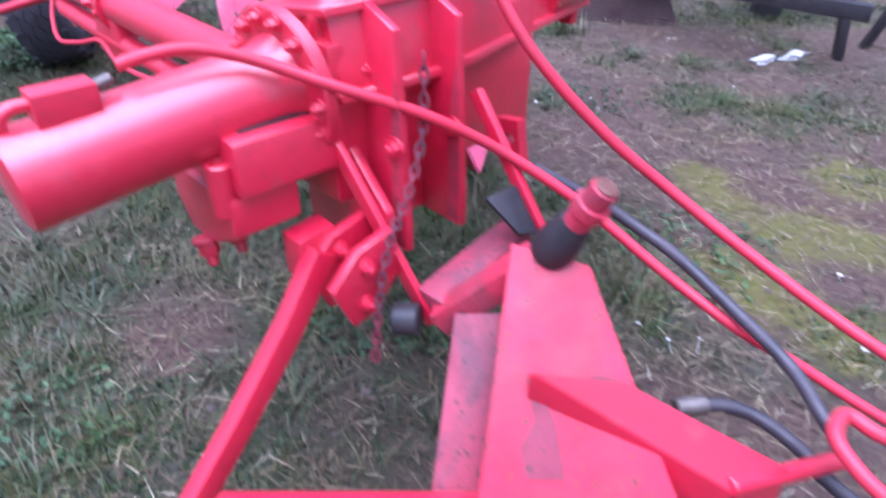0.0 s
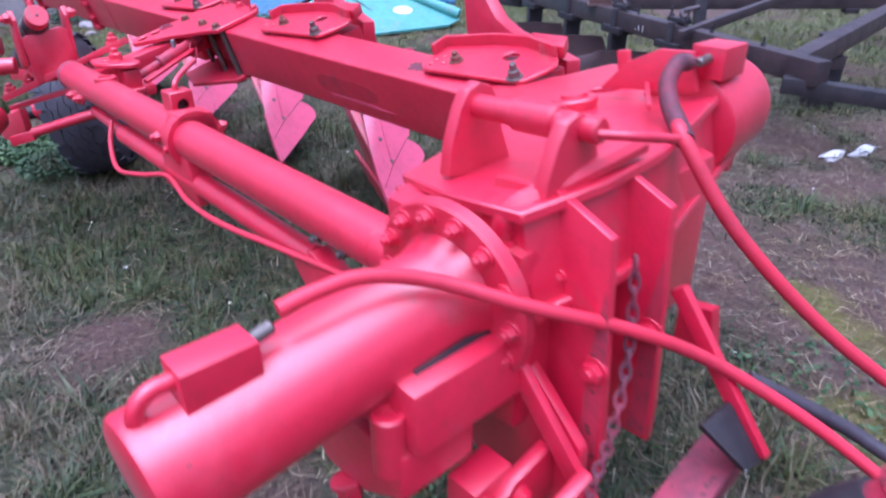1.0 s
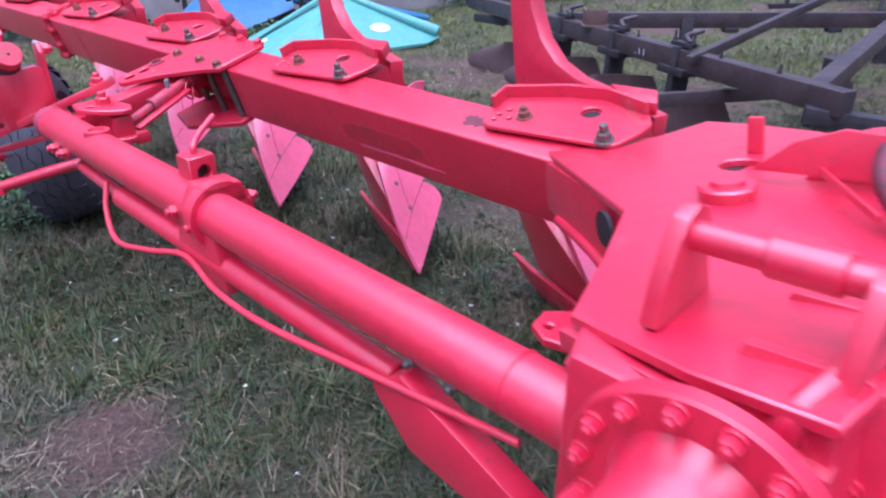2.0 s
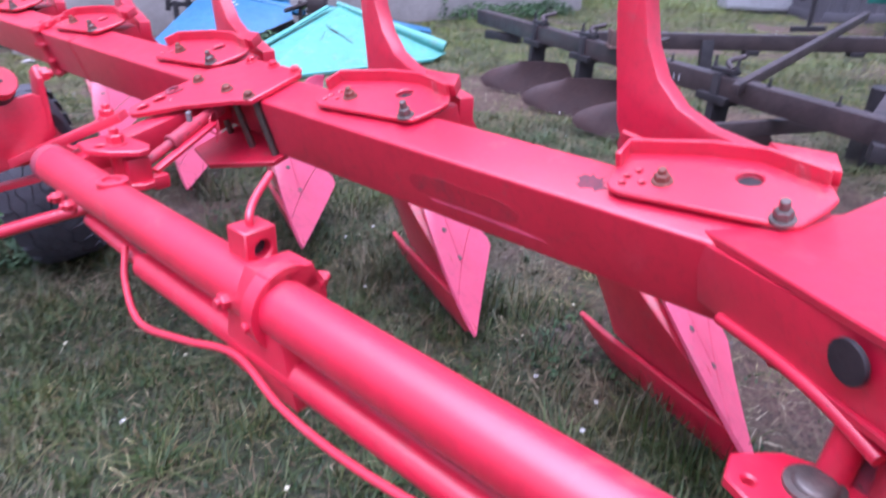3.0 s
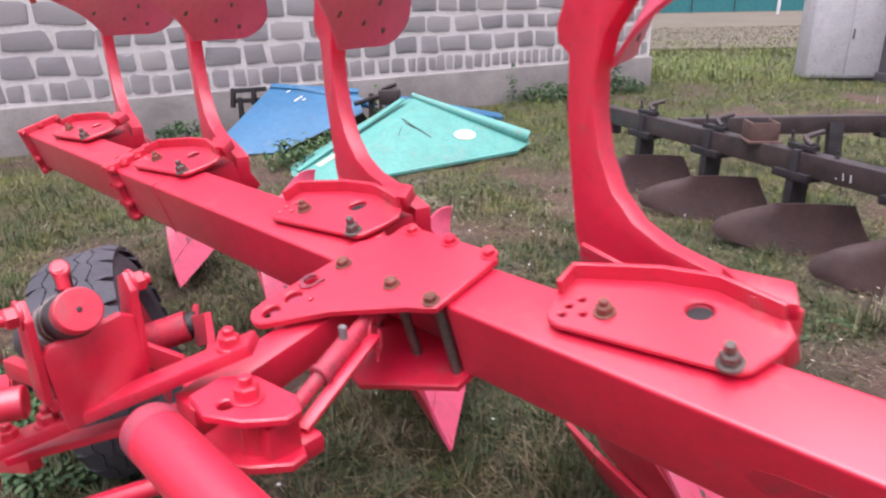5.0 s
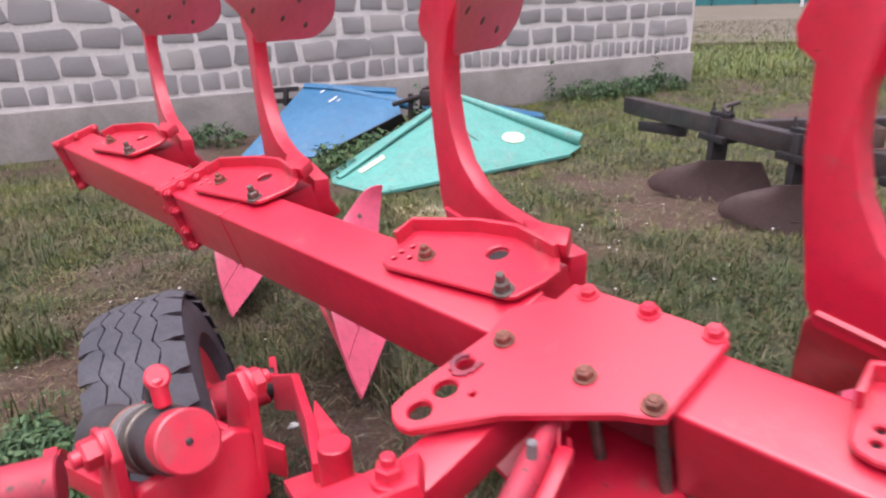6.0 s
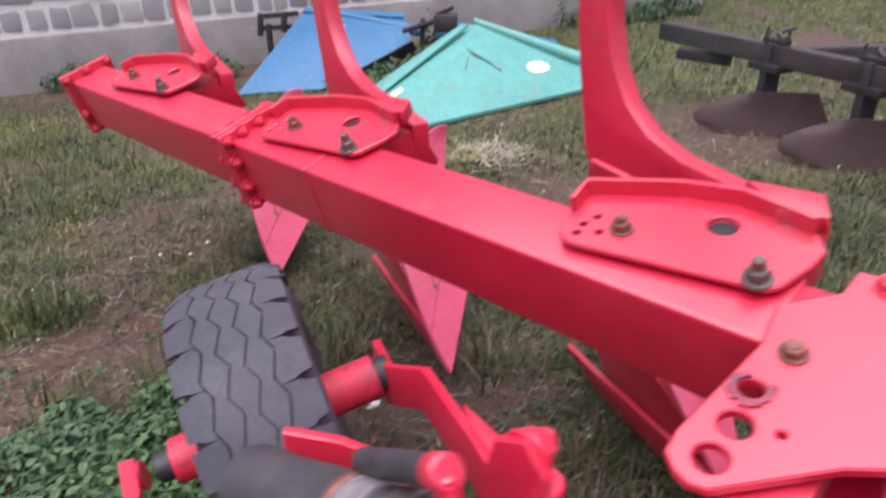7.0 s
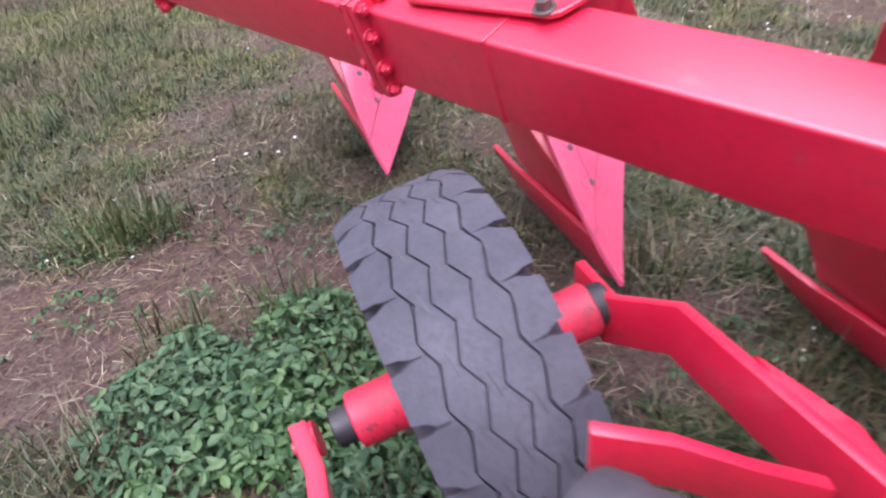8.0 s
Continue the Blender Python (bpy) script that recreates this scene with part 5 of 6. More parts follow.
tagged(new("ground", ground_mesh()), "rough yard of patchy grass, dry straw and bare soil", "ground", kind="structure")

# ---- stone wall of the building ----
WALL_A, WALL_B = V(-6.6, 9.35, 0), V(1.50, 15.08, 0)
WD = (WALL_B - WALL_A).normalized()
WALL_M = Matrix.Translation(WALL_A + V(0, 0, GROUND)) @ Matrix.Rotation(math.atan2(WD.y, WD.x), 4, 'Z')
WL = (WALL_B - WALL_A).length                  # runs from 0 to WL; goes on beyond to the left
wall = tagged(new("wall_north", data_of(box(-5, WL, 0.028, 0.45, 0.50, 3.6, 0.0), MORTAR, "wall")), "wall of grey limestone blocks in thick pale mortar", "wall", kind="structure")
wall.matrix_basis = WALL_M
plinth = tagged(new("plinth", data_of(box(-5, WL + 0.03, -0.035, 0.47, -0.3, 0.50, 0.015), CONCRETE, "plinth")), "weathered grey concrete plinth under the stone wall", "plinth", kind="structure")
plinth.matrix_basis = WALL_M
side_wall = tagged(new("wall_east", data_of(box(WL - 0.42, WL, 0.45, 9.0, -0.3, 3.6, 0.0), MORTAR, "wall")), "side wall of the stone building", "wall", kind="structure")
side_wall.matrix_basis = WALL_M


# ---- combine-header sheets at the foot of the wall ----
def facets(pts, faces, thick=0.02, bevel=0.006):
    """A folded metal sheet: flat faces through corner points, with a thickness."""
    bm = bmesh.new()
    vs = [bm.verts.new(p) for p in pts]
    for f in faces:
        bm.faces.new([vs[i] for i in f])
    bmesh.ops.recalc_face_normals(bm, faces=bm.faces)
    if sum(f.normal.z for f in bm.faces) < 0:
        bmesh.ops.reverse_faces(bm, faces=bm.faces)
    bmesh.ops.solidify(bm, geom=bm.faces[:], thickness=thick)
    return finish(bm, bevel, 2, 20)


turq = thing("divider_sheet", "turquoise folded sheet-metal header divider lying on grass", "metal sheet", Matrix.Translation((-1.8, 9.3, GROUND)))
TO = V(1.8, -9.3, -GROUND)
A, L0, B0, R0 = V(-1.86, 9.98, 0.62) + TO, V(-2.83, 8.70, 0.10) + TO, V(-2.36, 8.36, 0.10) + TO, V(-0.80, 9.64, 0.11) + TO
R1, A2, L2 = V(-0.64, 9.86, 0.17) + TO, V(-2.05, 10.06, 0.58) + TO, V(-2.92, 8.95, 0.13) + TO
part("panel", facets([A, B0, R0, R1, L0, A2, L2], [(0, 1, 2), (0, 2, 3), (0, 4, 1), (0, 5, 6, 4)]), TEAL, turq)
part("edge_tube", lathe([(0, 0.0), (0, 0.028), (0.02, 0.032), (1.25, 0.072), (1.30, 0.070), (1.31, 0.05), (1.31, 0.0)], A + V(-0.03, 0.02, 0.02), R1 + V(0, 0.02, 0.04), 20), TEAL, turq)
part("lower_strip", slab(B0 + V(0.02, 0.0, 0.012), R0 + V(0.02, 0.0, 0.015), 0.05, 0.03, (0, 0, 1)), TEAL, turq)
part("folded_strip", slab(L0 + V(0.04, 0.05, 0.035), A + V(-0.10, -0.12, 0.005), 0.07, 0.018, (A - L0).cross(B0 - L0).normalized() * (1 if (A - L0).cross(B0 - L0).z > 0 else -1)), TEAL, turq)
PN = (B0 - A).cross(R0 - A).normalized()
PN = PN if PN.z > 0 else -PN
px = (R0 - B0).normalized()
py = PN.cross(px)


def decal(centre, w, h, lift=0.006, seg=24, tri=None):
    own = bmesh.new()
    if tri:
        own.faces.new([own.verts.new(centre + px * a + py * b + PN * lift) for a, b in tri])
    else:
        own.faces.new([own.verts.new(centre + px * (w * math.cos(q)) + py * (h * math.sin(q)) + PN * lift) for q in (2 * math.pi * i / seg for i in range(seg))])
    return own


oval_at = A + (R0 - A) * 0.56 + (B0 - A) * 0.085
part("oval_sticker", decal(oval_at, 0.125, 0.078), STICKER, turq, "faded cream oval sticker")
scr = A + (R0 - A) * 0.17 + (B0 - A) * 0.26
for k in range(5):
    o = scr + px * (0.02 * k - 0.04) + py * (0.05 - 0.025 * k)
    part("scratch", decal(o, 0, 0, 0.005, tri=[(-0.02, 0.028), (-0.008, 0.03), (0.022, -0.03), (0.010, -0.03)]), DARK, turq)
for dx, dy, w, h in ((0.02, -0.02, 0.075, 0.17), (-0.17, -0.03, -0.06, 0.07)):
    part("scratch", decal(scr + px * dx + py * dy, 0, 0, 0.005, tri=[(-w - 0.006, h), (-w + 0.004, h + 0.004), (w + 0.008, -h), (w - 0.003, -h - 0.004)]), DARK, turq)
for k, u in ((0, 0.03), (1, 0.97)):
    o = A + (R0 - A) * (0.1 + 0.75 * u) + (B0 - A) * 0.05
    part("rivet", rod(o - PN * 0.004, o + PN * 0.006, 0.012, seg=12), TEAL, turq)
NL = (L0 - A).cross(B0 - A).normalized()
NL = NL if NL.z > 0 else -NL
q0 = A + (L0 - A) * 0.55 + (B0 - A) * 0.22
e1 = (L0 - A).normalized()
e2 = NL.cross(e1)
own = bmesh.new()
own.faces.new([own.verts.new(q0 + e1 * a + e2 * b + NL * 0.006) for a, b in ((-0.14, -0.03), (0.16, -0.045), (0.17, 0.03), (-0.10, 0.04))])
part("yellow_sticker", own, STICKER, turq, "torn pale-yellow sticker")

bl = thing("divider_sheet", "blue sheet-metal header divider leaning on the plinth", "metal sheet", Matrix.Translation((-3.2, 10.0, GROUND)))
BO = V(3.2, -10.0, -GROUND)
BL, BB, BR = V(-4.02, 9.48, 0.10) + BO, V(-3.28, 9.68, 0.10) + BO, V(-2.52, 10.42, 0.40) + BO
TL, TR, BB2 = V(-3.64, 10.62, 0.66) + BO, V(-2.62, 10.70, 0.58) + BO, V(-3.22, 9.78, 0.08) + BO
part("panel", facets([BL, BB, BR, TR, TL], [(0, 1, 4), (1, 2, 3, 4)]), BLUE, bl)
part("folded_edge", facets([BB, BR, BR + V(0.05, 0.10, -0.14), BB2 + V(0.0, 0.06, -0.01)], [(0, 1, 2, 3)], 0.012), DARK, bl)
part("top_strip", slab(TL + V(0.0, 0.02, 0.01), TR + V(0, 0.02, 0.012), 0.10, 0.03, (0, -0.3, 1)), BLUE, bl)
part("edge_tube", lathe([(0, 0.0), (0, 0.030), (0.02, 0.036), (0.95, 0.055), (0.99, 0.050), (1.0, 0.0)], TL.lerp(TR, 0.25) + V(0, 0.02, 0.01), TR + V(0.35, -0.10, -0.16), 18), BLUE, bl)
BN = (BR - BB).cross(TL - BB).normalized()
BN = BN if BN.z > 0 else -BN
for a, b, w in ((0.30, 0.62, 0.13), (0.20, 0.80, 0.06), (0.36, 0.57, 0.05)):
    o = BB + (BR - BB) * a + (TL - BB) * b + BN * 0.012
    d = ((BR - BB).normalized() + (TL - BB).normalized() * 0.25).normalized()
    part("scrape", slab(o - d * w / 2, o + d * w / 2, 0.016, 0.003, BN, 0.0), WHITE, bl, "white scrape mark")
br = thing("bracket_frame", "black iron bracket frame by the blue sheet", "iron frame", Matrix.Translation((-3.95, 10.62, GROUND + 0.30)))
for p, q in (((-0.16, 0, 0.24), (0.24, 0.04, 0.26)), ((-0.18, 0.02, 0.12), (0.22, 0.06, 0.13)), ((-0.17, 0, 0.05), (-0.14, 0, 0.27)), ((0.08, 0.02, 0.08), (0.10, 0.02, 0.27))):
    part("bar", slab(p, q, 0.05, 0.05), DARK, br)
part("foot", slab((-0.1, 0.05, -0.30), (-0.08, 0.02, 0.16), 0.05, 0.05, (1, 0, 0)), DARK, br)
strip = thing("divider_strip", "narrow blue sheet-metal strip lying behind the turquoise sheet", "metal sheet", Matrix.Translation((-1.4, 11.5, GROUND)))
part("panel", facets([V(-0.95, -0.55, 0.34), V(0.45, 0.28, 0.02), V(0.42, 0.42, 0.06), V(-0.9, -0.2, 0.40)], [(0, 1, 2, 3)], 0.02), BLUE, strip)
part("folded_edge", slab((-0.95, -0.57, 0.30), (0.45, 0.26, 0.0), 0.03, 0.07), BLUE, strip)
arm = thing("steel_arm", "dark rusty steel arm between the sheets", "iron arm", Matrix.Translation((-2.25, 10.35, GROUND)))
part("hub", merge(box(-0.02, 0.20, -0.24, -0.06, 0.44, 0.60, 0.02), rod((0.0, -0.15, 0.60), (0.16, -0.12, 0.66), 0.03)), RUST, arm)
part("arm", rod((-0.34, 0.02, 0.42), (0.04, -0.15, 0.55), 0.026), RUST, arm)
part("prop", slab((-0.18, 0.05, 0.0), (-0.14, -0.03, 0.54), 0.05, 0.05, (1, 0, 0)), RUST, arm)

# ---- old trailed plough ----
old = thing("old_plough", "old rust-black trailed mouldboard plough standing on the grass", "plough", Matrix.Translation((1.0, 7.0, GROUND)))
OO = V(-1.0, -7.0, -GROUND)


def opart(name, bm, mat=RUST, parent=old, label=""):
    if parent is old:
        bmesh.ops.transform(bm, matrix=Matrix.Translation(OO), verts=bm.verts)
    return part(name, bm, mat, parent, label)


def bar(name, p, q, w, h, mat=RUST, up=(0, 0, 1)):
    return opart(name, slab(p, q, w, h, up, 0.008), mat)


bar("main_beam", (-0.26, 9.62, 0.60), (1.92, 5.45, 0.58), 0.11, 0.14)
bar("rear_beam", (0.62, 8.95, 0.50), (4.7, 9.30, 0.50), 0.10, 0.15)
bar("side_beam", (1.80, 5.62, 0.575), (4.15, 9.15, 0.60), 0.11, 0.13)
bar("front_bar", (0.95, 6.02, 0.43), (2.45, 6.52, 0.43), 0.05, 0.09)
bar("diagonal_bar", (1.28, 6.28, 0.63), (3.35, 8.95, 0.80), 0.05, 0.07)
bar("tail_bar", (-0.20, 9.30, 0.47), (0.12, 9.0, 0.47), 0.07, 0.08, DARK)
bar("drawbar", (1.75, 5.55, 0.50), (2.55, 5.30, 0.44), 0.10, 0.09, DARK)
opart("beam_bracket", merge(merge(box(0.72, 0.94, 7.47, 7.72, 0.652, 0.668, 0.004), box(0.74, 0.755, 7.50, 7.70, 0.668, 0.785, 0.004)), box(0.905, 0.92, 7.50, 7.70, 0.668, 0.785, 0.004)), RUST_PATCH_DARK)
opart("bracket_wall", box(0.755, 0.905, 7.50, 7.515, 0.668, 0.785, 0.004), RUST_PATCH_DARK)
for k, (h, lean) in enumerate(((0.045, 0.008), (0.040, -0.006), (0.048, 0.0))):
    o = lerp((-0.26, 9.62), (1.92, 5.45), CHALK + 0.010 * k)
    opart("chalk_mark", slab((o[0] - 0.886 * 0.0555, o[1] - 0.463 * 0.0555, 0.575 - h / 2), (o[0] - 0.886 * 0.0555 + lean, o[1] - 0.463 * 0.0555, 0.575 + h / 2), 0.007, 0.002, (0.886, 0.463, 0), 0.0), WHITE)
for i, (x, y) in enumerate(((0.28, 8.59), (0.63, 7.92), (0.98, 7.25), (1.32, 6.60))):
    opart("standard", slab((x, y, 0.67), (x - 0.02, y - 0.03, 0.22), 0.15, 0.06, (0.46, -0.89, 0), 0.01), DARK)
    ux, uy = 0.463, -0.886
    opart("clamp", merge(slab((x - 0.13 * ux, y - 0.13 * uy, 0.515), (x + 0.13 * ux, y + 0.13 * uy, 0.510), 0.19, 0.05), slab((x - 0.10 * ux, y - 0.10 * uy, 0.685), (x + 0.10 * ux, y + 0.10 * uy, 0.685), 0.06, 0.03)), DARK)
    for s in (-1, 1):
        opart("clamp_bolt", hexbolt((x + s * 0.09 * ux, y + s * 0.09 * uy, 0.70), (0.05 * s, 0, 1), 0.016, 0.02, 0.045), DARK)
    opart("clamp_handle", pipe([(x + 0.06 * ux, y + 0.06 * uy, 0.70), (x + 0.02, y + 0.03, 0.735), (x + 0.14, y + 0.09, 0.76)], 0.018), RUST)

    def old_board(u, v, x=x, y=y):
        lo = lerp((x + 0.42, y - 0.36, 0.0), (x - 0.56, y - 0.12, 0.13), u)
        hi = lerp((x + 0.25, y - 0.24, 0.375), (x - 0.44, y - 0.09, 0.325), u)
        bulge = -0.05 * math.sin(math.pi * u) + 0.02 * math.sin(math.pi * v)
        z = lo[2] + (hi[2] - lo[2]) * v + 0.03 * math.sin(math.pi * u) * v - 0.02 * math.sin(math.pi * u) * (1 - v)
        k = 0.16 * max(0.0, u - 0.6) / 0.4 * (2 * v - 0.7) ** 2
        return (lo[0] + (hi[0] - lo[0]) * v + k, lo[1] + (hi[1] - lo[1]) * v + bulge, z)
    opart("mouldboard", sheet(old_board, 14, 8, 0.012), RUST_SHEET)
    opart("share", slab((x + 0.31, y - 0.29, 0.085), (x - 0.10, y - 0.23, 0.11), 0.035, 0.10, (0, -0.4, 1)), RUST_SHEET)
opart("front_post", slab((2.57, 5.58, GROUND - 0.03), (2.50, 5.60, 0.66), 0.075, 0.05, (1, 0, 0)), DARK)
opart("front_post", slab((2.80, 5.86, GROUND - 0.03), (2.98, 5.80, 0.62), 0.055, 0.05, (1, 0, 0)), DARK)
opart("post_cap", box(2.41, 2.62, 5.52, 5.70, 0.60, 0.80, 0.02), DARK)
opart("post_head", merge(box(2.46, 2.58, 5.55, 5.66, 0.78, 0.90, 0.02), rod((2.42, 5.6, 0.72), (2.75, 5.74, 0.72), 0.035)), DARK)
opart("post_base", box(2.30, 2.48, 6.55, 6.75, GROUND - 0.02, 0.42, 0.02), DARK)
opart("post_collar", rod((2.39, 6.65, 0.38), (2.39, 6.65, 0.60), 0.09, seg=16), DARK)
opart("crank_stand", merge(rod((2.95, 9.18, 0.62), (2.95, 9.18, 0.98), 0.022), merge(slab((2.78, 9.16, 0.63), (3.12, 9.2, 0.64), 0.05, 0.05), slab((2.82, 9.2, 0.90), (3.0, 9.16, 0.98), 0.03, 0.03))), DARK)
for t in (0.24, 0.50, 0.62, 0.80, 0.90):
    x, y = lerp((-0.26, 9.62), (1.92, 5.45), t)
    opart("beam_bolt", hexbolt((x, y, 0.655), (0, 0, 1), 0.013, 0.012, 0.035), DARK)
for t in (0.16, 0.44, 0.70):
    x, y = lerp((0.62, 8.95), (4.7, 9.30), t)
    opart("beam_lug", box(x - 0.07, x + 0.07, y - 0.06, y + 0.06, 0.38, 0.43, 0.008), DARK)
opart("rear_post", slab((1.95, 9.02, 0.52), (1.97, 8.98, GROUND - 0.02), 0.12, 0.06, (0.1, -1, 0)), DARK)
opart("rear_post", slab((4.0, 9.2, 0.52), (4.0, 9.15, GROUND - 0.02), 0.12, 0.06, (0.1, -1, 0)), DARK)

# ---- metal cabinet, container and seeder behind ----
cab = thing("metal_cabinet", "chalky white sheet-metal cabinet with rust spots on grass", "cabinet", Matrix.Translation((4.90, 15.55, GROUND)) @ Matrix.Rotation(radians(-6), 4, 'Z'))
part("cabinet_body", box(-0.62, 0.62, 0.0, 0.70, 0.06, 1.48, 0.012), CABINET, cab)
part("top_sheet", box(-0.645, 0.645, -0.03, 0.73, 1.48, 1.51, 0.006), CABINET, cab)
for sx in (-1, 1):
    part("cabinet_door", box(-0.605 if sx < 0 else 0.006, -0.006 if sx < 0 else 0.605, -0.018, 0.0, 0.10, 1.45, 0.005), CABINET, cab)
part("door_handle", slab((0.05, -0.03, 0.72), (0.05, -0.03, 0.88), 0.02, 0.02, (1, 0, 0)), DARK, cab)
part("skid", box(-0.58, 0.58, 0.02, 0.68, -0.04, 0.06, 0.01), DARK, cab)
con = thing("container", "dark grey corrugated steel container on the yard", "container", Matrix.Translation((7.40, 14.6, GROUND)) @ Matrix.Rotation(radians(4), 4, 'Z'))
prof = []
for i in range(16):
    x0 = -1.9 + i * 0.24
    prof += [(x0, 0.0), (x0 + 0.12, 0.0), (x0 + 0.15, 0.035), (x0 + 0.21, 0.035)]
part("container_wall", prism(prof + [(1.94, 0.0), (1.94, 2.2), (-1.9, 2.2)], 2, 0.16, 2.35, 0.0), CONTAINER, con)
part("bottom_rail", box(-1.94, 1.98, -0.03, 2.24, 0.0, 0.16, 0.01), CONTAINER, con)
part("top_rail", box(-1.94, 1.98, -0.03, 2.24, 2.35, 2.46, 0.01), CONTAINER, con)
part("corner_post", box(-1.98, -1.86, -0.035, 0.10, 0.0, 2.46, 0.01), CONTAINER, con)
part("rust_patch", box(-1.12, -1.0, -0.012, 0.004, 0.62, 0.86, 0.003), RUST_PATCH, con, "flaked orange rust patch")
see = thing("seeder", "dark-green seed drill with a hopper, parked by the container", "seed drill", Matrix.Translation((6.55, 12.9, GROUND)) @ Matrix.Rotation(radians(-8), 4, 'Z'))
part("hopper", prism([(-0.30, 0.62), (0.30, 0.62), (0.42, 1.02), (-0.42, 1.02)], 0, -0.75, 1.3, 0.01), GREEN, see)
part("hopper_lid", box(-0.80, 1.35, -0.45, 0.45, 1.02, 1.07, 0.01), GREEN, see)
part("frame_bar", box(-0.95, 1.4, -0.50, -0.42, 0.44, 0.54, 0.008), GREEN, see)
part("frame_bar", box(-0.95, 1.4, 0.30, 0.38, 0.44, 0.54, 0.008), GREEN, see)
for x in (-0.9, -0.2, 0.5, 1.2):
    part("strut", slab((x, -0.46, 0.52), (x + 0.12, -0.30, 0.66), 0.05, 0.05), GREEN, see)
    part("coulter_leg", slab((x + 0.1, -0.40, 0.46), (x - 0.02, -0.55, 0.0), 0.05, 0.04, (1, 0, 0)), DARK, see)
part("lever", slab((-0.55, -0.45, 0.55), (-0.72, -0.55, 0.0), 0.06, 0.06, (1, 0, 0)), DARK, see)
part("reflector", rod((-0.80, -0.52, 0.66), (-0.80, -0.49, 0.66), 0.06, seg=16), WHITE, see)

# ---- far side: dry field, fence, pole and hedge ----
fl = bmesh.new()
prism([(-90, 24.5), (-20, 23.0), (20, 22.0), (120, 20.0), (150, 230), (-150, 230)], 2, 0.0, GROUND + 0.085, 0.0, fl)
tagged(new("field", data_of(fl, FIELD, "field")), "dry straw-coloured field beyond the yard", "field", kind="structure")
fence = thing("fence", "long turquoise sheet-metal fence beyond the field", "fence", Matrix.Translation((0, 56, GROUND)))
post_me = data_of(box(-0.05, 0.05, 0.02, 0.10, 0, 1.68, 0.0), DARK, "post")
panel_me = data_of(prism([(x, 0.02 * ((i // 2) % 2)) for i, x in enumerate([0.02 + 0.15 * (k // 2) + (0.03 if k % 2 else 0) for k in range(40)])] + [(2.98, 0.05), (0.02, 0.05)], 2, 0.12, 1.62, 0.0), FENCE, "panel")
for k in range(-22, 34):
    part("post", post_me, DARK, fence, at=Matrix.Translation((k * 3.0, 0, 0)))
    part("panel", panel_me, FENCE, fence, at=Matrix.Translation((k * 3.0, 0, 0)))
pole = thing("pole", "thin white pole standing by the far fence", "pole", Matrix.Translation((15.9, 50, GROUND)))
part("shaft", rod((0, 0, 0), (0.05, 0, 4.2), 0.10, seg=12), WHITE, pole)
rnd = random.Random(5)
for k in range(46):
    x = -95 + k * 5.2 + rnd.uniform(-1.5, 1.5)
    y = 120 + rnd.uniform(-6, 10)
    tree = thing("hedge_tree", "hazy grey-purple tree in the distant hedge", "tree", Matrix.Translation((x, y, GROUND)), "trees of the far hedge")
    part("trunk", rod((0, 0, 0), (rnd.uniform(-.3, .3), 0, 3.0), 0.22, seg=8), RUST, tree)
    bm = bmesh.new()
    h = rnd.uniform(5.5, 9.0)
    for c in range(26):
        o = V(rnd.gauss(0, 1.7), rnd.gauss(0, 1.4), h * rnd.uniform(0.18, 1.0))
        r = rnd.uniform(0.6, 1.3)
        own = bmesh.new()
        bmesh.ops.create_icosphere(own, subdivisions=1, radius=r)
        for v in own.verts:
            v.co = o + v.co * rnd.uniform(0.6, 1.35)
        merge(bm, own)
    part("crown", bm, FAR_TREES, tree)

# ---- plants and litter ----
def blades_object(name, label, category, mat, base, length, width, azim, lean, curl=0.5, seg=2):
    """Many thin blades as one mesh: base (n, 3), the rest one value a blade."""
    n = len(base)
    d = np.stack([np.cos(azim), np.sin(azim), np.zeros(n)], 1)
    side = np.stack([-np.sin(azim), np.cos(azim), np.zeros(n)], 1) * (width / 2)[:, None]
    up = np.array([0, 0, 1.0])
    rows = []
    for k in range(seg):
        f = k / seg
        out = (np.sin(lean) * f + curl * np.sin(lean) * f * f)[:, None] * length[:, None] * d
        rise = (np.cos(lean) * f - 0.35 * curl * np.sin(lean) * f * f)[:, None] * length[:, None] * up
        c = base + out + rise
        w = side * (1.0 - 0.45 * f)
        rows += [c - w, c + w]
    f = 1.0
    rows.append(base + (np.sin(lean) * (1 + curl))[:, None] * length[:, None] * d + np.maximum(np.cos(lean) - 0.35 * curl * np.sin(lean), 0.03)[:, None] * length[:, None] * up)
    per = 2 * seg + 1
    co = np.stack(rows, 1).reshape(-1, 3)
    tri = []
    for k in range(seg - 1):
        a = 2 * k
        tri += [(a, a + 1, a + 3), (a, a + 3, a + 2)]
    a = 2 * (seg - 1)
    tri.append((a, a + 1, a + 2))
    idx = (np.arange(n)[:, None, None] * per + np.array(tri)[None]).reshape(-1)
    me = bpy.data.meshes.new(name)
    me.vertices.add(n * per)
    me.vertices.foreach_set("co", co.astype(np.float32).ravel())
    nt = n * len(tri)
    me.loops.add(nt * 3)
    me.loops.foreach_set("vertex_index", idx.astype(np.int32))
    me.polygons.add(nt)
    me.polygons.foreach_set("loop_start", np.arange(0, nt * 3, 3, dtype=np.int32))
    me.update(calc_edges=True)
    me.validate()
    me.materials.append(mat)
    return tagged(new(name, me), label, category, kind="stuff")


def soil_height(x, y):
    return np.array([yard_height(a, b) for a, b in zip(x.tolist(), y.tolist())])


gen = np.random.default_rng(11)


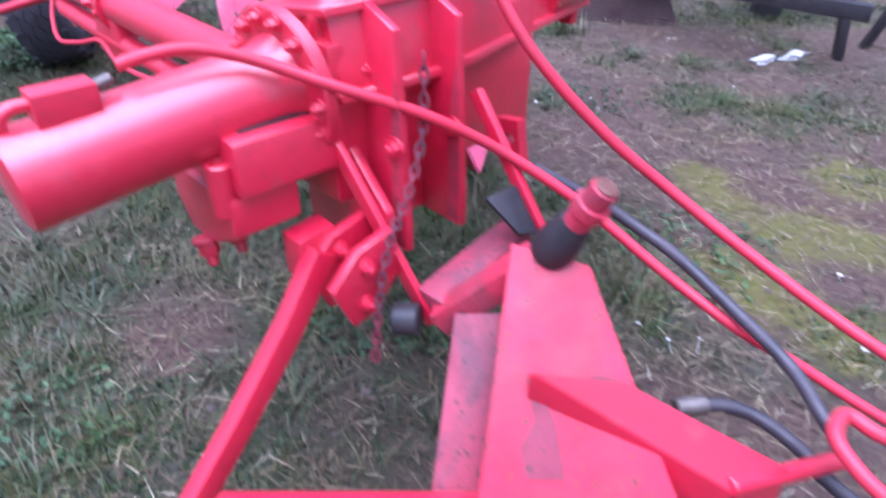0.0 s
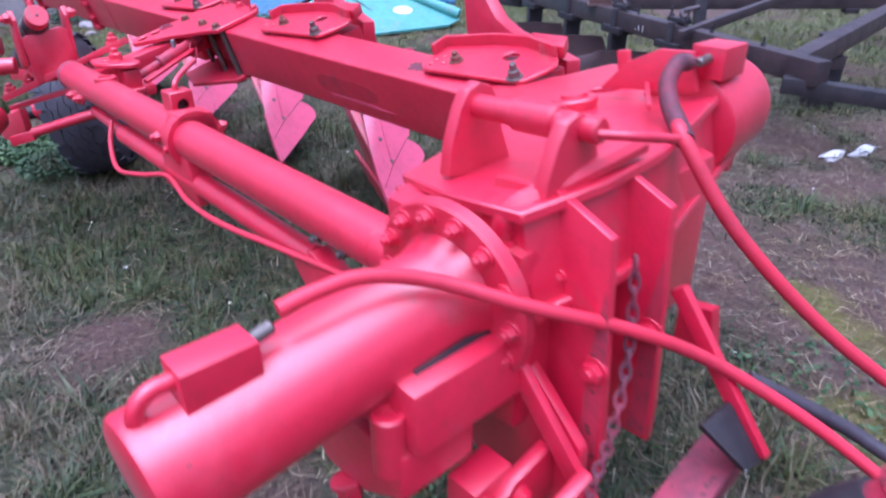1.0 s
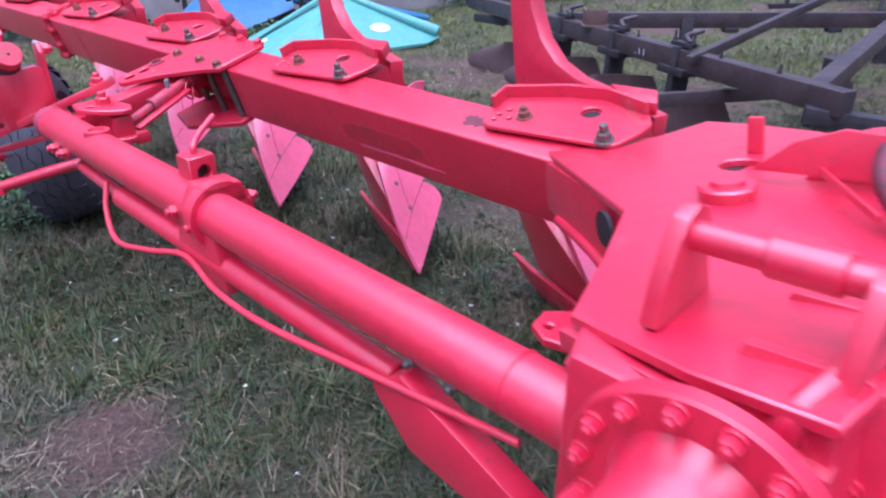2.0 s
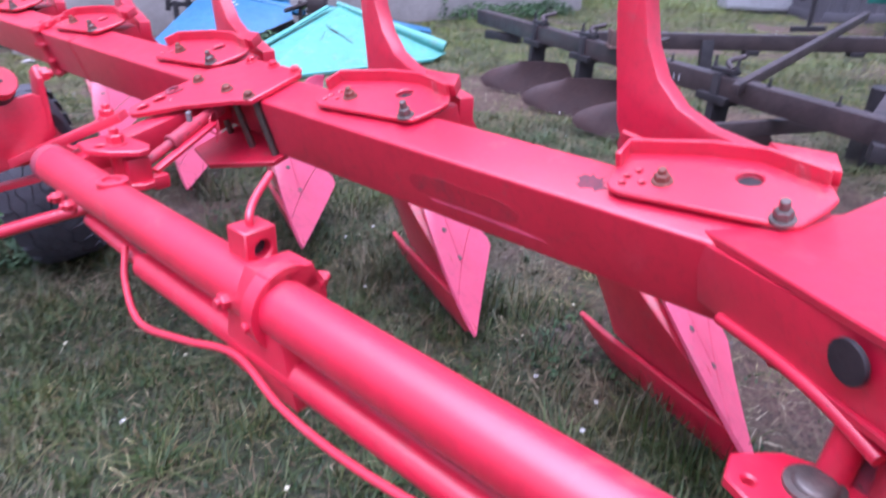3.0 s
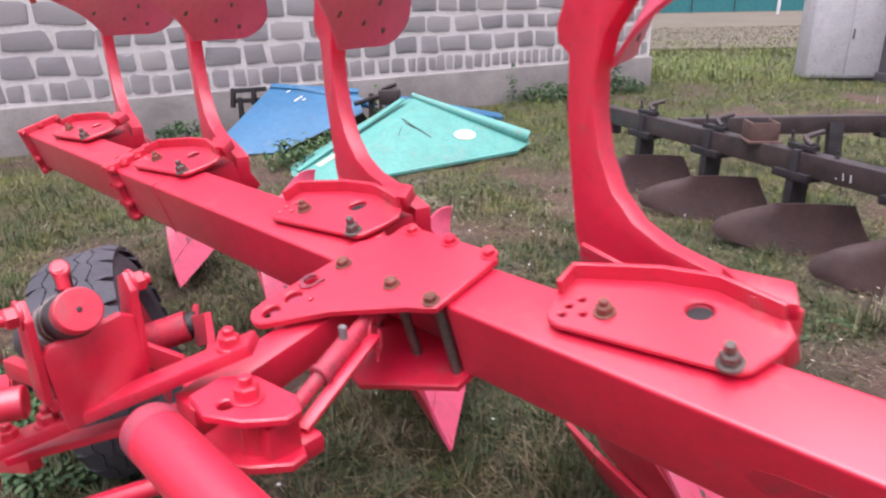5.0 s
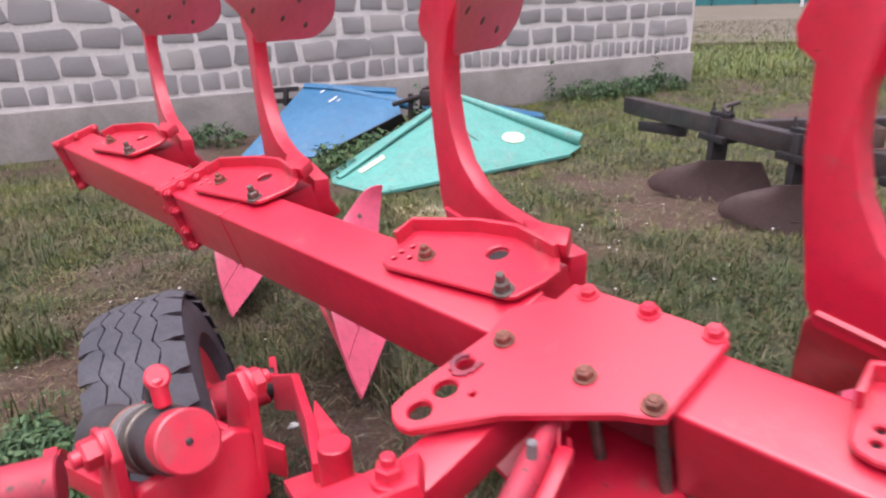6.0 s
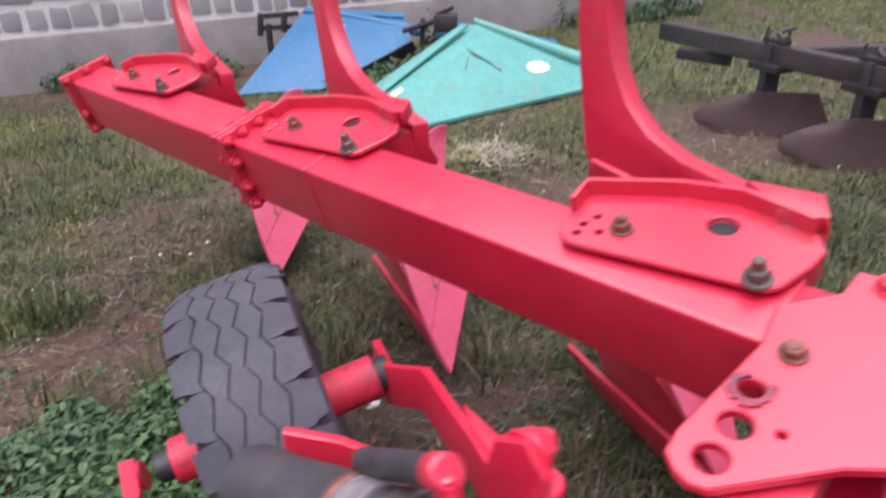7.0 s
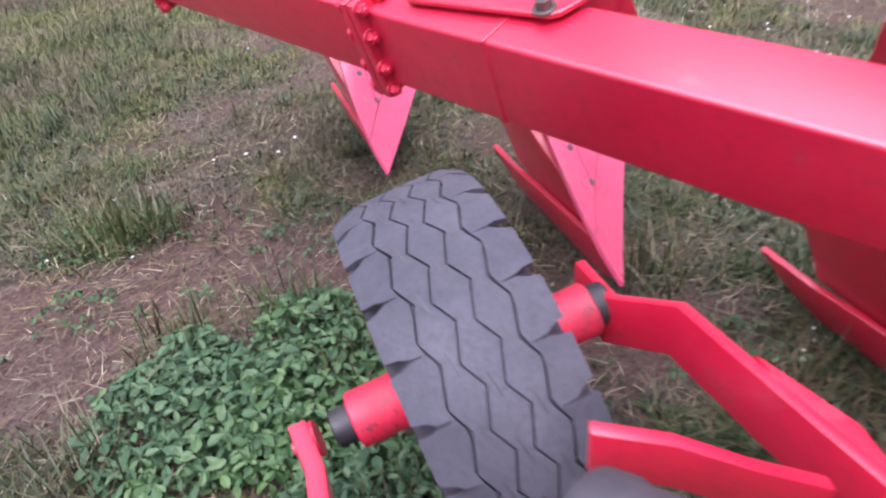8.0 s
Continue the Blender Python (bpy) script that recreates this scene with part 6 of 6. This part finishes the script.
def inside_wall(x, y):
    """Distance in front of the wall's face."""
    beyond = (x - WALL_A.x) * WD.x + (y - WALL_A.y) * WD.y > WL + 0.1
    return np.where(beyond, -1.0, (x - WALL_A.x) * -WD.y + (y - WALL_A.y) * WD.x)


def scatter(n, x0, x1, y0, y1):
    x, y = gen.uniform(x0, x1, n), gen.uniform(y0, y1, n)
    return x, y


def tufts(n, x0, x1, y0, y1, each, spread, hmin, hmax, wide, floor, name, mat, label, seg=2, power=1.5):
    x, y = scatter(n, x0, x1, y0, y1)
    g = greenness(x, y)
    keep = (gen.random(n) < np.clip((g - floor) * 4.2, 0.05, 1) ** power) & (inside_wall(x, y) < -0.12)
    x, y, g = x[keep], y[keep], g[keep]
    m = gen.integers(each // 2, each + each // 2, len(x))
    size = gen.uniform(0.55, 1.25, len(x)) * (0.65 + 0.7 * g)
    i = np.repeat(np.arange(len(x)), m)
    k = len(i)
    bx = x[i] + gen.normal(0, spread, k)
    by = y[i] + gen.normal(0, spread, k)
    z = soil_height(x, y)[i] - 0.006
    length = gen.uniform(hmin, hmax, k) * size[i]
    lean = np.clip(np.abs(gen.normal(0.65, 0.40, k)), 0.05, 1.45)
    return blades_object(name, label, "grass", mat, np.stack([bx, by, z], 1), length, gen.uniform(0.6, 1.3, k) * wide, gen.uniform(0, 2 * np.pi, k), lean, 0.6, seg)


tufts(38000, -5.2, 3.4, 1.4, 8.6, 12, 0.026, 0.010, 0.028, 0.011, 0.27, "low_weeds", LOW_WEED, "low mat of small-leaved weeds between grass and soil", 2, 1.0)
tufts(19000, -5.2, 3.4, 1.4, 8.2, 12, 0.024, 0.030, 0.105, 0.0052, 0.38, "grass_near", GRASS, "short patchy green grass of the yard")
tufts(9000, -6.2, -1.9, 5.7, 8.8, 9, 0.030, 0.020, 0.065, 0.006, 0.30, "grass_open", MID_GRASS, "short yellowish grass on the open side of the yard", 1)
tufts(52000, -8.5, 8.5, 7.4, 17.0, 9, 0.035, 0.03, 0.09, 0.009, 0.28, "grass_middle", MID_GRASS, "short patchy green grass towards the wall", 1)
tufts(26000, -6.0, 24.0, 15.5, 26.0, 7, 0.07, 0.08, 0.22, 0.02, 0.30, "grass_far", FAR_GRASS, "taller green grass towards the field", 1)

# dry stalks and dead grass lying between the tufts
n = 190000
x, y = scatter(n, -6.2, 3.4, 1.4, 9.5)
keep = (gen.random(n) < np.clip(1.45 - 1.6 * greenness(x, y), 0.30, 1)) & (inside_wall(x, y) < -0.1)
x, y = x[keep], y[keep]
k = len(x)
blades_object("dead_grass", "dry brown dead grass and stalks on the soil", "dead grass", STRAW, np.stack([x, y, soil_height(x, y) + gen.uniform(-0.002, 0.032, k)], 1),
              gen.uniform(0.02, 0.085, k), gen.uniform(0.0015, 0.0038, k), gen.uniform(0, 2 * np.pi, k), gen.uniform(1.15, 1.6, k), 0.25, 2)
n = 26000
x, y = scatter(n, -8, 26, 20, 34)
blades_object("field_grass", "short dry grass of the far field", "dry grass", FIELD_BLADE, np.stack([x, y, np.full(n, GROUND + 0.07)], 1), gen.uniform(0.03, 0.09, n), gen.uniform(0.02, 0.05, n), gen.uniform(0, 2 * np.pi, n), gen.uniform(0.05, 0.5, n), 0.4, 1)

# soil clods and pebbles
n = 2600
x, y = scatter(n, -4.6, 3.2, 1.6, 7.5)
keep = greenness(x, y) < 0.52
x, y = x[keep], y[keep]
verts, faces = [], []
ico = [(0, 0, 1), (0.9, 0, 0.25), (0.28, 0.85, 0.25), (-0.72, 0.53, 0.25), (-0.72, -0.53, 0.25), (0.28, -0.85, 0.25), (0, 0, -0.5)]
icf = [(0, 1, 2), (0, 2, 3), (0, 3, 4), (0, 4, 5), (0, 5, 1), (6, 2, 1), (6, 3, 2), (6, 4, 3), (6, 5, 4), (6, 1, 5)]
for a, b, z in zip(x, y, soil_height(x, y)):
    r = 0.004 + 0.016 * gen.random() ** 3
    o = len(verts)
    w = gen.uniform(0.6, 1.4, (7, 1))
    verts += [tuple(v) for v in np.array(ico) * w * (r, r, r * 0.6) + (a, b, z)]
    faces += [tuple(i + o for i in f) for f in icf]
me = bpy.data.meshes.new("clods")
me.from_pydata(verts, [], faces)
me.materials.append(CLOD)
tagged(new("clods", me), "small clods of soil and pebbles", "clods", kind="stuff")


# broad-leaved weeds
def leaf_patch(name, label, centres, count, size, height, mat, spread=1.0, stems=True):
    verts, faces = [], []
    outline = [(0, 0), (0.30, 0.16), (0.62, 0.30), (0.92, 0.22), (1.08, 0.0), (0.92, -0.22), (0.62, -0.30), (0.30, -0.16)]
    total = sum(c[2] * c[3] for c in centres)
    for cx, cy, rx, ry in centres:
        for _ in range(int(count * rx * ry / total)):
            q, rr = gen.uniform(0, 2 * np.pi), math.sqrt(gen.random())
            x, y = cx + rx * rr * math.cos(q), cy + ry * rr * math.sin(q)
            top = height * (1.0 - 0.55 * rr ** 2) * gen.uniform(0.35, 1.0)
            z = yard_height(x, y) + top
            a0 = gen.uniform(0, 2 * np.pi)
            for t in range(3):
                a = a0 + t * 2.1 + gen.normal(0, 0.2)
                s = size * gen.uniform(0.45, 1.35)
                tilt = gen.uniform(-0.35, 0.95)
                m = Matrix.Translation((x, y, z)) @ Matrix.Rotation(a, 4, 'Z') @ Matrix.Rotation(tilt, 4, 'Y') @ Matrix.Rotation(gen.normal(0, 0.3), 4, 'X')
                o = len(verts)
                for u, w in outline:
                    verts.append(tuple(m @ V(s * u, s * w, -s * 0.25 * u * u + 0.5 * s * abs(w) * 0.5)))
                verts.append(tuple(m @ V(s * 0.6, 0, -s * 0.12)))
                faces += [(o + i, o + (i + 1) % 8, o + 8) for i in range(8)]
            if stems:
                o = len(verts)
                g = yard_height(x, y) - 0.01
                verts += [(x - 0.0015, y, g), (x + 0.0015, y, g), (x, y, z)]
                faces.append((o, o + 1, o + 2))
    me = bpy.data.meshes.new(name)
    me.from_pydata(verts, [], faces)
    me.materials.append(mat)
    return tagged(new(name, me), label, "weeds", kind="stuff")


leaf_patch("clover_patch", "dense bright-green broad-leaved clump beside the gauge wheel", [(-2.90, 4.96, 0.30, 0.25), (-2.60, 5.00, 0.24, 0.26), (-2.66, 5.28, 0.20, 0.15), (-2.38, 4.74, 0.22, 0.20), (-3.0, 5.16, 0.10, 0.10)], 1700, 0.033, 0.13, LEAF)
leaf_patch("yard_weeds", "scattered low broad-leaved weeds in the grass", [(-3.12, 5.43, 0.09, 0.07), (-3.45, 5.35, 0.22, 0.12), (-2.85, 5.75, 0.2, 0.15), (-2.45, 5.7, 0.22, 0.12), (-3.7, 5.1, 0.15, 0.1), (-2.0, 5.1, 0.2, 0.15), (-3.30, 5.85, 0.25, 0.12), (-3.6, 5.7, 0.2, 0.15), (0.2, 4.2, 0.25, 0.25), (-0.35, 4.7, 0.25, 0.2), (0.3, 2.7, 0.3, 0.2), (-0.5, 2.2, 0.3, 0.2), (1.3, 3.2, 0.3, 0.3), (0.55, 5.95, 0.3, 0.15), (-1.5, 5.2, 0.2, 0.15), (1.0, 4.6, 0.3, 0.2)], 800, 0.021, 0.070, LEAF)
leaf_patch("wall_weeds", "green weeds growing along the foot of the wall", [(-0.3, 13.45, 0.5, 0.25), (0.85, 14.2, 0.45, 0.3), (0.3, 13.7, 0.4, 0.3), (-2.95, 9.02, 0.24, 0.22), (-2.62, 9.72, 0.26, 0.34), (-2.38, 10.25, 0.25, 0.25), (-2.85, 9.35, 0.2, 0.2), (-4.6, 10.3, 0.35, 0.22), (-5.6, 9.7, 0.4, 0.15)], 1500, 0.045, 0.30, LEAF)
leaf_patch("wall_saplings", "tall thin weeds against the stone wall", [(-0.85, 13.0, 0.07, 0.05), (0.75, 14.0, 0.08, 0.06), (-2.3, 10.35, 0.10, 0.08)], 90, 0.05, 0.75, LEAF)
tall = [(0.42, 3.6), (0.30, 3.78), (0.52, 3.45), (-0.15, 4.45), (-1.45, 5.05), (-1.68, 5.54), (0.9, 5.95), (-0.9, 5.4), (-0.65, 4.75), (1.05, 2.9), (-3.08, 5.22), (-2.78, 5.36), (-3.12, 4.78), (-2.45, 5.22), (-2.32, 4.62), (-3.55, 5.75), (-3.4, 5.82), (-2.2, 5.6)]
bx, by = [], []
for cx, cy in tall:
    bx += list(gen.normal(cx, 0.07, 110))
    by += list(gen.normal(cy, 0.07, 110))
bx, by = np.array(bx), np.array(by)
k = len(bx)
blades_object("tall_grass", "taller grass tufts round the plough shares", "grass", GRASS, np.stack([bx, by, soil_height(bx, by)], 1), gen.uniform(0.06, 0.22, k), gen.uniform(0.004, 0.007, k), gen.uniform(0, 2 * np.pi, k), np.abs(gen.normal(0.35, 0.3, k)), 0.7, 3)


# arching tussocks of coarse grass standing out of the turf
tx, ty = scatter(520, -4.4, 2.8, 1.7, 8.4)
keep = (greenness(tx, ty) > 0.42) & (inside_wall(tx, ty) < -0.3)
tx, ty = tx[keep], ty[keep]
i = np.repeat(np.arange(len(tx)), gen.integers(16, 44, len(tx)))
k = len(i)
grown = gen.uniform(0.55, 1.3, len(tx))[i]
bx, by = tx[i] + gen.normal(0, 0.020, k), ty[i] + gen.normal(0, 0.020, k)
blades_object("grass_tussocks", "coarse arching grass tussocks in the yard", "grass", TUSSOCK, np.stack([bx, by, soil_height(bx, by) - 0.004], 1), gen.uniform(0.05, 0.125, k) * grown, gen.uniform(0.004, 0.0085, k), gen.uniform(0, 2 * np.pi, k), np.clip(np.abs(gen.normal(0.75, 0.35, k)), 0.1, 1.3), 0.8, 3)


# small white and yellow flower heads on thin stems
def flowers(name, label, mat, spots, r):
    verts, faces = [], []
    for cx, cy, sx, sy, n, h in spots:
        for _ in range(n):
            x, y = gen.normal(cx, sx), gen.normal(cy, sy)
            z0 = yard_height(x, y)
            z = z0 + h * gen.uniform(0.5, 1.1)
            lx, ly = gen.normal(0, 0.02, 2)
            o = len(verts)
            verts += [(x - 0.0015, y, z0), (x + 0.0015, y, z0), (x + lx, y + ly, z)]
            faces.append((o, o + 1, o + 2))
            o = len(verts)
            s = r * gen.uniform(0.6, 1.3)
            verts.append((x + lx, y + ly, z + s * 0.45))
            for i in range(8):
                a = i * math.pi / 4
                verts.append((x + lx + s * math.cos(a) * (1 if i % 2 else 0.65), y + ly + s * math.sin(a) * (1 if i % 2 else 0.65), z + gen.uniform(-0.2, 0.2) * s))
            faces += [(o, o + 1 + i, o + 1 + (i + 1) % 8) for i in range(8)]
    me = bpy.data.meshes.new(name)
    me.from_pydata(verts, [], faces)
    me.materials.append(mat)
    return tagged(new(name, me), label, "flowers", kind="stuff")


flowers("white_flowers", "small white weed flowers scattered in the grass", PETAL, [(-1.0, 4.6, 1.6, 1.2, 18, 0.035), (1.5, 3.5, 1.0, 1.2, 22, 0.035), (-2.8, 6.2, 1.4, 0.9, 18, 0.035), (-0.5, 7.6, 1.8, 1.0, 40, 0.06), (3.5, 13.5, 1.8, 1.6, 60, 0.12)], 0.009)
flowers("yellow_flowers", "a few small yellow weed flowers", STICKER, [(0.95, 6.0, 0.12, 0.08, 10, 0.24), (-0.9, 7.9, 0.4, 0.3, 12, 0.1), (-1.0, 5.0, 1.5, 1.5, 16, 0.05)], 0.008)

# heap of pale dry stalks
n = 420
x, y = gen.normal(-1.68, 0.16, n), gen.normal(7.82, 0.12, n)
blades_object("dry_stalks", "small heap of pale bleached dry stalks", "dry stalks", PALE_STALK, np.stack([x, y, soil_height(x, y) + gen.uniform(0, 0.05, n)], 1), gen.uniform(0.05, 0.16, n), gen.uniform(0.006, 0.014, n), gen.uniform(0, 2 * np.pi, n), gen.uniform(0.9, 1.55, n), 0.3, 2)


# crumpled scraps and stones
def scrap(name, label, category, x, y, sx, sy, sz, mat, seed, flat=0.5):
    r = random.Random(seed)
    bm = bmesh.new()
    bmesh.ops.create_icosphere(bm, subdivisions=2, radius=1.0)
    for v in bm.verts:
        k = 1 + flat * noise.noise(v.co * 1.7 + V(seed, 0, 0)) + 0.25 * noise.noise(v.co * 4.1)
        v.co = V(v.co.x * sx * k, v.co.y * sy * k, v.co.z * sz * k)
    ob = tagged(new(name, data_of(bm, mat, name)), label, category)
    ob.matrix_basis = pose(x, y, yard_height(x, y) + sz * 0.45, 0, 0, r.uniform(0, 180))
    return ob


scrap("plastic_scrap", "crumpled white plastic scrap lying in the grass", "litter", 2.10, 5.47, 0.12, 0.035, 0.022, WHITE, 3, 1.1)
scrap("plastic_scrap", "crumpled white plastic scrap lying in the grass", "litter", 2.30, 5.56, 0.10, 0.03, 0.03, WHITE, 8, 1.1)
scrap("paper_scrap", "small white scrap of paper on the grass", "litter", -2.05, 5.33, 0.022, 0.014, 0.010, WHITE, 4)
scrap("paper_scrap", "small white scrap of paper on the grass", "litter", -0.85, 2.02, 0.02, 0.014, 0.008, WHITE, 9)
scrap("field_stone", "pale rounded stone lying before the plinth", "stone", -5.25, 9.35, 0.16, 0.10, 0.06, CONCRETE, 6, 0.3)
scrap("field_stone", "pale rounded stone lying before the plinth", "stone", -4.9, 8.9, 0.06, 0.05, 0.03, CONCRETE, 7, 0.3)


# ---- stones of the wall ----
def stone_mesh(seed):
    r = random.Random(seed)
    ring = [(-0.5, -0.42), (-0.42, -0.5), (0.42, -0.5), (0.5, -0.42), (0.5, 0.42), (0.42, 0.5), (-0.42, 0.5), (-0.5, 0.42)]
    ring = [(x + r.uniform(-0.075, 0.075), z + r.uniform(-0.075, 0.075)) for x, z in ring]
    bm = bmesh.new()
    rows = []
    for f, d in ((1.0, 1.0), (1.0, 0.35), (0.93, 0.0)):
        rows.append([bm.verts.new((x * f, d + (r.uniform(-0.10, 0.10) if d == 0.0 else 0), z * f)) for x, z in ring])
    for a, b in zip(rows, rows[1:]):
        for i in range(8):
            bm.faces.new((a[i], a[(i + 1) % 8], b[(i + 1) % 8], b[i]))
    c = bm.verts.new((r.uniform(-0.1, 0.1), -0.04, r.uniform(-0.1, 0.1)))
    for i in range(8):
        bm.faces.new((rows[2][i], rows[2][(i + 1) % 8], c))
    bmesh.ops.recalc_face_normals(bm, faces=bm.faces)
    me = bpy.data.meshes.new("stone")
    bm.to_mesh(me)
    bm.free()
    me.materials.append(STONE)
    me.polygons.foreach_set("use_smooth", [True] * len(me.polygons))
    return me


STONES = [stone_mesh(100 + i) for i in range(12)]
rnd = random.Random(21)
placed = 0
rest_v, rest_f = [], []
z = 0.555
for row in range(11):
    first = row == 0
    h = 0.175 if first else rnd.uniform(0.175, 0.205)
    x = -5.0 + rnd.uniform(0, 0.2)
    while x < WL - 0.10:
        if first:
            w = rnd.uniform(0.15, 0.22) if x < 5.2 else rnd.uniform(0.085, 0.135)
        elif row < 3:
            w = rnd.uniform(0.26, 0.46)
        else:
            w = rnd.choice((rnd.uniform(0.22, 0.34), rnd.uniform(0.36, 0.54)))
        w = min(w, WL - 0.04 - x)
        hh = (h + 0.022) * rnd.uniform(0.88, 1.06)
        m = Matrix.Translation((x + w / 2, 0.017, z + h / 2 + rnd.uniform(-0.008, 0.008))) @ Matrix.Rotation(rnd.gauss(0, 0.02), 4, 'Y') @ Matrix.Diagonal((w, 0.032, hh, 1))
        me = STONES[rnd.randrange(12)]
        if w > 0.06:
            if x > -0.6 and row < 7 and placed < 300:
                part("stone", me, STONE, wall, at=m)
                placed += 1
            else:
                o = len(rest_v)
                rest_v += [tuple(m @ v.co) for v in me.vertices]
                rest_f += [tuple(i + o for i in p.vertices) for p in me.polygons]
        x += w + rnd.uniform(0.022, 0.070) * (0.8 if first else 1.0)
    z += h + (0.075 if first else 0.082)
me = bpy.data.meshes.new("stones")
me.from_pydata(rest_v, [], rest_f)
me.materials.append(STONE_REST)
me.polygons.foreach_set("use_smooth", [True] * len(me.polygons))
ob = new("stones", me)
ob.parent = wall
tagged(ob, "", kind="stuff")
